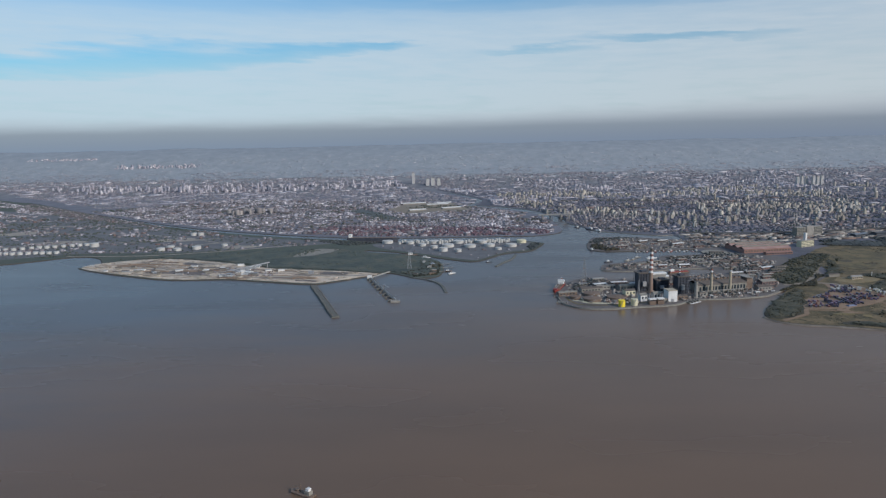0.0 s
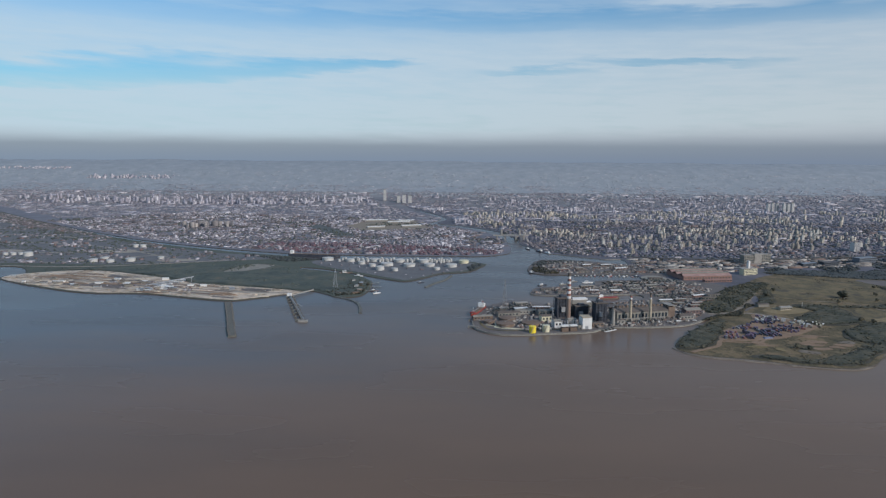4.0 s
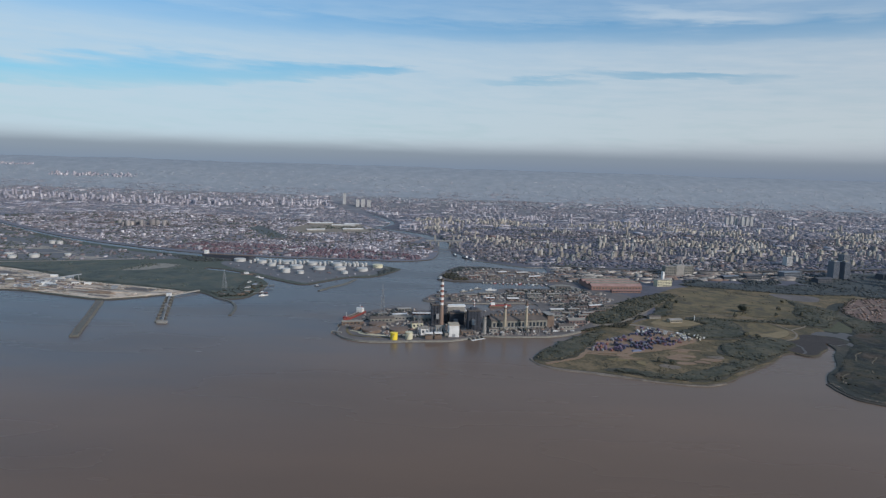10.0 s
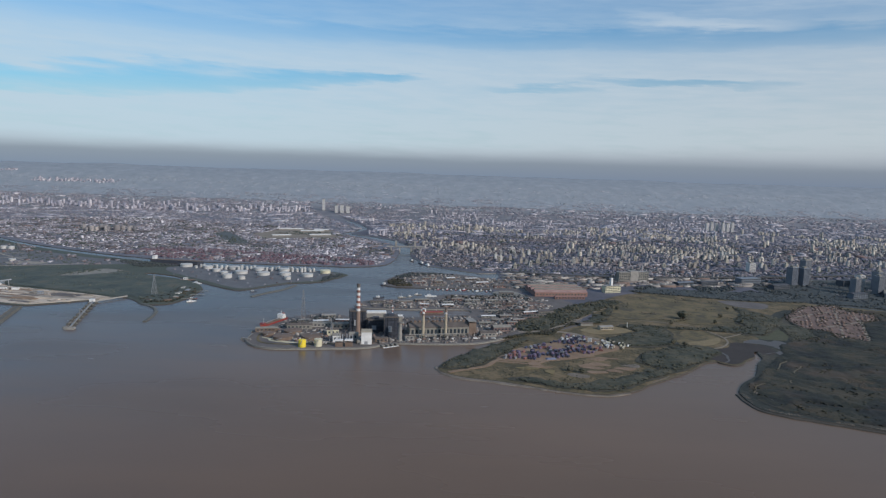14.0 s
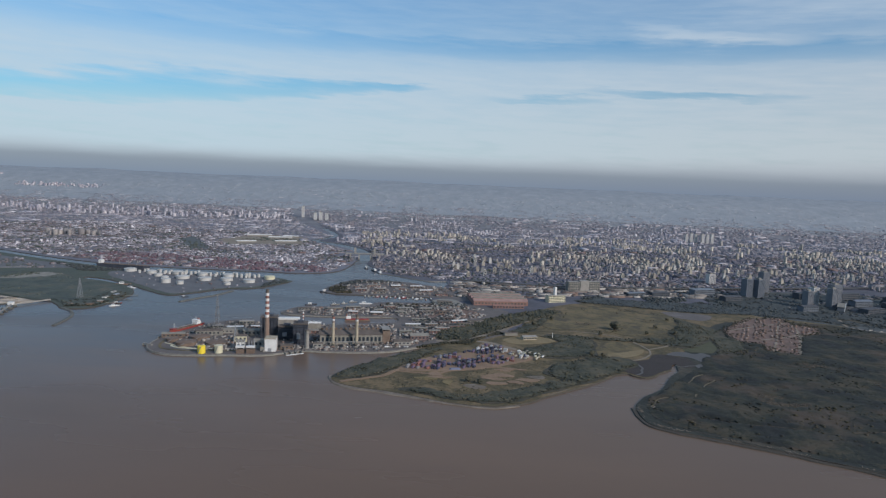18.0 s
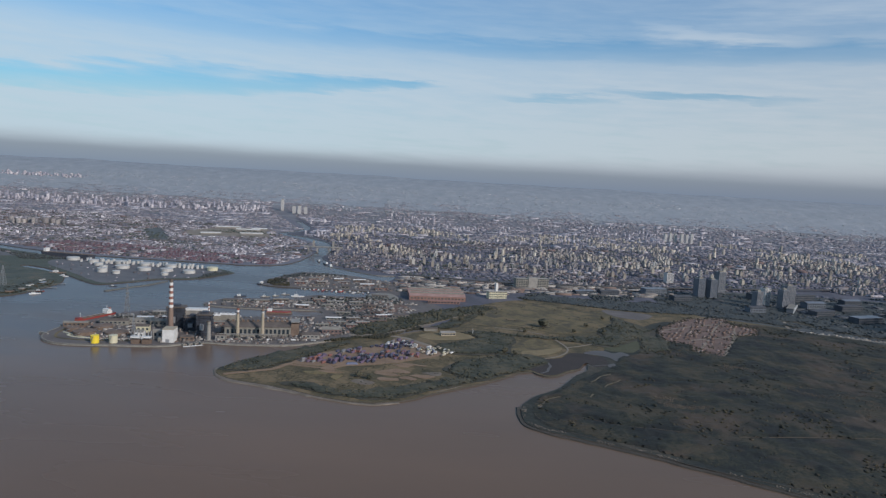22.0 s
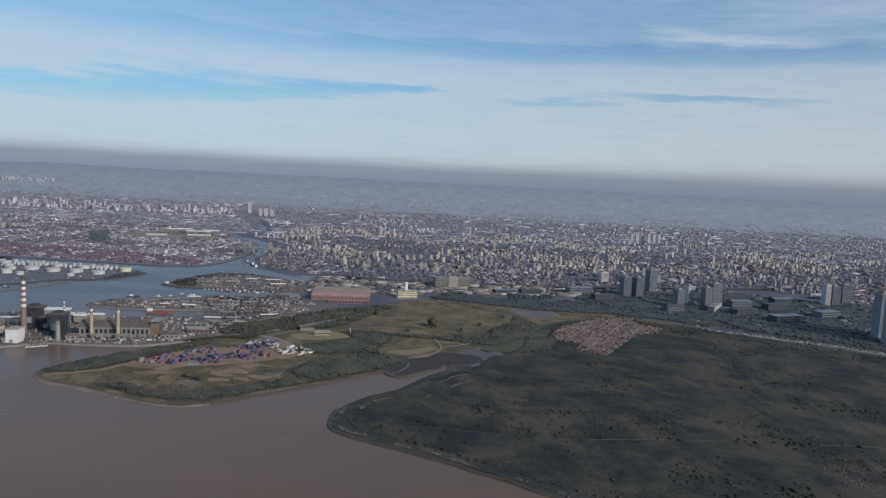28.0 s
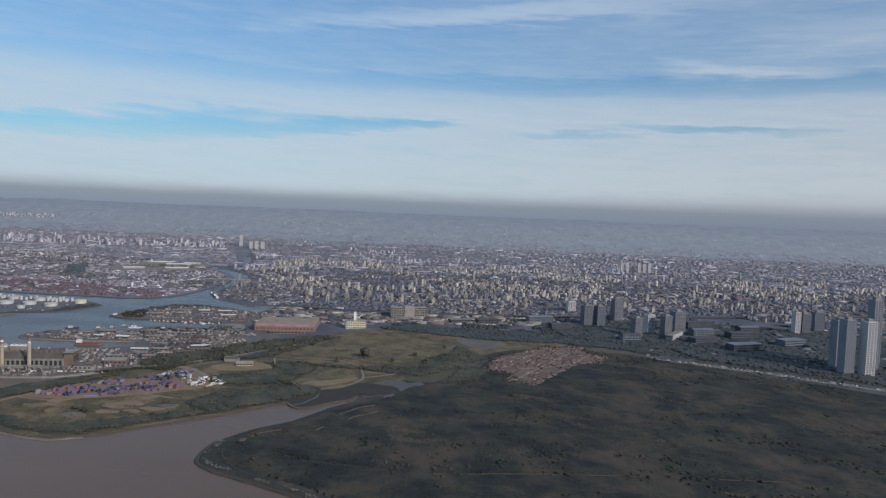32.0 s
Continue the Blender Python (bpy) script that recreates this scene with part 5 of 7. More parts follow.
# ---- gabled sheds and plain blocks, thing by thing ----
def block(name, x, y, w_, d_, h_, turn, wall, roof, label, category, z=GZ, pitch=0.15, floors=0, bays=0, group=""):
    """A building with its roof, and rows of windows where floors and bays are given."""
    t = thing(name, label, category, x, y, z, turn, group)
    part("wall", Shape().box(-w_ / 2, -d_ / 2, 0, w_ / 2, d_ / 2, h_), wall, t)
    if pitch:
        part("roof", Shape().gable(-w_ / 2, -d_ / 2, w_ / 2, d_ / 2, h_ + 0.3, h_ + 0.3 + d_ * pitch, 0.6, 0.3), roof, t)
    else:
        part("roof", Shape().box(-w_ / 2 - 0.3, -d_ / 2 - 0.3, h_, w_ / 2 + 0.3, d_ / 2 + 0.3, h_ + 0.6), roof, t)
    if floors:
        fh, bw = h_ / floors, w_ / bays
        pane = Shape().box(-bw * 0.36, -0.12, 0, bw * 0.36, 0.12, fh * 0.5).mesh("window", GLASSF)
        for f in range(floors):
            for b in range(bays):
                o = part("window", pane, None, t)
                o.location = (-w_ / 2 + bw * (b + 0.5), -d_ / 2, fh * (f + 0.3))
    return t


ROOFRED = surface("faded_pink_sheet", [(0.22, 0.140, 0.125), (0.28, 0.185, 0.165), (0.34, 0.24, 0.215)], scale=0.06, fine=0.5, bump=0.1)
red = thing("red_warehouse", "huge red brick warehouse with three long ridged roofs", "warehouse", 702, 1604, GZ, 9)
part("wall", Shape().box(-58, -42, 0, 58, 42, 9), BRICKR, red)
for i in range(3):
    y0 = -42 + 28 * i
    part("roof", Shape().gable(-58, y0 + 1, 58, y0 + 27, 9.4, 14, 0.4, 0.4), ROOFRED, red, "faded pink sheet roof")
    part("roof_light", Shape().box(-56, y0 + 11.2, 13.3, 56, y0 + 16.8, 15.4), OLDCONC, red)
for i in range(16):
    part("window", Shape().box(-55 + 7 * i, -42.3, 3, -51 + 7 * i, -41.9, 6.5), ROOFD, red)
block("brick_annex", 722, 1541, 64, 12, 5, 9, BRICKR, BRICKR, "low red brick annex in front of the warehouse", "building", floors=1, bays=10)
white_house = block("white_office", 832, 1640, 42, 14, 15, 24, CREAM, CONCRETE, "cream office block with rows of windows", "building", pitch=0, floors=4, bays=9)
part("tower", Shape().box(-4, -3, 15.6, 1, 3, 33), WHITE, white_house, "slim white tower")
hexb = block("long_office", 920, 1808, 84, 16, 24, 18, OLDCONC, CONCRETE, "long grey slab block with a bright middle", "building", pitch=0, floors=6, bays=14)
part("middle_bay", Shape().box(-11, -9.5, 0, 12, 8.5, 27), CONCRETE, hexb, "pale concrete middle bay")
hut = block("field_hut", 741, 1268, 24, 12, 4.5, 17, BUFF, CONCRETE, "low buff hut with a wide pale roof", "building", z=GZ + 0.4, floors=1, bays=5)
block("field_hut", 712, 1290, 22, 8, 5, 10, OLDCONC, ROOFD, "low grey shed beside the oval field", "building", z=GZ + 0.1)
part("mast", Shape().bar((44, 4, 0), (44, 4, 9), 0.3), WHITE, hut)

random.seed(12)
sheds = []
for yard, count, gap in (([(215, 1235), (240, 1290), (310, 1275), (390, 1282), (420, 1250), (300, 1215)], 9, 26), ([(525, 1250), (600, 1290), (660, 1380), (600, 1400), (540, 1380), (535, 1320)], 14, 26),
                         ([(312, 1405), (360, 1392), (440, 1402), (560, 1430), (640, 1440), (520, 1500), (440, 1465), (330, 1440)], 18, 30), ([(385, 1640), (520, 1640), (610, 1650), (570, 1700), (500, 1775), (420, 1785)], 10, 38)):
    spots = scatter_in(yard, 90)
    own = []
    for x, y in spots:
        if len(own) < count and all((x - p) ** 2 + (y - q) ** 2 > gap ** 2 for p, q in own):
            own.append((x, y))
    sheds += own
for x, y in sheds + [(590, 1560)]:
    roof = random.choice((OLDCONC, ROOFD, ROOFD, WHITE, CONCRETE))
    w_, d_, h_ = random.uniform(20, 44), random.uniform(9, 14), random.uniform(5, 8)
    block("yard_shed", x, y, w_ * 0.72, d_ * 0.75, h_ * 0.62, 14 + random.uniform(-12, 12), random.choice((OLDCONC, OLDCONC, BRICKR, RUST)), roof, "low harbour shed with a %s roof" % {"stained_concrete": "stained grey", "dark_sheet_roof": "dark sheet", "white_paint": "pale metal", "concrete": "light grey"}[roof.name], "shed", z=GZ + 0.1, pitch=0.12, floors=1, bays=max(2, int(w_ // 8)), group="harbour sheds")


# ---- boats ----
def boat(x, y, length, turn, hullmat, label, z=0.0):
    t = thing("boat", label, "boat", x, y, z, turn, "moored boats")
    a = length / 2
    part("hull", Shape().prism([(-a, -a * 0.2), (a * 0.5, -a * 0.24), (a, 0), (a * 0.5, a * 0.24), (-a, a * 0.2)], -0.4, a * 0.16, 0.1), hullmat, t)
    cabin = part("cabin", Shape().box(-a * 0.6, -a * 0.16, a * 0.16, a * 0.05, a * 0.16, a * 0.42), WHITE, t)
    for sy in (-1, 1):
        part("window_band", Shape().box(-a * 0.5, sy * a * 0.165 - 0.04, a * 0.28, a * 0.0, sy * a * 0.165 + 0.04, a * 0.36), GLASSF, cabin)
    part("mast", Shape().bar((-a * 0.2, 0, a * 0.42), (-a * 0.2, 0, a * 0.95), 0.15), GREYM, t)
    return t


random.seed(8)
for i in range(16):
    boat(415 + 9.5 * i, 1603 + 4 * math.sin(i * 3), random.uniform(9, 18), 90 + random.uniform(-35, 35), random.choice((WHITE, OLDCONC, STEEL, HULLRED)), "small moored boat with a white cabin")
for x, y, l, tn, m_ in ((430, 1518, 24, 10, WHITE), (326, 1482, 22, 30, STEEL), (320, 1640, 26, 60, STEEL), (-120, 1608, 30, 20, RUST), (-84, 1572, 20, -10, WHITE), (-20, 1380, 18, 40, WHITE), (-28, 1405, 16, 20, HULLRED),
                       (380, 2000, 34, 120, STEEL), (400, 1970, 30, 110, WHITE), (350, 2050, 26, 110, STEEL), (62, 1500, 14, 10, STEEL)):
    boat(x, y, l, tn, m_, "working harbour boat with a pale cabin")
cargo = thing("cargo_ship", "long dark blue cargo ship moored in the canal", "ship", -248, 1858, 0, -6)
part("hull", Shape().prism([(-70, -8), (58, -8), (72, 0), (58, 8), (-70, 8)], -0.5, 8, 0.03), STEEL, cargo)
part("deck", Shape().prism([(-70, -7.5), (57, -7.5), (70, 0), (57, 7.5), (-70, 7.5)], 8, 8.6), RUST, cargo)
part("deckhouse", Shape().box(-67, -6, 8.6, -59, 6, 17), WHITE, cargo)
for i in range(4):
    part("crane", Shape().bar((-36 + 24 * i, 0, 8), (-36 + 24 * i, 0, 19), 0.5).bar((-36 + 24 * i, 0, 19), (-24 + 24 * i, 0, 22), 0.35), GREYM, cargo)

dredger = thing("dredger", "rusty yellow work barge with a crane in open water", "barge", -128, 500, 0, 150)
part("hull", Shape().prism([(-11, -3.6), (9, -3.6), (12, 0), (9, 3.6), (-11, 3.6)], -0.4, 1.8, 0.05), RUST, dredger)
part("cabin", Shape().box(-9, -2.2, 1.8, -3.5, 2.2, 5), OLDCONC, dredger)
part("wheelhouse", Shape().box(-8, -1.6, 5, -5, 1.6, 7), WHITE, dredger)
part("crane_mast", Shape().bar((2, 0, 1.8), (2, 0, 9), 0.3), RUST, dredger)
part("crane_jib", Shape().bar((2, 0, 8), (10, 1, 5), 0.2), RUST, dredger)
part("winch", Shape().box(4, -1.5, 1.8, 7, 1.5, 3.4), RUST, dredger)

# ---- reclamation site ----
random.seed(21)
for i in range(34):
    x, y = -560 + random.gauss(0, 120), 1440 + random.gauss(0, 35)
    if inside(SANDBANK, np.array([x]), np.array([y]))[0]:
        block("site_hut", x, y, random.uniform(6, 16), random.uniform(4, 7), random.uniform(2.6, 5), random.uniform(-20, 20), random.choice((WHITE, GREYM, OLDCONC)), random.choice((WHITE, GREYM, ROOFD)), "site hut on the bare sand", "hut", z=GZ + 0.5, pitch=0.1, group="site huts")
for i in range(26):
    x, y = -478 + random.gauss(0, 26), 1400 + random.gauss(0, 22)
    block("site_hut", x, y, random.uniform(6, 14), random.uniform(3, 6), random.uniform(2.5, 4.5), random.uniform(-25, 25), random.choice((WHITE, GREYM, CONCRETE)), random.choice((WHITE, GREYM)), "pale metal site container on the sand", "hut", z=GZ + 0.5, pitch=0.08, group="site huts")
conveyor = thing("conveyor", "long inclined conveyor on the sand site", "conveyor", -470, 1440, GZ + 0.5, 20)
part("belt", Shape().bar((-45, 0, 1), (50, 12, 12), 1.0), GREYM, conveyor)
part("trestle", Shape().bar((20, 8, 0), (20, 8, 8), 0.5), GREYM, conveyor)
part("trestle", Shape().bar((45, 11, 0), (45, 11, 11), 0.5), GREYM, conveyor)
for a, wd in (([(-840, 1500), (-700, 1480), (-560, 1440), (-420, 1400), (-300, 1370), (-200, 1365)], 10), ([(-760, 1560), (-640, 1500), (-500, 1470), (-330, 1400)], 7), ([(-640, 1390), (-520, 1385), (-380, 1345), (-290, 1315)], 8),
              ([(-820, 1530), (-740, 1560), (-650, 1550), (-560, 1510)], 6), ([(-700, 1400), (-690, 1470), (-700, 1560)], 5), ([(-560, 1370), (-545, 1430), (-560, 1500)], 5), ([(-400, 1340), (-390, 1390), (-410, 1440)], 5)):
    ribbon("road_site", a, wd, GZ + 0.7, BEACHPALE, "pale haul road on the sand")
random.seed(51)
for i in range(60):
    x, y = random.uniform(-840, -220), random.uniform(1310, 1570)
    half = random.uniform(14, 46)
    if all(inside(SANDBANK, np.array([x + k * half]), np.array([y - 0.22 * k * half]))[0] for k in (-1.1, 0, 1.1)):
        ribbon("earth_berm", [(x - half, y + 0.22 * half), (x, y + random.uniform(-4, 4)), (x + half, y - 0.22 * half)], random.uniform(2, 6), GZ + random.uniform(0.8, 1.7), random.choice((YARD, RUST, BEACHPALE, DIRT, YARD, BEACHPALE)), "thin earth berm on the sand site", thick=1.4, wall=0.8)
random.seed(77)
for i in range(16):
    x, y = -830 + 37 * i + random.uniform(-20, 20), 1500 - 0.27 * (37 * i) + random.uniform(-25, 40)
    if inside(SANDBANK, np.array([x]), np.array([y]))[0] and inside(SANDBANK, np.array([x + 50]), np.array([y - 8]))[0]:
        ribbon("earth_berm", [(x, y), (x + 24, y + random.uniform(-6, 6)), (x + 50, y - 8)], random.uniform(4, 8), GZ + random.uniform(1.0, 2.2), random.choice((DIRT, YARD, RUST, SAND)), "low earth berm on the sand site", thick=2, wall=0.8)
for k, a in enumerate(([(-800, 1520), (-760, 1500), (-690, 1510), (-720, 1550)], [(-640, 1430), (-560, 1402), (-530, 1430), (-610, 1460)], [(-420, 1352), (-330, 1332), (-300, 1352), (-390, 1384)], [(-650, 1530), (-600, 1500), (-570, 1520), (-620, 1550)],
                       [(-500, 1360), (-450, 1350), (-440, 1375), (-490, 1380)], [(-300, 1390), (-250, 1375), (-240, 1395), (-290, 1408)])):
    patch("earth_pit", a, GZ + 0.65, YARD if k % 2 else DIRT, "dark damp excavation in the sand", rough=6)
patch("earth_glade", [(-410, 1600), (-395, 1680), (-360, 1715), (-312, 1700), (-330, 1650), (-365, 1612)], GZ + 0.4, QUAY, "bare pale glade in the wood", rough=10)


# ---- towers at the city's edge ----
def tower(x, y, w_, d_, h_, turn, wall, label, floors, bays=5, fins=True, crown=4.0, name="tower_block", glass=None):
    """A high-rise: core walls, a dark window band a storey on two sides, corner piers and a roof house."""
    t = thing(name, label, "tower block", x, y, GZ + float(rise(y)[0]), turn, "high-rise towers")
    part("core", Shape().box(-w_ / 2, -d_ / 2, 0, w_ / 2, d_ / 2, h_), wall, t)
    fh = h_ / floors
    front = Shape().box(-w_ / 2 + 1.0, -d_ / 2 - 0.15, fh * 0.3, w_ / 2 - 1.0, -d_ / 2 + 0.2, fh * 0.85).mesh("window_band", glass or TGLASS)
    side = Shape().box(w_ / 2 - 0.2, -d_ / 2 + 1.0, fh * 0.3, w_ / 2 + 0.15, d_ / 2 - 1.0, fh * 0.85).mesh("window_band", glass or TGLASS)
    for f in range(floors):
        for me in (front, side):
            part("window_band", me, None, t).location.z = f * fh
    if fins:
        for i in range(bays + 1):
            xx = -w_ / 2 + w_ * i / bays
            part("pier", Shape().box(xx - 0.5, -d_ / 2 - 0.6, 0, xx + 0.5, -d_ / 2 - 0.16, h_), wall, t)
    part("parapet", Shape().box(-w_ / 2 - 0.3, -d_ / 2 - 0.3, h_, w_ / 2 + 0.3, d_ / 2 + 0.3, h_ + 0.8), wall, t)
    top = part("roof_house", Shape().box(-w_ / 4, -d_ / 4, h_ + 0.8, w_ / 4, d_ / 4, h_ + crown), OLDCONC, t)
    part("antenna", Shape().bar((w_ / 8, 0, h_ + crown), (w_ / 8, 0, h_ + crown + 4), 0.15), GREYM, top)
    return t


# dark glass lightened to blue-grey, haze put into the band colour
TGLASS = surface("hazed_tower_glass", [(0.066, 0.082, 0.104), (0.094, 0.110, 0.134)], rough=0.25, scale=0.1, fine=0.5, bump=0)
DARKT = surface("dark_tower_cladding", [(0.097, 0.111, 0.133), (0.122, 0.137, 0.160), (0.148, 0.162, 0.182)], rough=0.4, scale=0.08, fine=0.5, bump=0)
MIDT = surface("grey_tower_render", [(0.123, 0.132, 0.148), (0.160, 0.168, 0.181), (0.197, 0.203, 0.215)], scale=0.08, fine=0.5, bump=0)
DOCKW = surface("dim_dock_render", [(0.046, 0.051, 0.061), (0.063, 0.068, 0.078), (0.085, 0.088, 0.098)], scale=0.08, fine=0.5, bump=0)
TALLT = surface("blue_grey_tower_render", [(0.165, 0.18, 0.205), (0.205, 0.22, 0.245), (0.24, 0.255, 0.275)], scale=0.08, fine=0.5, bump=0)
PALET = surface("pale_tower_render", [(0.40, 0.395, 0.38), (0.52, 0.51, 0.49)], scale=0.08, fine=0.5, bump=0)
FLATGREY = surface("pale_grey_spandrels", [(0.26, 0.265, 0.275), (0.33, 0.335, 0.34)], scale=0.08, fine=0.5, bump=0)
tower(1324, 1830, 20, 18, 46, 25, DARKT, "dark glazed high-rise tower", 15)
tower(1354, 1834, 20, 18, 45, 25, DARKT, "dark glazed high-rise tower", 15)
tower(1411, 1940, 22, 18, 52, 25, MIDT, "broad grey high-rise tower at the docks", 17, 4)
tower(1313, 2048, 20, 16, 27, 20, PALET, "cream residential block over the roofs", 9, 4)
tower(1413, 1711, 18, 15, 40, 28, MIDT, "grey residential tower with pale balconies", 13, 5)
tower(1448, 1756, 18, 15, 42, 28, PALET, "pale residential tower with strong piers", 14, 4)
tower(1478, 1732, 18, 15, 45, 28, MIDT, "grey residential tower with pale balconies", 14, 4)
tower(1520, 1800, 26, 18, 46, 22, MIDT, "broad dark grey residential tower", 15, 5)
tower(1802, 1872, 12, 16, 49, 12, PALET, "pale high-rise tower beside the docks", 16, 3)
tower(1822, 1876, 20, 18, 46, 12, DARKT, "dark glazed high-rise tower", 15, 5)
tower(1877, 1934, 24, 18, 44, 12, DARKT, "dark glazed high-rise tower", 14, 5)
tower(1715, 1501, 20, 18, 84, 14, TALLT, "tall grey residential tower by the esplanade", 27, 5, crown=5)
tower(1704, 1451, 17, 18, 92, 14, TALLT, "very tall blue-grey residential tower by the esplanade", 30, 4, crown=5)
tower(1735, 1447, 17, 18, 91, 14, PALET, "very tall pale residential tower by the esplanade", 30, 3, crown=5)
spire = tower(1771, 1498, 15, 16, 122, 14, TALLT, "tall slim grey tower with a spire", 38, 3, crown=6)
part("spire", Shape().bar((0, 0, 128), (0, 0, 146), 0.5), GREYM, spire)
tower(1930, 1560, 22, 18, 80, 10, MIDT, "tall grey residential tower", 26, 5)
slant = thing("slanted_building", "low pale building with a row of slanted piers", "building", 1489, 1709, GZ, 60)
part("wall", Shape().box(-33, -7, 0, 33, 7, 11), MIDT, slant)
part("roof", Shape().box(-34, -8, 11, 34, 8, 12), OLDCONC, slant)
for i in range(9):
    part("pier", Shape().bar((-32 + 8 * i, -7.4, 0), (-28 + 8 * i, -8.2, 13), 0.8), WHITE, slant)
for k in range(6):
    tower(1700 + 26 * k, 3480 + 10 * (k % 3), 12, 12, 40 + 4 * (k % 2), 10, PALET, "far pale slab in a row of six", 13, 3, glass=FLATGREY)
tower(-275, 3875, 15, 14, 60, 10, PALET, "pale far tower over the suburbs", 18, 4, glass=FLATGREY)
tower(-190, 3800, 17, 16, 37, 10, PALET, "pale slab in a cluster of far blocks", 11, 4, glass=FLATGREY)
tower(-160, 3796, 18, 16, 41, 10, PALET, "pale slab in a cluster of far blocks", 11, 4, glass=FLATGREY)
tower(-128, 3800, 17, 16, 37, 10, PALET, "pale slab in a cluster of far blocks", 11, 4, glass=FLATGREY)
random.seed(3)
for x, y, w_, d_, h_ in ((1390, 1660, 40, 18, 14), (1540, 1680, 60, 22, 12), (1600, 1620, 70, 24, 14), (1560, 1760, 50, 22, 16), (1640, 1760, 60, 22, 14),
                        (1720, 1700, 60, 24, 14), (1580, 1860, 70, 22, 18), (1680, 1830, 50, 20, 16), (1260, 1760, 50, 20, 12), (1220, 1840, 60, 22, 14), (1470, 1850, 50, 20, 16),
                        (1100, 1790, 50, 18, 9), (1040, 1780, 50, 16, 7)):
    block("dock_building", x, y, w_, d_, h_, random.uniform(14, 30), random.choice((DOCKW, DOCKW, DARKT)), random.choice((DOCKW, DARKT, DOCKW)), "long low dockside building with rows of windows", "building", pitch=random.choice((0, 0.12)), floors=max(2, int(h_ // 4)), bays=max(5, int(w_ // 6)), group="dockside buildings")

# ---- bridges over the narrow river ----
BRIDGE = surface("grey_bridge_steel", [(0.10, 0.11, 0.125), (0.15, 0.16, 0.175)], rough=0.6, scale=0.15, fine=0.9, bump=0.1)
bridge = thing("lift_bridge", "old steel transporter bridge across the narrow river", "bridge", 318, 2190, 0, 8)
for sx in (-26, 26):
    for dx, dy in ((-3, -4), (3, -4), (3, 4), (-3, 4)):
        part("leg", Shape().box(sx + dx - 0.6, dy - 0.6, 0, sx + dx + 0.6, dy + 0.6, 24), BRIDGE, bridge)
    for z in (7, 14, 21):
        part("brace", Shape().box(sx - 3.4, -4.4, z, sx + 3.4, -3.8, z + 0.8).box(sx - 3.4, 3.8, z, sx + 3.4, 4.4, z + 0.8), BRIDGE, bridge)
for y0 in (-3, 3):
    part("girder", Shape().box(-33, y0 - 0.5, 21.9, 33, y0 + 0.5, 24.5), BRIDGE, bridge)
road_bridge = thing("road_bridge", "pale concrete road bridge over the narrow river", "bridge", 315, 2260, 0, 8)
part("deck", Shape().box(-60, -7, 16, 60, 7, 19), CONCRETE, road_bridge)
for sx in (-45, -18, 18, 45):
    part("pier", Shape().box(sx - 2, -5, 0, sx + 2, 5, 16), CONCRETE, road_bridge)
for sx in (-30, 30):
    part("tower", Shape().box(sx - 3, -6, 19, sx + 3, 6, 36), CONCRETE, road_bridge)

# ---- settlement of shacks ----
gu, gv = np.meshgrid(np.arange(0, 420, 5.2), np.arange(-130, 190, 7.0))
gu, gv = gu.ravel() + rng.normal(0, 0.7, gu.size), gv.ravel() + rng.normal(0, 0.5, gv.size)
gu, gv = gu[np.mod(gv, 28) > 7.5], gv[np.mod(gv, 28) > 7.5]
gu, gv = gu[np.mod(gu, 66) > 8], gv[np.mod(gu, 66) > 8]
p = np.column_stack([1120 + 0.39 * gu + 0.92 * gv, 1240 + 0.92 * gu - 0.39 * gv])
p += 5.0 * np.column_stack([field_noise(p, 38, 3.0), field_noise(p, 44, 6.0)])
p = p[inside(CAMP, p[:, 0], p[:, 1])]
p = p[(field_noise(p, 17, 4.0) + 0.5 * field_noise(p, 45, 8.0) > -0.02) & (rng.random(len(p)) > 0.15)]
n = len(p)
many("shacks", GAB_V, GAB_F, np.column_stack([p, np.full(n, GZ + 0.4)]), np.column_stack([3.0 + 2.6 * rng.random(n), 2.6 + 2.8 * rng.random(n), 0.8 + 1.1 * rng.random(n) ** 2]), 1.17 + rng.choice([0, 1.57], n) + 0.03 * rng.standard_normal(n),
     surface("shack_sheet_and_brick", [(0.150, 0.098, 0.074), (0.178, 0.128, 0.104), (0.082, 0.060, 0.050), (0.165, 0.100, 0.074), (0.270, 0.222, 0.190), (0.104, 0.074, 0.060)], scale=0.2, fine=0.8, bump=0, by="island"), "crowded brick and sheet-metal shacks on bare earth", "shacks")
for a in ([(1276, 1540), (1225, 1440), (1180, 1340), (1138, 1262)], [(1150, 1345), (1212, 1380), (1262, 1416), (1300, 1440)], [(1183, 1262), (1215, 1330), (1249, 1400), (1284, 1500)], [(1130, 1420), (1200, 1470), (1280, 1520)]):
    ribbon("road_settlement", a, 4, GZ + 0.6, ROAD, "dusty lane of the settlement")
ribbon("earth_verge", [(1180, 1254), (1218, 1325), (1254, 1404)], 9, GZ + 0.55, ROAD, "pale bare verge beside the settlement", rough=3)

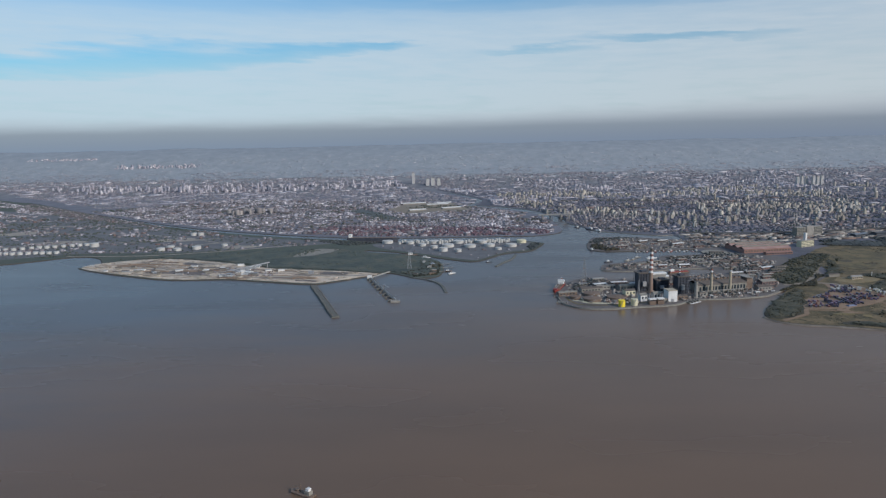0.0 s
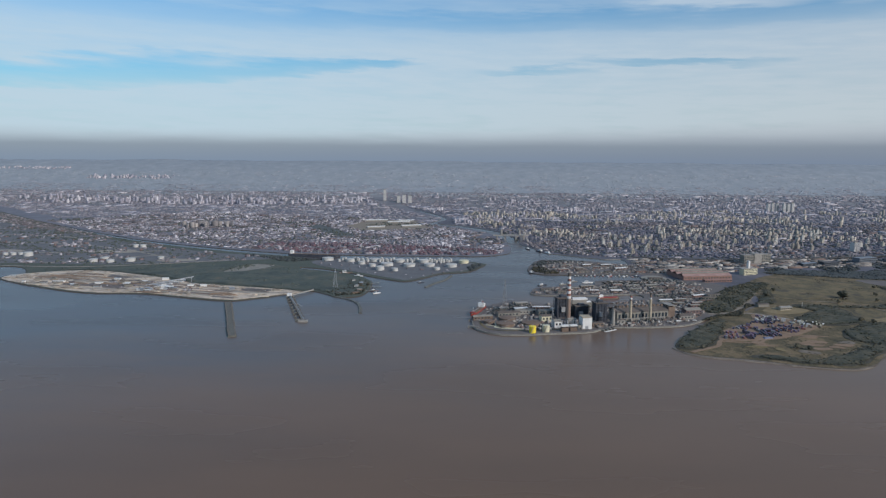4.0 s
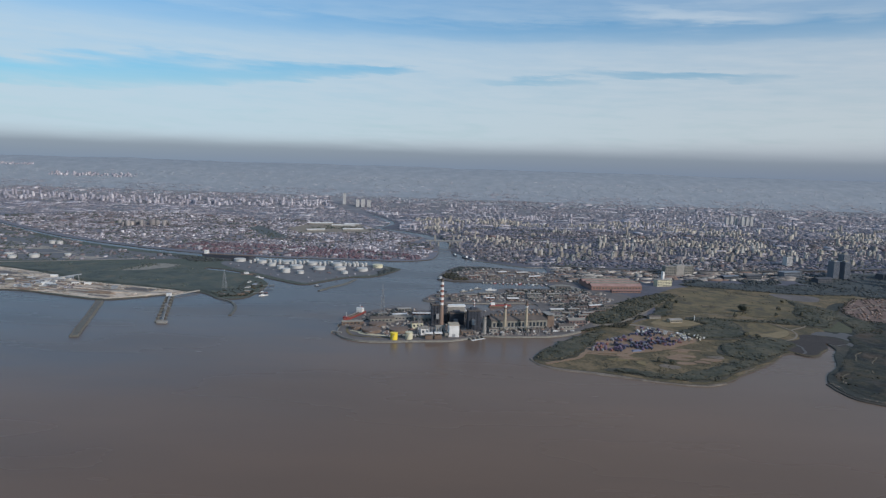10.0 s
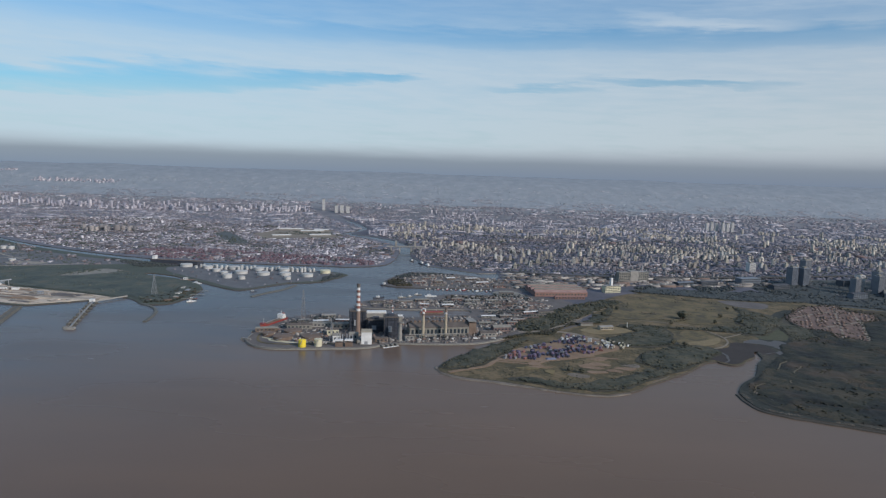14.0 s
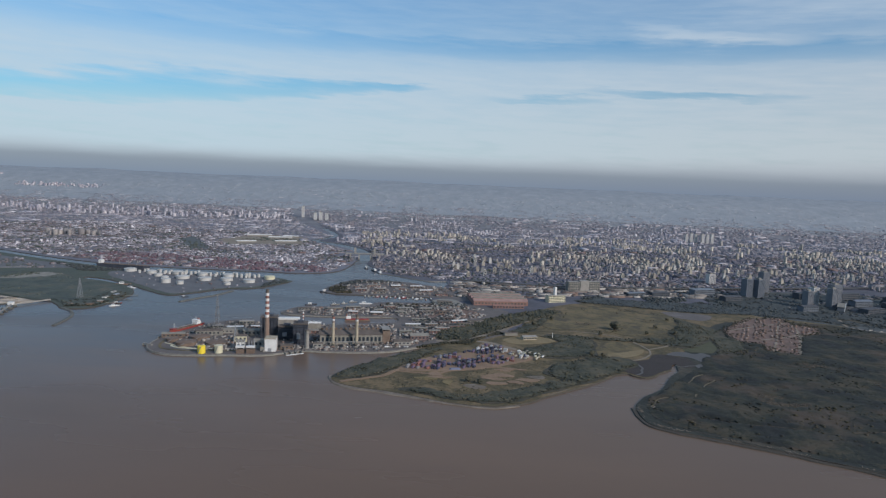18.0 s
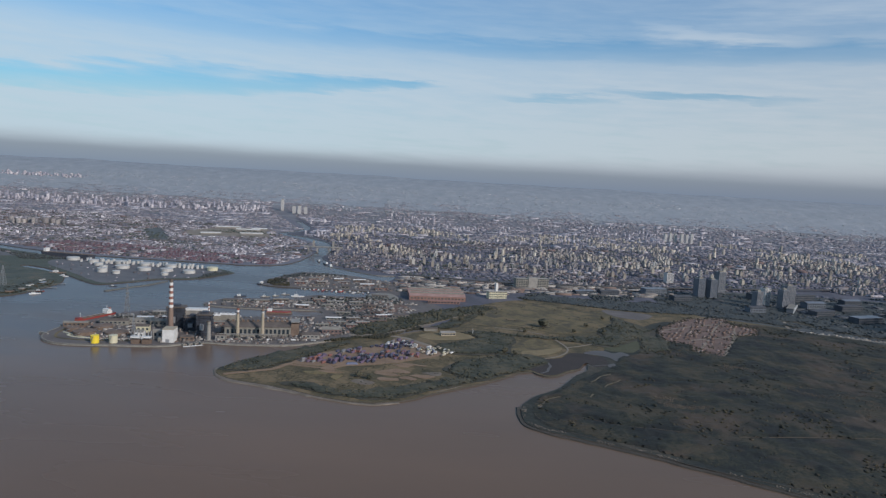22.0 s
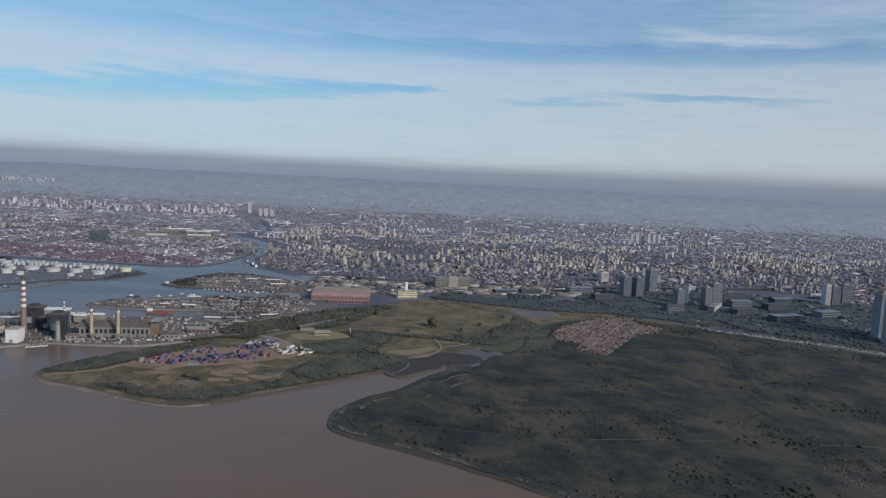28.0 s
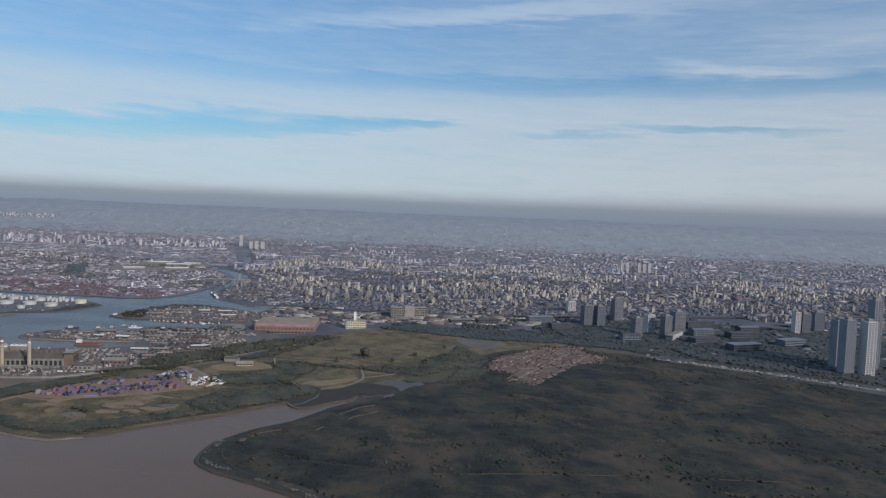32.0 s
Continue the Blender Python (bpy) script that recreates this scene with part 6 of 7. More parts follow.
# small landing at the wood's tip
for x, y, w_, d_, tn in ((-62, 1372, 14, 6, 30), (-58, 1400, 10, 6, 10), (-70, 1440, 12, 7, 80), (-95, 1365, 9, 5, -20), (-64, 1470, 16, 7, 95), (-85, 1500, 12, 6, 90)):
    block("landing_hut", x, y, w_, d_, 3.2, tn, random.choice((OLDCONC, WHITE, RUST)), random.choice((GREYM, ROOFD, CONCRETE)), "low hut at a river landing", "hut", pitch=0.12, group="landing huts")
for x, y, tn in ((-34, 1400, 15), (-32, 1440, 10), (-40, 1480, 30)):
    t = thing("landing_stage", "short timber landing stage on piles", "jetty", x, y, 0, tn, "landing stages")
    part("deck", Shape().box(-14, -1.6, 1.5, 14, 1.6, 1.9), OLDCONC, t)
    for k in range(4):
        part("pile", Shape().tube(-12 + 8 * k, 0, -1, 1.5, 0.5, n=8), MUD, t)


# cars parked along the esplanade
line = np.array([(1419, 1479), (1481, 1452), (1561, 1419), (1611, 1388), (1700, 1346), (1900, 1240)], float)
u = rng.random(150) * (len(line) - 1.001)
at = line[u.astype(int)] + (u % 1)[:, None] * (line[u.astype(int) + 1] - line[u.astype(int)]) + rng.normal(0, 1.2, (150, 2)) + (1.5, 4.0)
many("parked_cars", BOX_V, BOX_F, np.column_stack([at, np.full(150, GZ + 0.7)]), np.column_stack([3.0 + 3 * rng.random(150) ** 3, np.full(150, 1.7), 1.3 + 0.9 * rng.random(150) ** 2]), -0.46 + 0.1 * rng.standard_normal(150), FLATS, "small pale cars and vans parked along the esplanade", "cars")


# ---- trucks, tarpaulin and boats ----
def truck(x, y, turn, box, label):
    t = thing("truck", label, "truck", x, y, GZ + 0.4, turn, "parked trucks")
    part("box", Shape().box(-3.6, -1.0, 0.7, 1.9, 1.0, 2.6), box, t)
    cab = part("cab", Shape().prism([(2.1, -0.95), (3.7, -0.95), (3.7, 0.95), (2.1, 0.95)], 0.5, 2.1, -0.08), WHITE, t)
    part("windscreen", Shape().box(3.62, -0.8, 1.3, 3.72, 0.8, 1.85), GLASSF, cab)
    part("chassis", Shape().box(-3.5, -0.5, 0.4, 3.6, 0.5, 0.7), STEEL, t)
    for wx in (-2.8, -1.7, 2.8):
        for sy in (-0.85, 0.85):
            part("wheel", Shape().bar((wx, sy - 0.15, 0.42), (wx, sy + 0.15, 0.42), 0.38), ROOFD, t)
    return t


random.seed(64)
parked = [(690, 1168), (722, 1190), (758, 1162), (748, 1140), (728, 1128)]
spots = scatter_in(parked, 60)
taken = []
for x, y in spots:
    if all((x - a) ** 2 + (y - b) ** 2 > 26 for a, b in taken) and len(taken) < 26:
        taken.append((x, y))
        m_ = random.choice((WHITE, CREAM, BUFF, OLDCONC, BUFF))
        truck(x, y, 62 + random.choice((0, 90)) + random.uniform(-6, 6), m_, "parked truck with a %s box body" % {"white_paint": "white", "cream_paint": "cream", "stained_concrete": "dirty grey", "buff_render": "buff"}[m_.name])
for i in range(10):
    truck(410 + 15 * i + random.uniform(-4, 4), 1140 + 3.4 * i + random.uniform(-2, 3), 20 + random.uniform(-15, 15), random.choice((WHITE, GREYM, OLDCONC)), "parked truck on the power station quay")
tarp = thing("tarpaulin", "blue-grey tarpaulin over stored goods", "tarpaulin", 622, 1066, GZ + 0.3, 15)
part("cover", Shape().prism([(-8, -3), (8, -3), (8, 3), (-8, 3)], 0.0, 1.8, -0.25), surface("faded_blue_sheet", [(0.11, 0.125, 0.19), (0.16, 0.18, 0.25)], scale=0.2, fine=0.8), tarp)
for x, y, l, tn in ((372, 1494, 18, 25), (388, 1510, 14, 40), (402, 1530, 16, 15)):
    boat(x, y, l, tn, OLDCONC, "white passenger boat moored behind the power station")


# ---- the city ----
COMPOUND = [(-290, 2640), (-200, 2490), (41, 2598), (-40, 2880), (-224, 2890)]
SCRUBLAND = [(-437, 2620), (-406, 2703), (-207, 2345), (-262, 2306)]
CLEAR = (COMPOUND, SCRUBLAND)
patch("lot_compound", COMPOUND, GZ + 0.4, ROAD, "bare brown compound with long white sheds", rough=8)
patch("lot_scrubland", SCRUBLAND, GZ + 0.4, surface("grey_green_rough_grass", [(0.060, 0.070, 0.072), (0.078, 0.088, 0.088), (0.10, 0.106, 0.104)], scale=0.03, fine=0.2, bump=0.2), "dark rough grass between town blocks", rough=6)
for x, y, w_, tn in ((-205, 2850, 105, 16), (-100, 2790, 90, 12), (-75, 2850, 60, 16), (-170, 2590, 70, 30), (-40, 2650, 80, 24)):
    block("long_shed", x, y, w_, 14, 5, tn, CONCRETE, WHITE, "long shed with a white roof in a compound", "shed", pitch=0.15, group="compound sheds")


def city(name, outline, count, low, high, tall, material, label, category, holes=(), seed=0.0, sparse=-0.3, size=160, turn=0.14, upto=9.0, slim=1.0, cross=True):
    """Boxes of buildings on a street grid, thick and thin by district."""
    p = scatter_in(outline, count, tuple(holes) + CLEAR)
    c, s = math.cos(turn), math.sin(turn)
    u, v = p[:, 0] * c + p[:, 1] * s, -p[:, 0] * s + p[:, 1] * c
    d = field_noise(p, size, seed) + 0.6 * field_noise(p, size * 0.27, seed + 0.5)
    keep = (np.mod(u, 46) > 6) & (np.mod(v, 64) > 7) & (d > sparse) & (d <= upto)
    p = p[keep]
    n = len(p)
    size3 = np.column_stack([low + (high - low) * rng.random(n) ** 2, (low + (high - low) * rng.random(n) ** 2) * slim, tall[0] + (tall[1] - tall[0]) * rng.random(n) ** tall[2]])
    up, less = rise(p[:, 1])
    size3 = size3 * less[:, None] ** 0.8
    sunk = (rise(p[:, 1] + 1)[0] - up) * (size3[:, :2].max(1) if cross else size3[:, 1] + 0.12 * size3[:, 0]) * 0.5
    up, size3[:, 2] = up - sunk, size3[:, 2] + 1.1 * sunk
    return many(name, BOX_V, BOX_F, np.column_stack([p, GZ + up - 0.2]), size3, turn + (rng.choice([0, 1.5708], n) if cross else rng.normal(0, 0.06, n)), material, label, category)


CLUTTER = surface("weathered_huts_and_goods", [(0.16, 0.146, 0.134), (0.25, 0.232, 0.212), (0.10, 0.092, 0.088), (0.175, 0.125, 0.105), (0.36, 0.34, 0.31), (0.13, 0.122, 0.116)], scale=0.2, fine=0.6, bump=0, by="island")
WEST_NEAR = [(-1550, 2768), (-1020, 2312), (-770, 2140), (-530, 2015), (-195, 1912), (130, 1912), (270, 1960), (285, 2140), (275, 2295), (215, 2490), (105, 2640), (10, 2760), (-300, 3000), (-1100, 3200)]
WEST_FAR = [(-2500, 3720), (-1560, 2880), (-1100, 3180), (-300, 2990), (10, 2780), (45, 3000), (-115, 3390), (-420, 4150), (-3100, 4150)]
EAST_NEAR = [(352, 2150), (405, 1985), (450, 1950), (600, 1885), (960, 1880), (1300, 1925), (1600, 1975), (1990, 1920), (2300, 1760), (2600, 1560), (2900, 1900), (2600, 2900), (400, 2900), (190, 2700), (290, 2530)]
EAST_FAR = [(120, 2740), (200, 2700), (420, 2900), (2600, 2900), (3600, 3300), (4100, 4150), (-360, 4150), (-30, 3430), (125, 3020)]
EAST_RIGHT = [(2600, 1560), (3400, 1900), (4200, 2900), (4200, 3700), (2600, 2900), (2900, 1900)]
OUTSKIRTS = [(-3900, 4020), (4600, 4020), (4600, 4600), (-3900, 4600)]
FRINGE = [(-3900, 4500), (4600, 4500), (4600, 4900), (-3900, 4900)]
city("low_houses", WEST_NEAR, 22000, 4, 13, (1.3, 3, 2), HOUSES_PALE, "dense low flat-roofed houses in a street grid", "houses", seed=1, sparse=-0.02)
city("low_houses", WEST_NEAR, 12000, 4, 15, (1.3, 3, 2), HOUSES, "dark-roofed low houses in a street grid", "houses", seed=1, sparse=-0.5, upto=-0.02)
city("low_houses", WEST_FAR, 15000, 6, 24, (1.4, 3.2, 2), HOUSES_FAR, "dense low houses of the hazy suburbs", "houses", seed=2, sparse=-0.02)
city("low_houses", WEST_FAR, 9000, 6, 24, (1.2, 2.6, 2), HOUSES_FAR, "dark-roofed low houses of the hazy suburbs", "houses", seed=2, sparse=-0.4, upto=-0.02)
city("low_houses", EAST_NEAR, 34000, 4, 15, (1.4, 3.6, 2), HOUSES, "dense mixed houses in a street grid", "houses", seed=3, sparse=0.06, size=320)
city("low_houses", EAST_NEAR, 30000, 4, 15, (1.4, 3.6, 2), HOUSES_DARK, "dark-roofed mixed houses in a street grid", "houses", seed=3, sparse=-0.5, upto=0.06, size=320)
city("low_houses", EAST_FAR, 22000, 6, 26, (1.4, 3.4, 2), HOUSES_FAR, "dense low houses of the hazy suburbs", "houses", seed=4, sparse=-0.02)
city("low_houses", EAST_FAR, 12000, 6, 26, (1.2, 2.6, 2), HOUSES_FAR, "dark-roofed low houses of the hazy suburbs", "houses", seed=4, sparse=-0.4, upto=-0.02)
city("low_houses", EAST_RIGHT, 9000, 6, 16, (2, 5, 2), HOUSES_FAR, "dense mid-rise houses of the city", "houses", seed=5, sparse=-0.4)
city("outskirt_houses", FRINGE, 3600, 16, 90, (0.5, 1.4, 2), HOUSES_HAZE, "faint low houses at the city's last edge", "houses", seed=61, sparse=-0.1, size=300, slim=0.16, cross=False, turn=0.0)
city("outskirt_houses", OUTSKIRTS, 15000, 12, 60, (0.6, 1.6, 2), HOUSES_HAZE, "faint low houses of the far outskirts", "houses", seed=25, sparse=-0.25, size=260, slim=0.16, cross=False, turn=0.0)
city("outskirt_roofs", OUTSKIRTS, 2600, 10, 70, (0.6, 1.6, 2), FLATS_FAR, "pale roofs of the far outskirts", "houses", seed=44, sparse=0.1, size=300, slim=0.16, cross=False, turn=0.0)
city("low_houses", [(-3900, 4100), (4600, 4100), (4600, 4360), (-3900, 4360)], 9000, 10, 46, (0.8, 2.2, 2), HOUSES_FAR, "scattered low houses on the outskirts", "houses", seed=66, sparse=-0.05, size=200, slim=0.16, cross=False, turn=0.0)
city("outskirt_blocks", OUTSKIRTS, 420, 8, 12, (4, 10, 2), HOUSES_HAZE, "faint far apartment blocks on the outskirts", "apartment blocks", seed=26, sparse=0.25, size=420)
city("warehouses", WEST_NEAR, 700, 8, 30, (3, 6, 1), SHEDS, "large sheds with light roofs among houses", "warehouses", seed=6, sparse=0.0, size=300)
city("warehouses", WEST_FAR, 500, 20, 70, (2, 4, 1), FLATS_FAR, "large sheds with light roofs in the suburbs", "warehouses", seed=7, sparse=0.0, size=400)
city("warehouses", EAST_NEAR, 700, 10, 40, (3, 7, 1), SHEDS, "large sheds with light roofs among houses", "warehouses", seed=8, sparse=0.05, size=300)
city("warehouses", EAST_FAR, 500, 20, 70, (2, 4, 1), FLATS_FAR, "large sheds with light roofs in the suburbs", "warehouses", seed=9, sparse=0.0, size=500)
EAST_MID = [(420, 2330), (900, 2250), (1700, 2300), (2500, 2250), (3000, 2200), (3400, 2900), (3300, 3300), (1400, 3450), (150, 3250), (240, 2700)]
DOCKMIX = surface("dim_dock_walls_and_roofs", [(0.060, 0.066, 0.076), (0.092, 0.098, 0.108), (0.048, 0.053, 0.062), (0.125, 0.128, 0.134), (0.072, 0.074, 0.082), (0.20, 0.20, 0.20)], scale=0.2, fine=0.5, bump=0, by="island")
# dimmer copy of the apartment palette, shade of the near blocks in its colour
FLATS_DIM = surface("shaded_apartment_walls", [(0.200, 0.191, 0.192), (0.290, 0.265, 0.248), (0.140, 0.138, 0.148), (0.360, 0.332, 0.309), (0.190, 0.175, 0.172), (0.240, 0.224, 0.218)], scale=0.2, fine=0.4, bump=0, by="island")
city("apartment_blocks", EAST_MID, 8200, 5, 9, (4, 15, 1.9), FLATS, "cream apartment blocks crowded over the houses", "apartment blocks", seed=63, sparse=0.12, size=380)
city("apartment_blocks", EAST_MID, 420, 6, 11, (14, 27, 1.6), FLATS, "tall cream apartment blocks in clusters", "apartment blocks", seed=71, sparse=0.18, size=260)
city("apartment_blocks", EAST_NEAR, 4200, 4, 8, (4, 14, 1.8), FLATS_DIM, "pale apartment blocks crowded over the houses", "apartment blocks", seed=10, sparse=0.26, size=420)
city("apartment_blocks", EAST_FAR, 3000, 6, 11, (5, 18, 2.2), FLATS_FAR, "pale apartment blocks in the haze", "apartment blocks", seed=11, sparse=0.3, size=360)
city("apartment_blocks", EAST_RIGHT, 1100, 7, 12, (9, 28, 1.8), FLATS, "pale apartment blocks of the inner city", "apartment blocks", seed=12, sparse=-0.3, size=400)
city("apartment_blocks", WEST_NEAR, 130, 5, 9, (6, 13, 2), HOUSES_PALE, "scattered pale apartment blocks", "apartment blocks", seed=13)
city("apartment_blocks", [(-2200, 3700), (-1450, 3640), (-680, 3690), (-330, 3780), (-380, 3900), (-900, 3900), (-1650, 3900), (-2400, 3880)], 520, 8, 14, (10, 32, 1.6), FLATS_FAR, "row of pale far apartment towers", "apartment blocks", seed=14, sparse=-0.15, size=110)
city("apartment_blocks", [(-900, 2560), (-860, 2530), (-720, 2600), (-760, 2660)], 30, 10, 20, (12, 24, 1), FLATS_DIM, "cluster of buff apartment slabs", "apartment blocks", seed=15, sparse=-1)
RED_YARD = [(-500, 2035), (-340, 1945), (-190, 1918), (130, 1908), (200, 1905), (262, 1945), (240, 2010), (60, 2080), (-200, 2130), (-430, 2140)]
city("container_stacks", RED_YARD, 3200, 3, 10, (2, 6, 1.5), REDTOWN, "long rows of mostly red stacked containers", "container stacks", seed=16, sparse=-0.2, size=90)
city("harbour_works", [(-1500, 2560), (-980, 2180), (-740, 2020), (-520, 1900), (-320, 1820), (-640, 1700), (-900, 1680), (-1000, 1720), (-1400, 1640), (-2300, 2000), (-2200, 2900)], 2200, 4, 16, (2, 6, 1.5), SHEDS, "scattered harbour sheds and plant", "harbour works", seed=17, sparse=-0.1, size=120)
city("harbour_works", [(-215, 1795), (-220, 1700), (-80, 1600), (30, 1530), (160, 1650), (195, 1750), (140, 1795)], 90, 2, 6, (1.5, 3.5, 1.5), SHEDS, "small sheds among the oil tanks", "harbour works", seed=18, sparse=-0.6)
city("railway_sheds", [(600, 1860), (900, 1870), (1300, 1900), (1250, 1790), (1000, 1740), (880, 1700), (700, 1640), (620, 1640)], 620, 7, 46, (2.5, 5, 1.5), CLUTTER, "long low railway and harbour sheds", "sheds", seed=19, sparse=-0.3, size=80, slim=0.3, cross=False)
city("yard_clutter", [(180, 1150), (250, 1100), (340, 1105), (500, 1150), (580, 1220), (610, 1380), (535, 1340), (430, 1303), (300, 1285), (240, 1300), (190, 1240)], 2600, 1.6, 6.5, (1.0, 4.0, 2), CLUTTER, "small huts, vehicles and stored goods in the plant yard", "yard clutter", seed=20, sparse=-0.3, size=50)
city("yard_clutter", [(300, 1392), (360, 1382), (490, 1402), (560, 1392), (640, 1400), (700, 1480), (640, 1530), (480, 1528), (445, 1470), (330, 1440)], 1900, 1.6, 8, (1.0, 3.6, 2), CLUTTER, "small huts and stored goods on the spit", "yard clutter", seed=64, sparse=-0.2, size=50)
city("yard_clutter", [(340, 1630), (540, 1640), (640, 1640), (650, 1760), (540, 1780), (370, 1810)], 800, 2.0, 7, (1.2, 4, 2), CLUTTER, "small huts and stored goods on the docks", "yard clutter", seed=21, sparse=-0.3, size=50)
city("quay_goods", [(405, 1128), (500, 1138), (560, 1195), (530, 1190), (480, 1150), (410, 1140)], 110, 1.5, 4.0, (1, 2.5, 1.5), CLUTTER, "small pale goods and cars along the quay", "goods", seed=22, sparse=-1)
city("sand_clutter", [(-600, 1400), (-480, 1385), (-400, 1370), (-380, 1420), (-520, 1470), (-620, 1470)], 200, 1.5, 5, (1, 3, 1.5), SHEDS, "pale building materials on the sand", "building materials", seed=23, sparse=-0.4)

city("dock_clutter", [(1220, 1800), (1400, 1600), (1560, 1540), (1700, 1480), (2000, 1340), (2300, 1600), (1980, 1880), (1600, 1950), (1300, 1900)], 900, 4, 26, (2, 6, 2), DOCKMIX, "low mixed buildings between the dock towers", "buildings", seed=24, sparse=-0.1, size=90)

city("outskirt_blocks", [(-2300, 4440), (-1660, 4440), (-1660, 4500), (-2300, 4500)], 130, 14, 26, (8, 26, 1.8), FLATS_FAR, "faint far row of pale blocks", "apartment blocks", seed=27, sparse=-0.3)
city("outskirt_blocks", [(-3000, 4620), (-2500, 4620), (-2500, 4670), (-3000, 4670)], 110, 18, 44, (4, 12, 1.8), FLATS_FAR, "faint pale works on the far plain", "works", seed=62, sparse=-0.5)

for o, count, high, mat, where in ((WEST_NEAR, 700, 46, SHEDS, "the old port town"), (EAST_NEAR, 900, 46, SHEDS, "the city"), (WEST_FAR, 500, 110, FLATS_FAR, "the suburbs"), (EAST_FAR, 700, 120, FLATS_FAR, "the suburbs")):
    city("long_roofs", o, count, 12, high, (1.6, 3.4, 1.5), mat, "long low terraces and sheds of " + where, "terraces", seed=28 + high, sparse=-0.1, size=240, slim=0.22, cross=False)

SITEMIX = surface("sand_heaps_and_materials", [(0.20, 0.155, 0.11), (0.36, 0.30, 0.22), (0.12, 0.098, 0.078), (0.50, 0.44, 0.35), (0.28, 0.22, 0.16), (0.16, 0.13, 0.105)], scale=0.2, fine=0.6, bump=0.1, by="island")
city("sand_heaps", SANDBANK, 1500, 4, 34, (0.4, 1.5, 1.5), SITEMIX, "heaped sand, pipes and building materials in rows", "heaps", seed=41, sparse=-0.3, size=60, slim=0.14, cross=False, turn=-0.2)
city("low_houses", [(-1540, 2640), (-2380, 3400), (-3300, 3300), (-2600, 2300), (-1900, 2500)], 7000, 4, 15, (1.3, 3, 2), HOUSES_PALE, "low houses beyond the harbour", "houses", seed=42, sparse=-0.1)

BANK = [(-1511, 2688), (-1280, 2474), (-988, 2224), (-744, 2054), (-740, 2018), (-980, 2180), (-1500, 2560), (-2000, 2950), (-2070, 3190)]
city("low_houses", BANK, 2600, 3, 12, (1.3, 3, 2), HOUSES, "low houses and sheds along the canal", "houses", seed=43, sparse=-0.3)

# ---- apartment houses that stand out, thing by thing ----
random.seed(31)
flat_mats = [surface("apartment_render_" + nm, [c, tuple(v * 1.2 for v in c)], scale=0.2, fine=0.7, bump=0.05) for nm, c in (("cream", (0.33, 0.305, 0.255)), ("white", (0.38, 0.37, 0.345)), ("grey", (0.20, 0.198, 0.195)), ("tan", (0.25, 0.225, 0.195)))]
proto_flats = []
for k, (nm, w_, d_, h_) in enumerate((("cream", 9, 8, 13), ("white", 8, 8, 16), ("grey", 11, 9, 11), ("tan", 8, 8, 14))):
    t = thing("apartment_house", nm + " rendered apartment house above the roofs", "apartment house", 640 + 45 * k, 1960 + 30 * k, GZ, 8, "apartment houses")
    part("wall", Shape().box(-w_ / 2, -d_ / 2, 0, w_ / 2, d_ / 2, h_), flat_mats[k], t)
    part("roof", Shape().box(-w_ / 2 - 0.2, -d_ / 2 - 0.2, h_, w_ / 2 + 0.2, d_ / 2 + 0.2, h_ + 0.6), OLDCONC, t)
    part("lift_house", Shape().box(-2, -2, h_ + 0.6, 2.5, 2, h_ + 3.6), flat_mats[k], t)
    band = Shape().box(-w_ / 2 + 1, -d_ / 2 - 0.12, 0, w_ / 2 - 1, -d_ / 2 + 0.1, 1.0).mesh("window_band", GLASSF)
    for f in range(int(h_ // 2)):
        part("window_band", band, None, t).location.z = 0.7 + 2 * f
    proto_flats.append(t)
pf = scatter_in([(640, 2060), (1000, 2060), (1300, 2060), (1800, 2150), (2300, 2330), (2000, 2600), (1200, 2500), (600, 2350), (460, 2080)], 110)
for x, y in pf:
    copy_thing(random.choice(proto_flats), pose(x, y, GZ, 0, 0, 8 + random.choice((0, 90)) + random.uniform(-3, 3)))

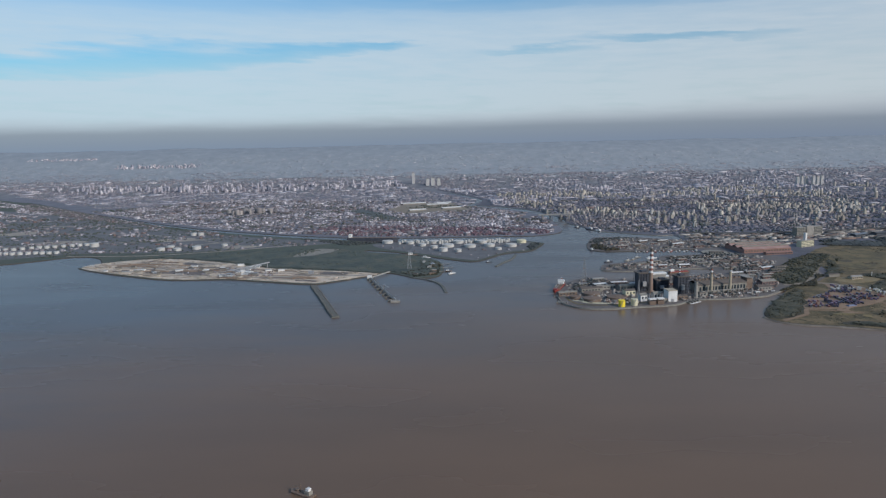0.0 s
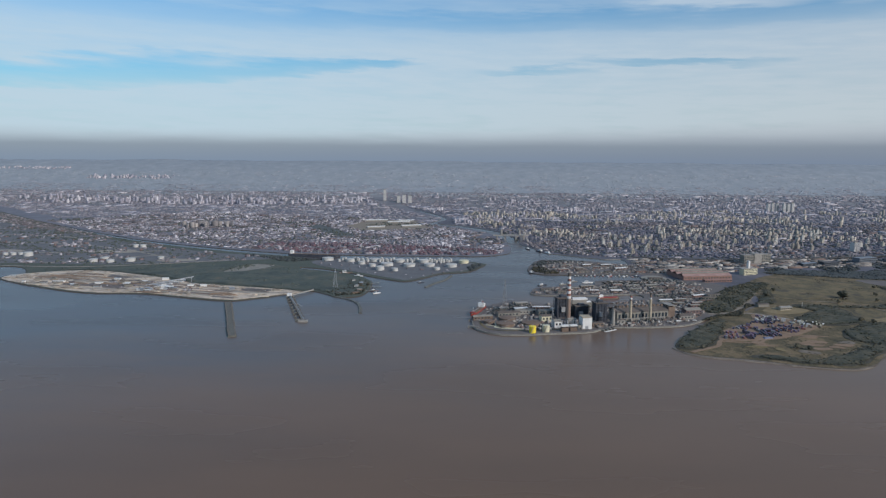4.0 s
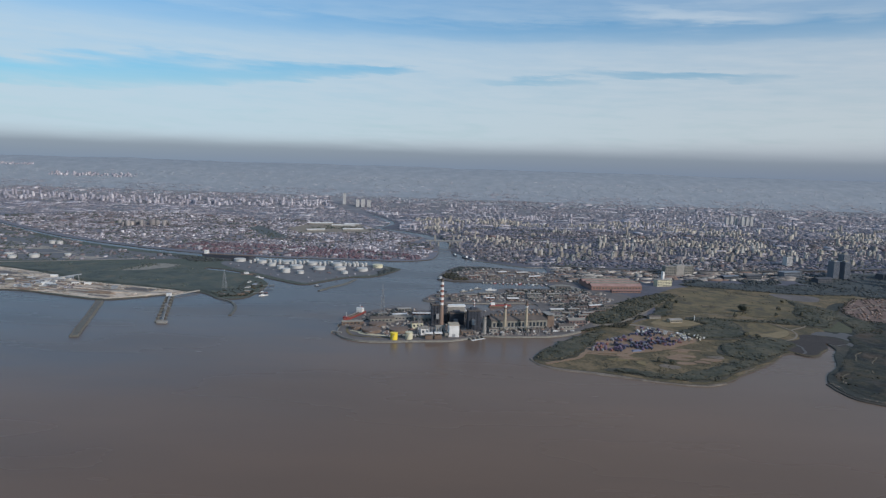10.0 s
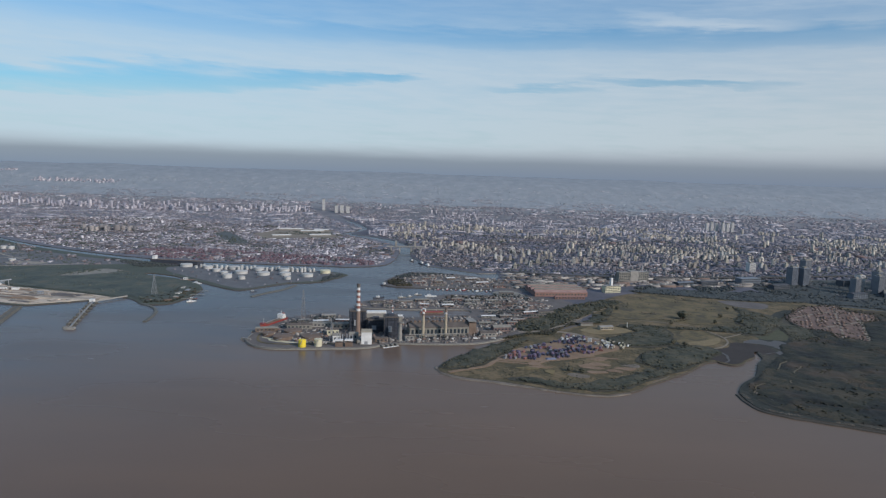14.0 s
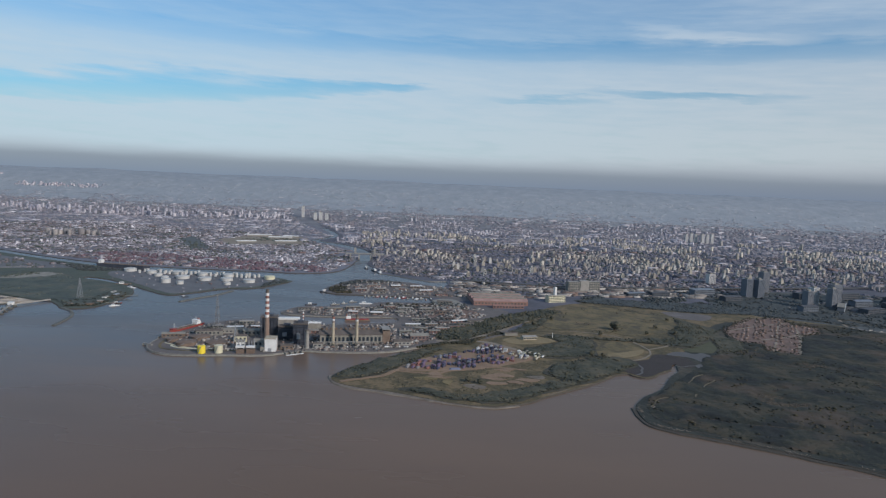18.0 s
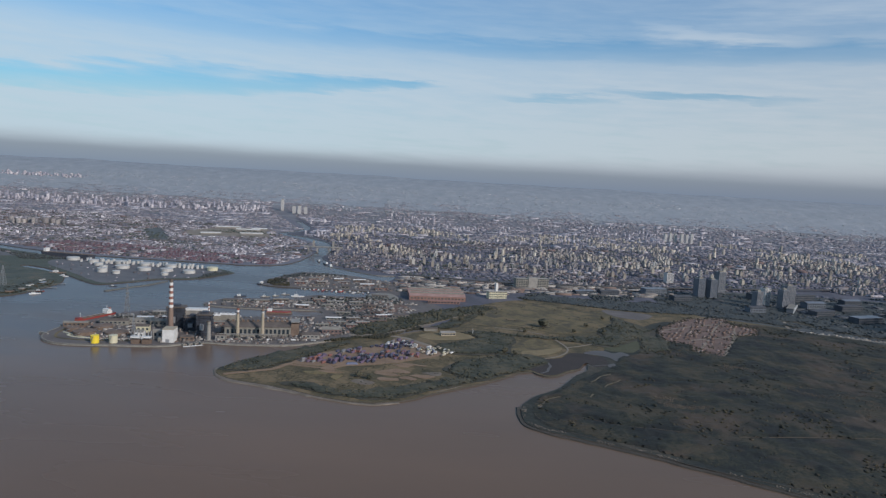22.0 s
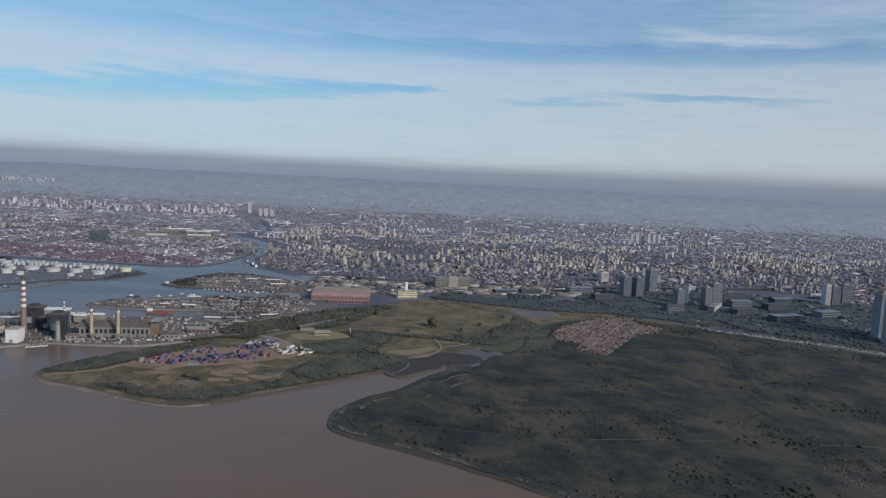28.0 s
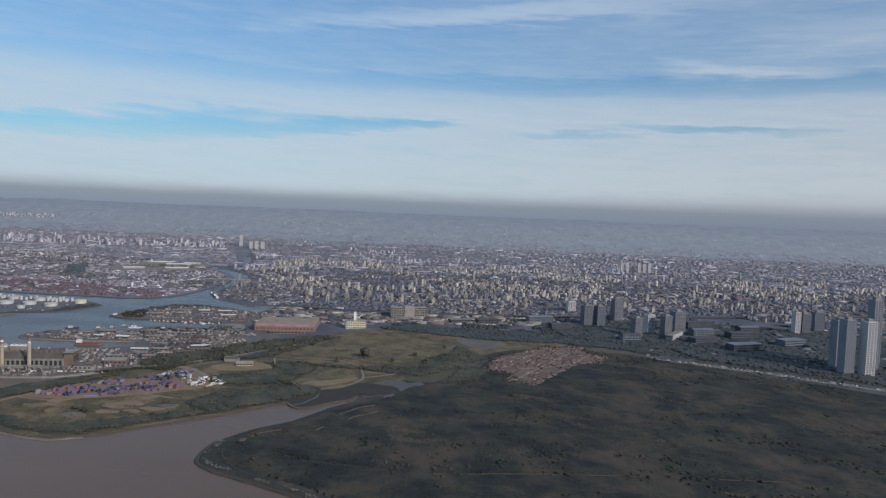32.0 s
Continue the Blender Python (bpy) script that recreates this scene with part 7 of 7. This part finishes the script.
# ---- woods ----
def thicket(name, outline, holes, glades, paths, step, high, material, label, base=GZ, ragged=0.0):
    """One uneven sheet of leaves over a thicket, lumpy at the size of bushes and of trees, low in the glades and along the paths."""
    o = np.array(outline)
    (x0, y0), (x1, y1) = o.min(0) - ragged, o.max(0) + ragged
    xs, ys = np.arange(x0, x1 + step, step), np.arange(y0, y1 + step, step)
    gx, gy = np.meshgrid(xs, ys)
    p = np.column_stack([gx.ravel(), gy.ravel()]) + rng.normal(0, step * 0.22, (gx.size, 2))
    off = ragged * field_noise(p, 14, 3.0) if ragged else 0.0
    ok = inside(list(outline), p[:, 0] + off, p[:, 1] - off)
    for h in holes:
        ok &= ~inside(list(h), p[:, 0], p[:, 1])
    grid = ok.reshape(gx.shape)
    inner = grid.copy()
    inner[1:-1, 1:-1] &= grid[:-2, 1:-1] & grid[2:, 1:-1] & grid[1:-1, :-2] & grid[1:-1, 2:]
    z = np.full(len(p), base + 0.28)
    tall = np.flatnonzero(inner.ravel() & ok)
    q = p[tall]
    lumps = np.clip(0.45 + 0.7 * field_noise(q, 60, 9.0) + 0.55 * field_noise(q, 17, 5.0) + 0.6 * field_noise(q, 8, 2.0), 0.0, 2.0)
    low = np.zeros(len(q), bool)
    for h in glades:
        low |= inside(list(h), q[:, 0] + 30 * field_noise(q, 26, 5.0), q[:, 1] + 16 * field_noise(q, 60, 9.0))
    for line in paths:
        for a, b in zip(np.array(line, float)[:-1], np.array(line, float)[1:]):
            k = np.clip(((q - a) @ (b - a)) / ((b - a) @ (b - a)), 0, 1)
            low |= np.hypot(*(q - a - k[:, None] * (b - a)).T) < 4.0
    z[tall] = np.where(low, base + 0.32, base + 0.5 + high * lumps)
    n = len(xs)
    k = np.arange((len(ys) - 1) * n).reshape(-1, n)[:, :-1].ravel()
    k = k[ok[k] & ok[k + 1] & ok[k + n] & ok[k + n + 1]]
    faces = np.column_stack([k, k + 1, k + n + 1, k + n])
    me = bpy.data.meshes.new(name)
    me.from_pydata(np.column_stack([p, z]).tolist(), [], faces.tolist())
    me.polygons.foreach_set("use_smooth", np.ones(len(faces), bool))
    me.materials.append(material)
    return tagged(new(name, me), label, "thicket", kind="stuff")


res_holes = (CAMP,)
RES_WOOD = [(985, 1150), (952, 1110), (915, 1055), (900, 1028), (862, 980), (850, 945), (848, 908), (858, 888), (896, 868), (944, 848), (994, 821), (1046, 791), (1104, 760), (1204, 715), (1404, 650), (1904, 570), (2200, 560), (2100, 1090), (1700, 1310),
            (1424, 1480), (1330, 1520), (1200, 1540), (1110, 1400), (1060, 1240), (1000, 1200)]
p = scatter_in(RES_WOOD, 80000, res_holes)
f1, f2 = field_noise(p, 110, 9.0), field_noise(p, 26, 5.0)
dense = f1 + 0.55 * f2
reedy = np.zeros(len(p), bool)
for a in REEDS:
    reedy |= inside(a, p[:, 0] + 30 * f2, p[:, 1] + 16 * f1) & (field_noise(p * (0.5, 1.0), 18, 2.0) > -0.15)
wood, scrubby = p[(dense > 0.10) & ~reedy], p[(dense <= 0.10) & ~reedy]
canopy("reserve_trees", wood[::4], 1.6, 5.0, LEAF, "dark evergreen trees standing out of the reserve's canopy", tall=0.5, base=GZ + 1.0, templates=LOWCROWNS)
canopy("reserve_scrub", scrubby[::20], 0.8, 2.6, LEAF, "dark low scrub in the reserve", tall=0.5, base=GZ + 0.5, templates=LOWCROWNS, category="scrub")
canopy("reserve_scrub", scrubby[1::9], 1.0, 3.0, LEAFDRY, "olive and brown scrub in the reserve", tall=0.5, base=GZ + 0.5, templates=LOWCROWNS, category="scrub")
thicket("reserve_thicket", RES_WOOD, (CAMP,), REEDS, TRACKS, 3.6, 2.1, CANOPY, "dense dark thicket that covers the reserve")
for a in REEDS:
    q = scatter_in(a, 5200)
    q = q[field_noise(q * (0.5, 1.0), 18, 2.0) + 0.5 * field_noise(q, 6, 4.0) > 0.05]
    canopy("reed_tufts", q, 0.7, 2.6, TUFT, "tufts of dry brown reeds", tall=0.25, base=GZ + 0.5, templates=LOWCROWNS, category="reeds")
# pale stones and driftwood along the reserve's shore
k = rng.random(600)
edge = np.array([(838, 941), (838, 905), (850, 880), (893, 858), (940, 838), (990, 811), (1042, 781), (1100, 750), (1200, 705)], float)
u = k * (len(edge) - 1.001)
at = edge[u.astype(int)] + (u % 1)[:, None] * (edge[u.astype(int) + 1] - edge[u.astype(int)])
at += rng.normal(0, 1.6, at.shape) + (2.5, 3.0)
at = at[field_noise(at, 26, 1.0) > -0.05]
many("shore_debris", BOX_V, BOX_F, np.column_stack([at, np.full(len(at), GZ)]), np.column_stack([0.4 + 1.5 * rng.random(len(at)) ** 2, 0.4 + 0.9 * rng.random(len(at)), 0.3 + 0.4 * rng.random(len(at))]), rng.random(len(at)) * 3.1, BEACH, "pale stones and driftwood along the muddy shore", "stones")
# belts of trees
belts = (([(600, 1225), (640, 1250), (700, 1330), (760, 1420), (830, 1520), (800, 1540), (720, 1470), (640, 1370), (590, 1300), (585, 1250)], 1500, 3, 6.5, LEAFMID, 0.9),
         ([(1040, 1600), (1120, 1580), (1230, 1590), (1340, 1560), (1420, 1520), (1400, 1620), (1250, 1680), (1080, 1700), (930, 1700), (880, 1650)], 2300, 4, 9.5, LEAF_DOCK, 0.85),
         ([(467, 1004), (478, 1045), (513, 1095), (548, 1140), (588, 1180), (600, 1172), (575, 1120), (552, 1075), (528, 1035), (498, 1000)], 620, 2.5, 5, LEAFMID, 0.6))
belts += (([(560, 962), (640, 932), (690, 935), (740, 985), (790, 1030), (770, 1045), (700, 985), (640, 955), (580, 975)], 420, 2, 4.5, LEAFMID, 0.75),
         ([(790, 1030), (845, 1085), (890, 1140), (870, 1180), (820, 1160), (760, 1110), (745, 1060)], 500, 2.5, 5.5, LEAFMID, 0.7),
         ([(740, 1150), (830, 1170), (840, 1240), (790, 1250), (745, 1215), (725, 1190)], 420, 2.5, 5, LEAFMID, 0.75))
belts += (([(780, 1310), (900, 1300), (1000, 1330), (1060, 1420), (1090, 1380), (1010, 1260), (935, 1280), (850, 1290), (790, 1260)], 420, 3, 6, LEAFMID, 0.75),
         ([(1040, 1230), (1100, 1260), (1110, 1320), (1070, 1400), (1060, 1300)], 260, 2.5, 5, LEAFMID, 0.7))
belts += (([(760, 1292), (840, 1302), (848, 1245), (815, 1195), (770, 1225), (795, 1262)], 420, 2.5, 5, LEAFMID, 0.7),
          ([(1050, 1505), (1105, 1405), (1015, 1295), (1000, 1375), (1040, 1440)], 420, 3, 6, LEAFMID, 0.7),
          ([(660, 1290), (700, 1300), (760, 1400), (800, 1480), (780, 1400), (740, 1310)], 300, 2, 4.5, LEAFMID, 0.7))
# dark floor fills gaps between crowns, the wood's shade put into its colour
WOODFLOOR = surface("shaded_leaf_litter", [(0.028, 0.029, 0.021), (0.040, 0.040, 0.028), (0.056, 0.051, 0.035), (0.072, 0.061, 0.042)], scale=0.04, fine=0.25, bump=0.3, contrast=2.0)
for k, (o, count, lo, hi, m_, tall) in enumerate(belts):
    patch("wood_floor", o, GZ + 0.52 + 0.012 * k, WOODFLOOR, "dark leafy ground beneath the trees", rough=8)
    thicket("belt_thicket", o, (), (), (), 2.6, 1.1 + 0.28 * lo, m_, "dense mass of leaves in a belt of trees", GZ + 0.55 + 0.012 * k, ragged=9.0)
    p = scatter_in(o, int(count * 0.8))
    canopy("tree_belt", p, lo * 0.6, hi * 0.85, m_, "belt of dense dark trees" if tall > 0.8 else "low belt of grey-green scrub", tall * (0.4 if m_ is LEAF_DOCK else 0.8), GZ + 1.4, LOWCROWNS)
p = scatter_in([(475, 1000), (560, 960), (640, 930), (720, 960), (840, 1085), (800, 1180), (750, 1150), (690, 1090), (610, 1050), (540, 1040)], 2200)
p = p[field_noise(p, 30, 3) > 0.05]
canopy("scrub", p, 1.2, 3.2, LEAFDRY, "low dry scrub on the peninsula", 0.35, GZ + 0.1, LOWCROWNS, "scrub")
SOUTH_WOOD = [(-50, 1500), (-48, 1430), (-55, 1365), (-95, 1350), (-150, 1402), (-185, 1395), (-300, 1435), (-430, 1470), (-560, 1550), (-720, 1612), (-840, 1600), (-640, 1680), (-330, 1720), (-245, 1650), (-176, 1622), (-110, 1580)]
GLADE = [(-410, 1600), (-395, 1680), (-360, 1715), (-312, 1700), (-330, 1650), (-365, 1612)]
SOUTH_LEAF = surface("south_wood_leaves", [(0.040, 0.052, 0.046), (0.055, 0.068, 0.058), (0.072, 0.082, 0.066), (0.098, 0.092, 0.070)], scale=0.02, fine=0.14, bump=0.2, contrast=1.9)
thicket("south_wood_thicket", SOUTH_WOOD, (GLADE,), (), (), 4.0, 1.5, SOUTH_LEAF, "even dark green mass of leaves behind the sand", GZ + 0.5, ragged=6.0)
p = scatter_in(SOUTH_WOOD, 2200, (GLADE,))
canopy("south_wood", p[field_noise(p, 60, 6) > -0.1], 2.2, 5, LEAF_TOWN, "even dark green wood behind the sand", 0.35, templates=LOWCROWNS)
dock_woods = (([(330, 1740), (360, 1810), (420, 1825), (480, 1810), (400, 1790), (350, 1735)], 120), ([(175, 1650), (205, 1740), (195, 1762), (165, 1700)], 120), ([(-200, 1800), (-480, 1900), (-300, 1760)], 200))
dock_woods += (([(1100, 1790), (1300, 1800), (1300, 1960), (1150, 1920)], 200), ([(1480, 1500), (1700, 1390), (2000, 1300), (2000, 1480), (1760, 1560), (1550, 1620), (1420, 1660)], 2600), ([(1260, 1660), (1420, 1580), (1560, 1600), (1900, 1500), (2100, 1600), (1900, 1880), (1600, 1940), (1320, 1880), (1230, 1780)], 3000), ([(640, 1560), (640, 1480), (560, 1560)], 40), ([(560, 1240), (600, 1260), (640, 1400), (600, 1500), (540, 1480), (530, 1400)], 140), ([(310, 1425), (360, 1440), (480, 1490), (600, 1520), (560, 1470), (420, 1440)], 90), ([(600, 1640), (880, 1700), (1100, 1780), (900, 1860), (640, 1840)], 200), ([(190, 1180), (250, 1230), (300, 1280), (250, 1290), (200, 1240)], 60))
for k, (o, count) in enumerate(dock_woods):
    if count > 1000:
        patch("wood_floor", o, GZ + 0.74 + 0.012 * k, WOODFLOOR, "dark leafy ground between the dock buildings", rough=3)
        thicket("dock_thicket", o, (), (), (), 4.0, 2.6, LEAF_DOCK, "dark mass of trees between the docks", GZ + 0.8 + 0.012 * k, ragged=14.0)
    canopy("tree_belt", scatter_in(o, int(count * (0.5 if count > 1000 else 1.6))), 3, 8, LEAF_DOCK, "dark trees among the docks", 0.55, GZ + (2.0 if count > 1000 else 0.2), templates=LOWCROWNS)
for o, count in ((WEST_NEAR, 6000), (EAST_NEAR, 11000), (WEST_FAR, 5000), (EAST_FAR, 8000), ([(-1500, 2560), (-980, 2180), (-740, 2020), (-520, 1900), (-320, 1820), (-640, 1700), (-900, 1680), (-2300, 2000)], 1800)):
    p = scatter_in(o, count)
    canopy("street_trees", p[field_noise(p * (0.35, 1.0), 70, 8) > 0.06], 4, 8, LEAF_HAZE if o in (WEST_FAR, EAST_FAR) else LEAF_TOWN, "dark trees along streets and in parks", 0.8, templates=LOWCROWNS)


# ---- single trees ----
def tree(x, y, h, seed, label):
    t = thing("tree", label, "tree", x, y, GZ + 0.3, seed * 40 % 360, "single trees")
    part("trunk", Shape().tube(0, 0, 0, h * 0.4, h * 0.05, h * 0.03, 8).bar((0, 0, h * 0.3), (h * 0.2, 0, h * 0.55), h * 0.018).bar((0, 0, h * 0.3), (-h * 0.15, h * 0.12, h * 0.58), h * 0.018), BARK, t)
    tv, tf = CROWNS[seed % 6]
    k = 26
    r = np.random.default_rng(seed)
    way_out = r.normal(0, 1, (k, 3))
    way_out *= (h * 0.30 * r.random(k) ** 0.4 / np.linalg.norm(way_out, axis=1))[:, None]
    at = np.column_stack([way_out[:, 0] * 1.25, way_out[:, 1] * 1.25, h * 0.36 + way_out[:, 2]])
    d = h * (0.26 + 0.2 * r.random(k))
    o = many("crown", tv, tf, at, np.column_stack([d, d, d * 0.85]), r.random(k) * 6, LEAFMID, "", "", kind="", soft=True)
    o.parent = t
    return t


tree(905, 1372, 20, 3, "broad round dark tree alone in the field")
for i, (x, y, h) in enumerate(((955, 1345, 8), (985, 1400, 9), (640, 1012, 9), (655, 1005, 8), (1010, 1360, 8), (870, 1325, 9), (830, 1180, 10), (845, 1170, 9), (1030, 1480, 8), (760, 1380, 10), (800, 1440, 9))):
    tree(x, y, h, i + 5, "small dark tree standing alone in grass")

p = scatter_in([(772, 1417), (822, 1544), (925, 1607), (1016, 1573), (1052, 1499), (1010, 1380), (936, 1330), (860, 1350)], 1600)
canopy("field_shrubs", p[field_noise(p, 45, 6.0) + 0.4 * field_noise(p, 12, 2.0) > 0.22], 1.2, 3.4, LEAFDRY, "scattered dry shrubs on the field", 0.6, GZ + 0.2, LOWCROWNS, "shrubs")

p = scatter_in(CAMP, 900)
canopy("settlement_shrubs", p[field_noise(p, 30, 7.0) > 0.2], 1.5, 3.6, LEAF, "dark shrubs between the shacks", 0.7, GZ + 0.3, LOWCROWNS, "shrubs")
ring = np.array(CAMP, float)
k = rng.random(500) * len(ring)
q = ring[k.astype(int) % len(ring)] * (1 - k % 1)[:, None] + ring[(k.astype(int) + 1) % len(ring)] * (k % 1)[:, None] + rng.normal(0, 5, (500, 2))
canopy("settlement_trees", q, 1.8, 4.2, LEAF, "dark trees round the settlement", 0.7, GZ + 0.2, category="trees")
p = scatter_in(SOUTH_WOOD, 1500)
canopy("south_wood_trees", p[field_noise(p, 70, 3.0) > 0.1], 3, 6.5, LEAF_TOWN, "taller trees standing out of the wood", 0.7)
p = scatter_in([(-50, 1500), (-44, 1430), (-50, 1365), (-95, 1345), (-120, 1380), (-90, 1440), (-95, 1520)], 260)
canopy("south_wood_trees", p, 2.5, 5.5, LEAF, "dark trees at the wood's tip", 0.8)

p = scatter_in([(1370, 1540), (1430, 1480), (1600, 1385), (1800, 1280), (2250, 1060), (2350, 1180), (1780, 1400), (1560, 1510), (1440, 1560)], 1800)
canopy("park_trees", p[field_noise(p, 40, 5.0) > -0.1], 3.0, 7.5, LEAF_DOCK, "dark trees along the esplanade", 0.4, GZ + 0.2, LOWCROWNS)

p = scatter_in([(-1500, 2560), (-980, 2180), (-740, 2020), (-520, 1900), (-320, 1820), (-640, 1700), (-900, 1680), (-1100, 1640), (-2300, 1800), (-2500, 2700)], 9000)
canopy("harbour_trees", p[field_noise(p * (0.5, 1.0), 80, 3.0) > 0.02], 3, 7, LEAF_TOWN, "grey-green trees and scrub on the harbour land", 0.6, templates=LOWCROWNS)
canopy("canal_trees", scatter_in(BANK, 700), 3, 7, LEAF_TOWN, "trees along the canal bank", 0.6, templates=LOWCROWNS)
p = scatter_in([(880, 1650), (930, 1700), (1080, 1700), (1250, 1680), (1300, 1760), (1100, 1770), (900, 1720)], 900)
canopy("railway_trees", p[field_noise(p, 50, 4.0) > -0.05], 3, 7, LEAF_DOCK, "dark trees beside the railway", 0.8)
canopy("tree_belt", scatter_in([(320, 1665), (345, 1620), (385, 1625), (360, 1700), (335, 1720)], 150), 3, 7, LEAF, "dark trees at the old dock's tip", 0.9)
canopy("tree_belt", scatter_in([(462, 1522), (520, 1528), (600, 1550), (560, 1500), (455, 1490)], 140), 2.5, 5, LEAF, "dark trees along the dock basin", 0.85)
canopy("tree_belt", scatter_in([(640, 1210), (600, 1215), (560, 1175), (585, 1190), (640, 1240), (700, 1300), (690, 1310)], 160), 2.5, 5, LEAF, "dark trees along the road to the depot", 0.85)
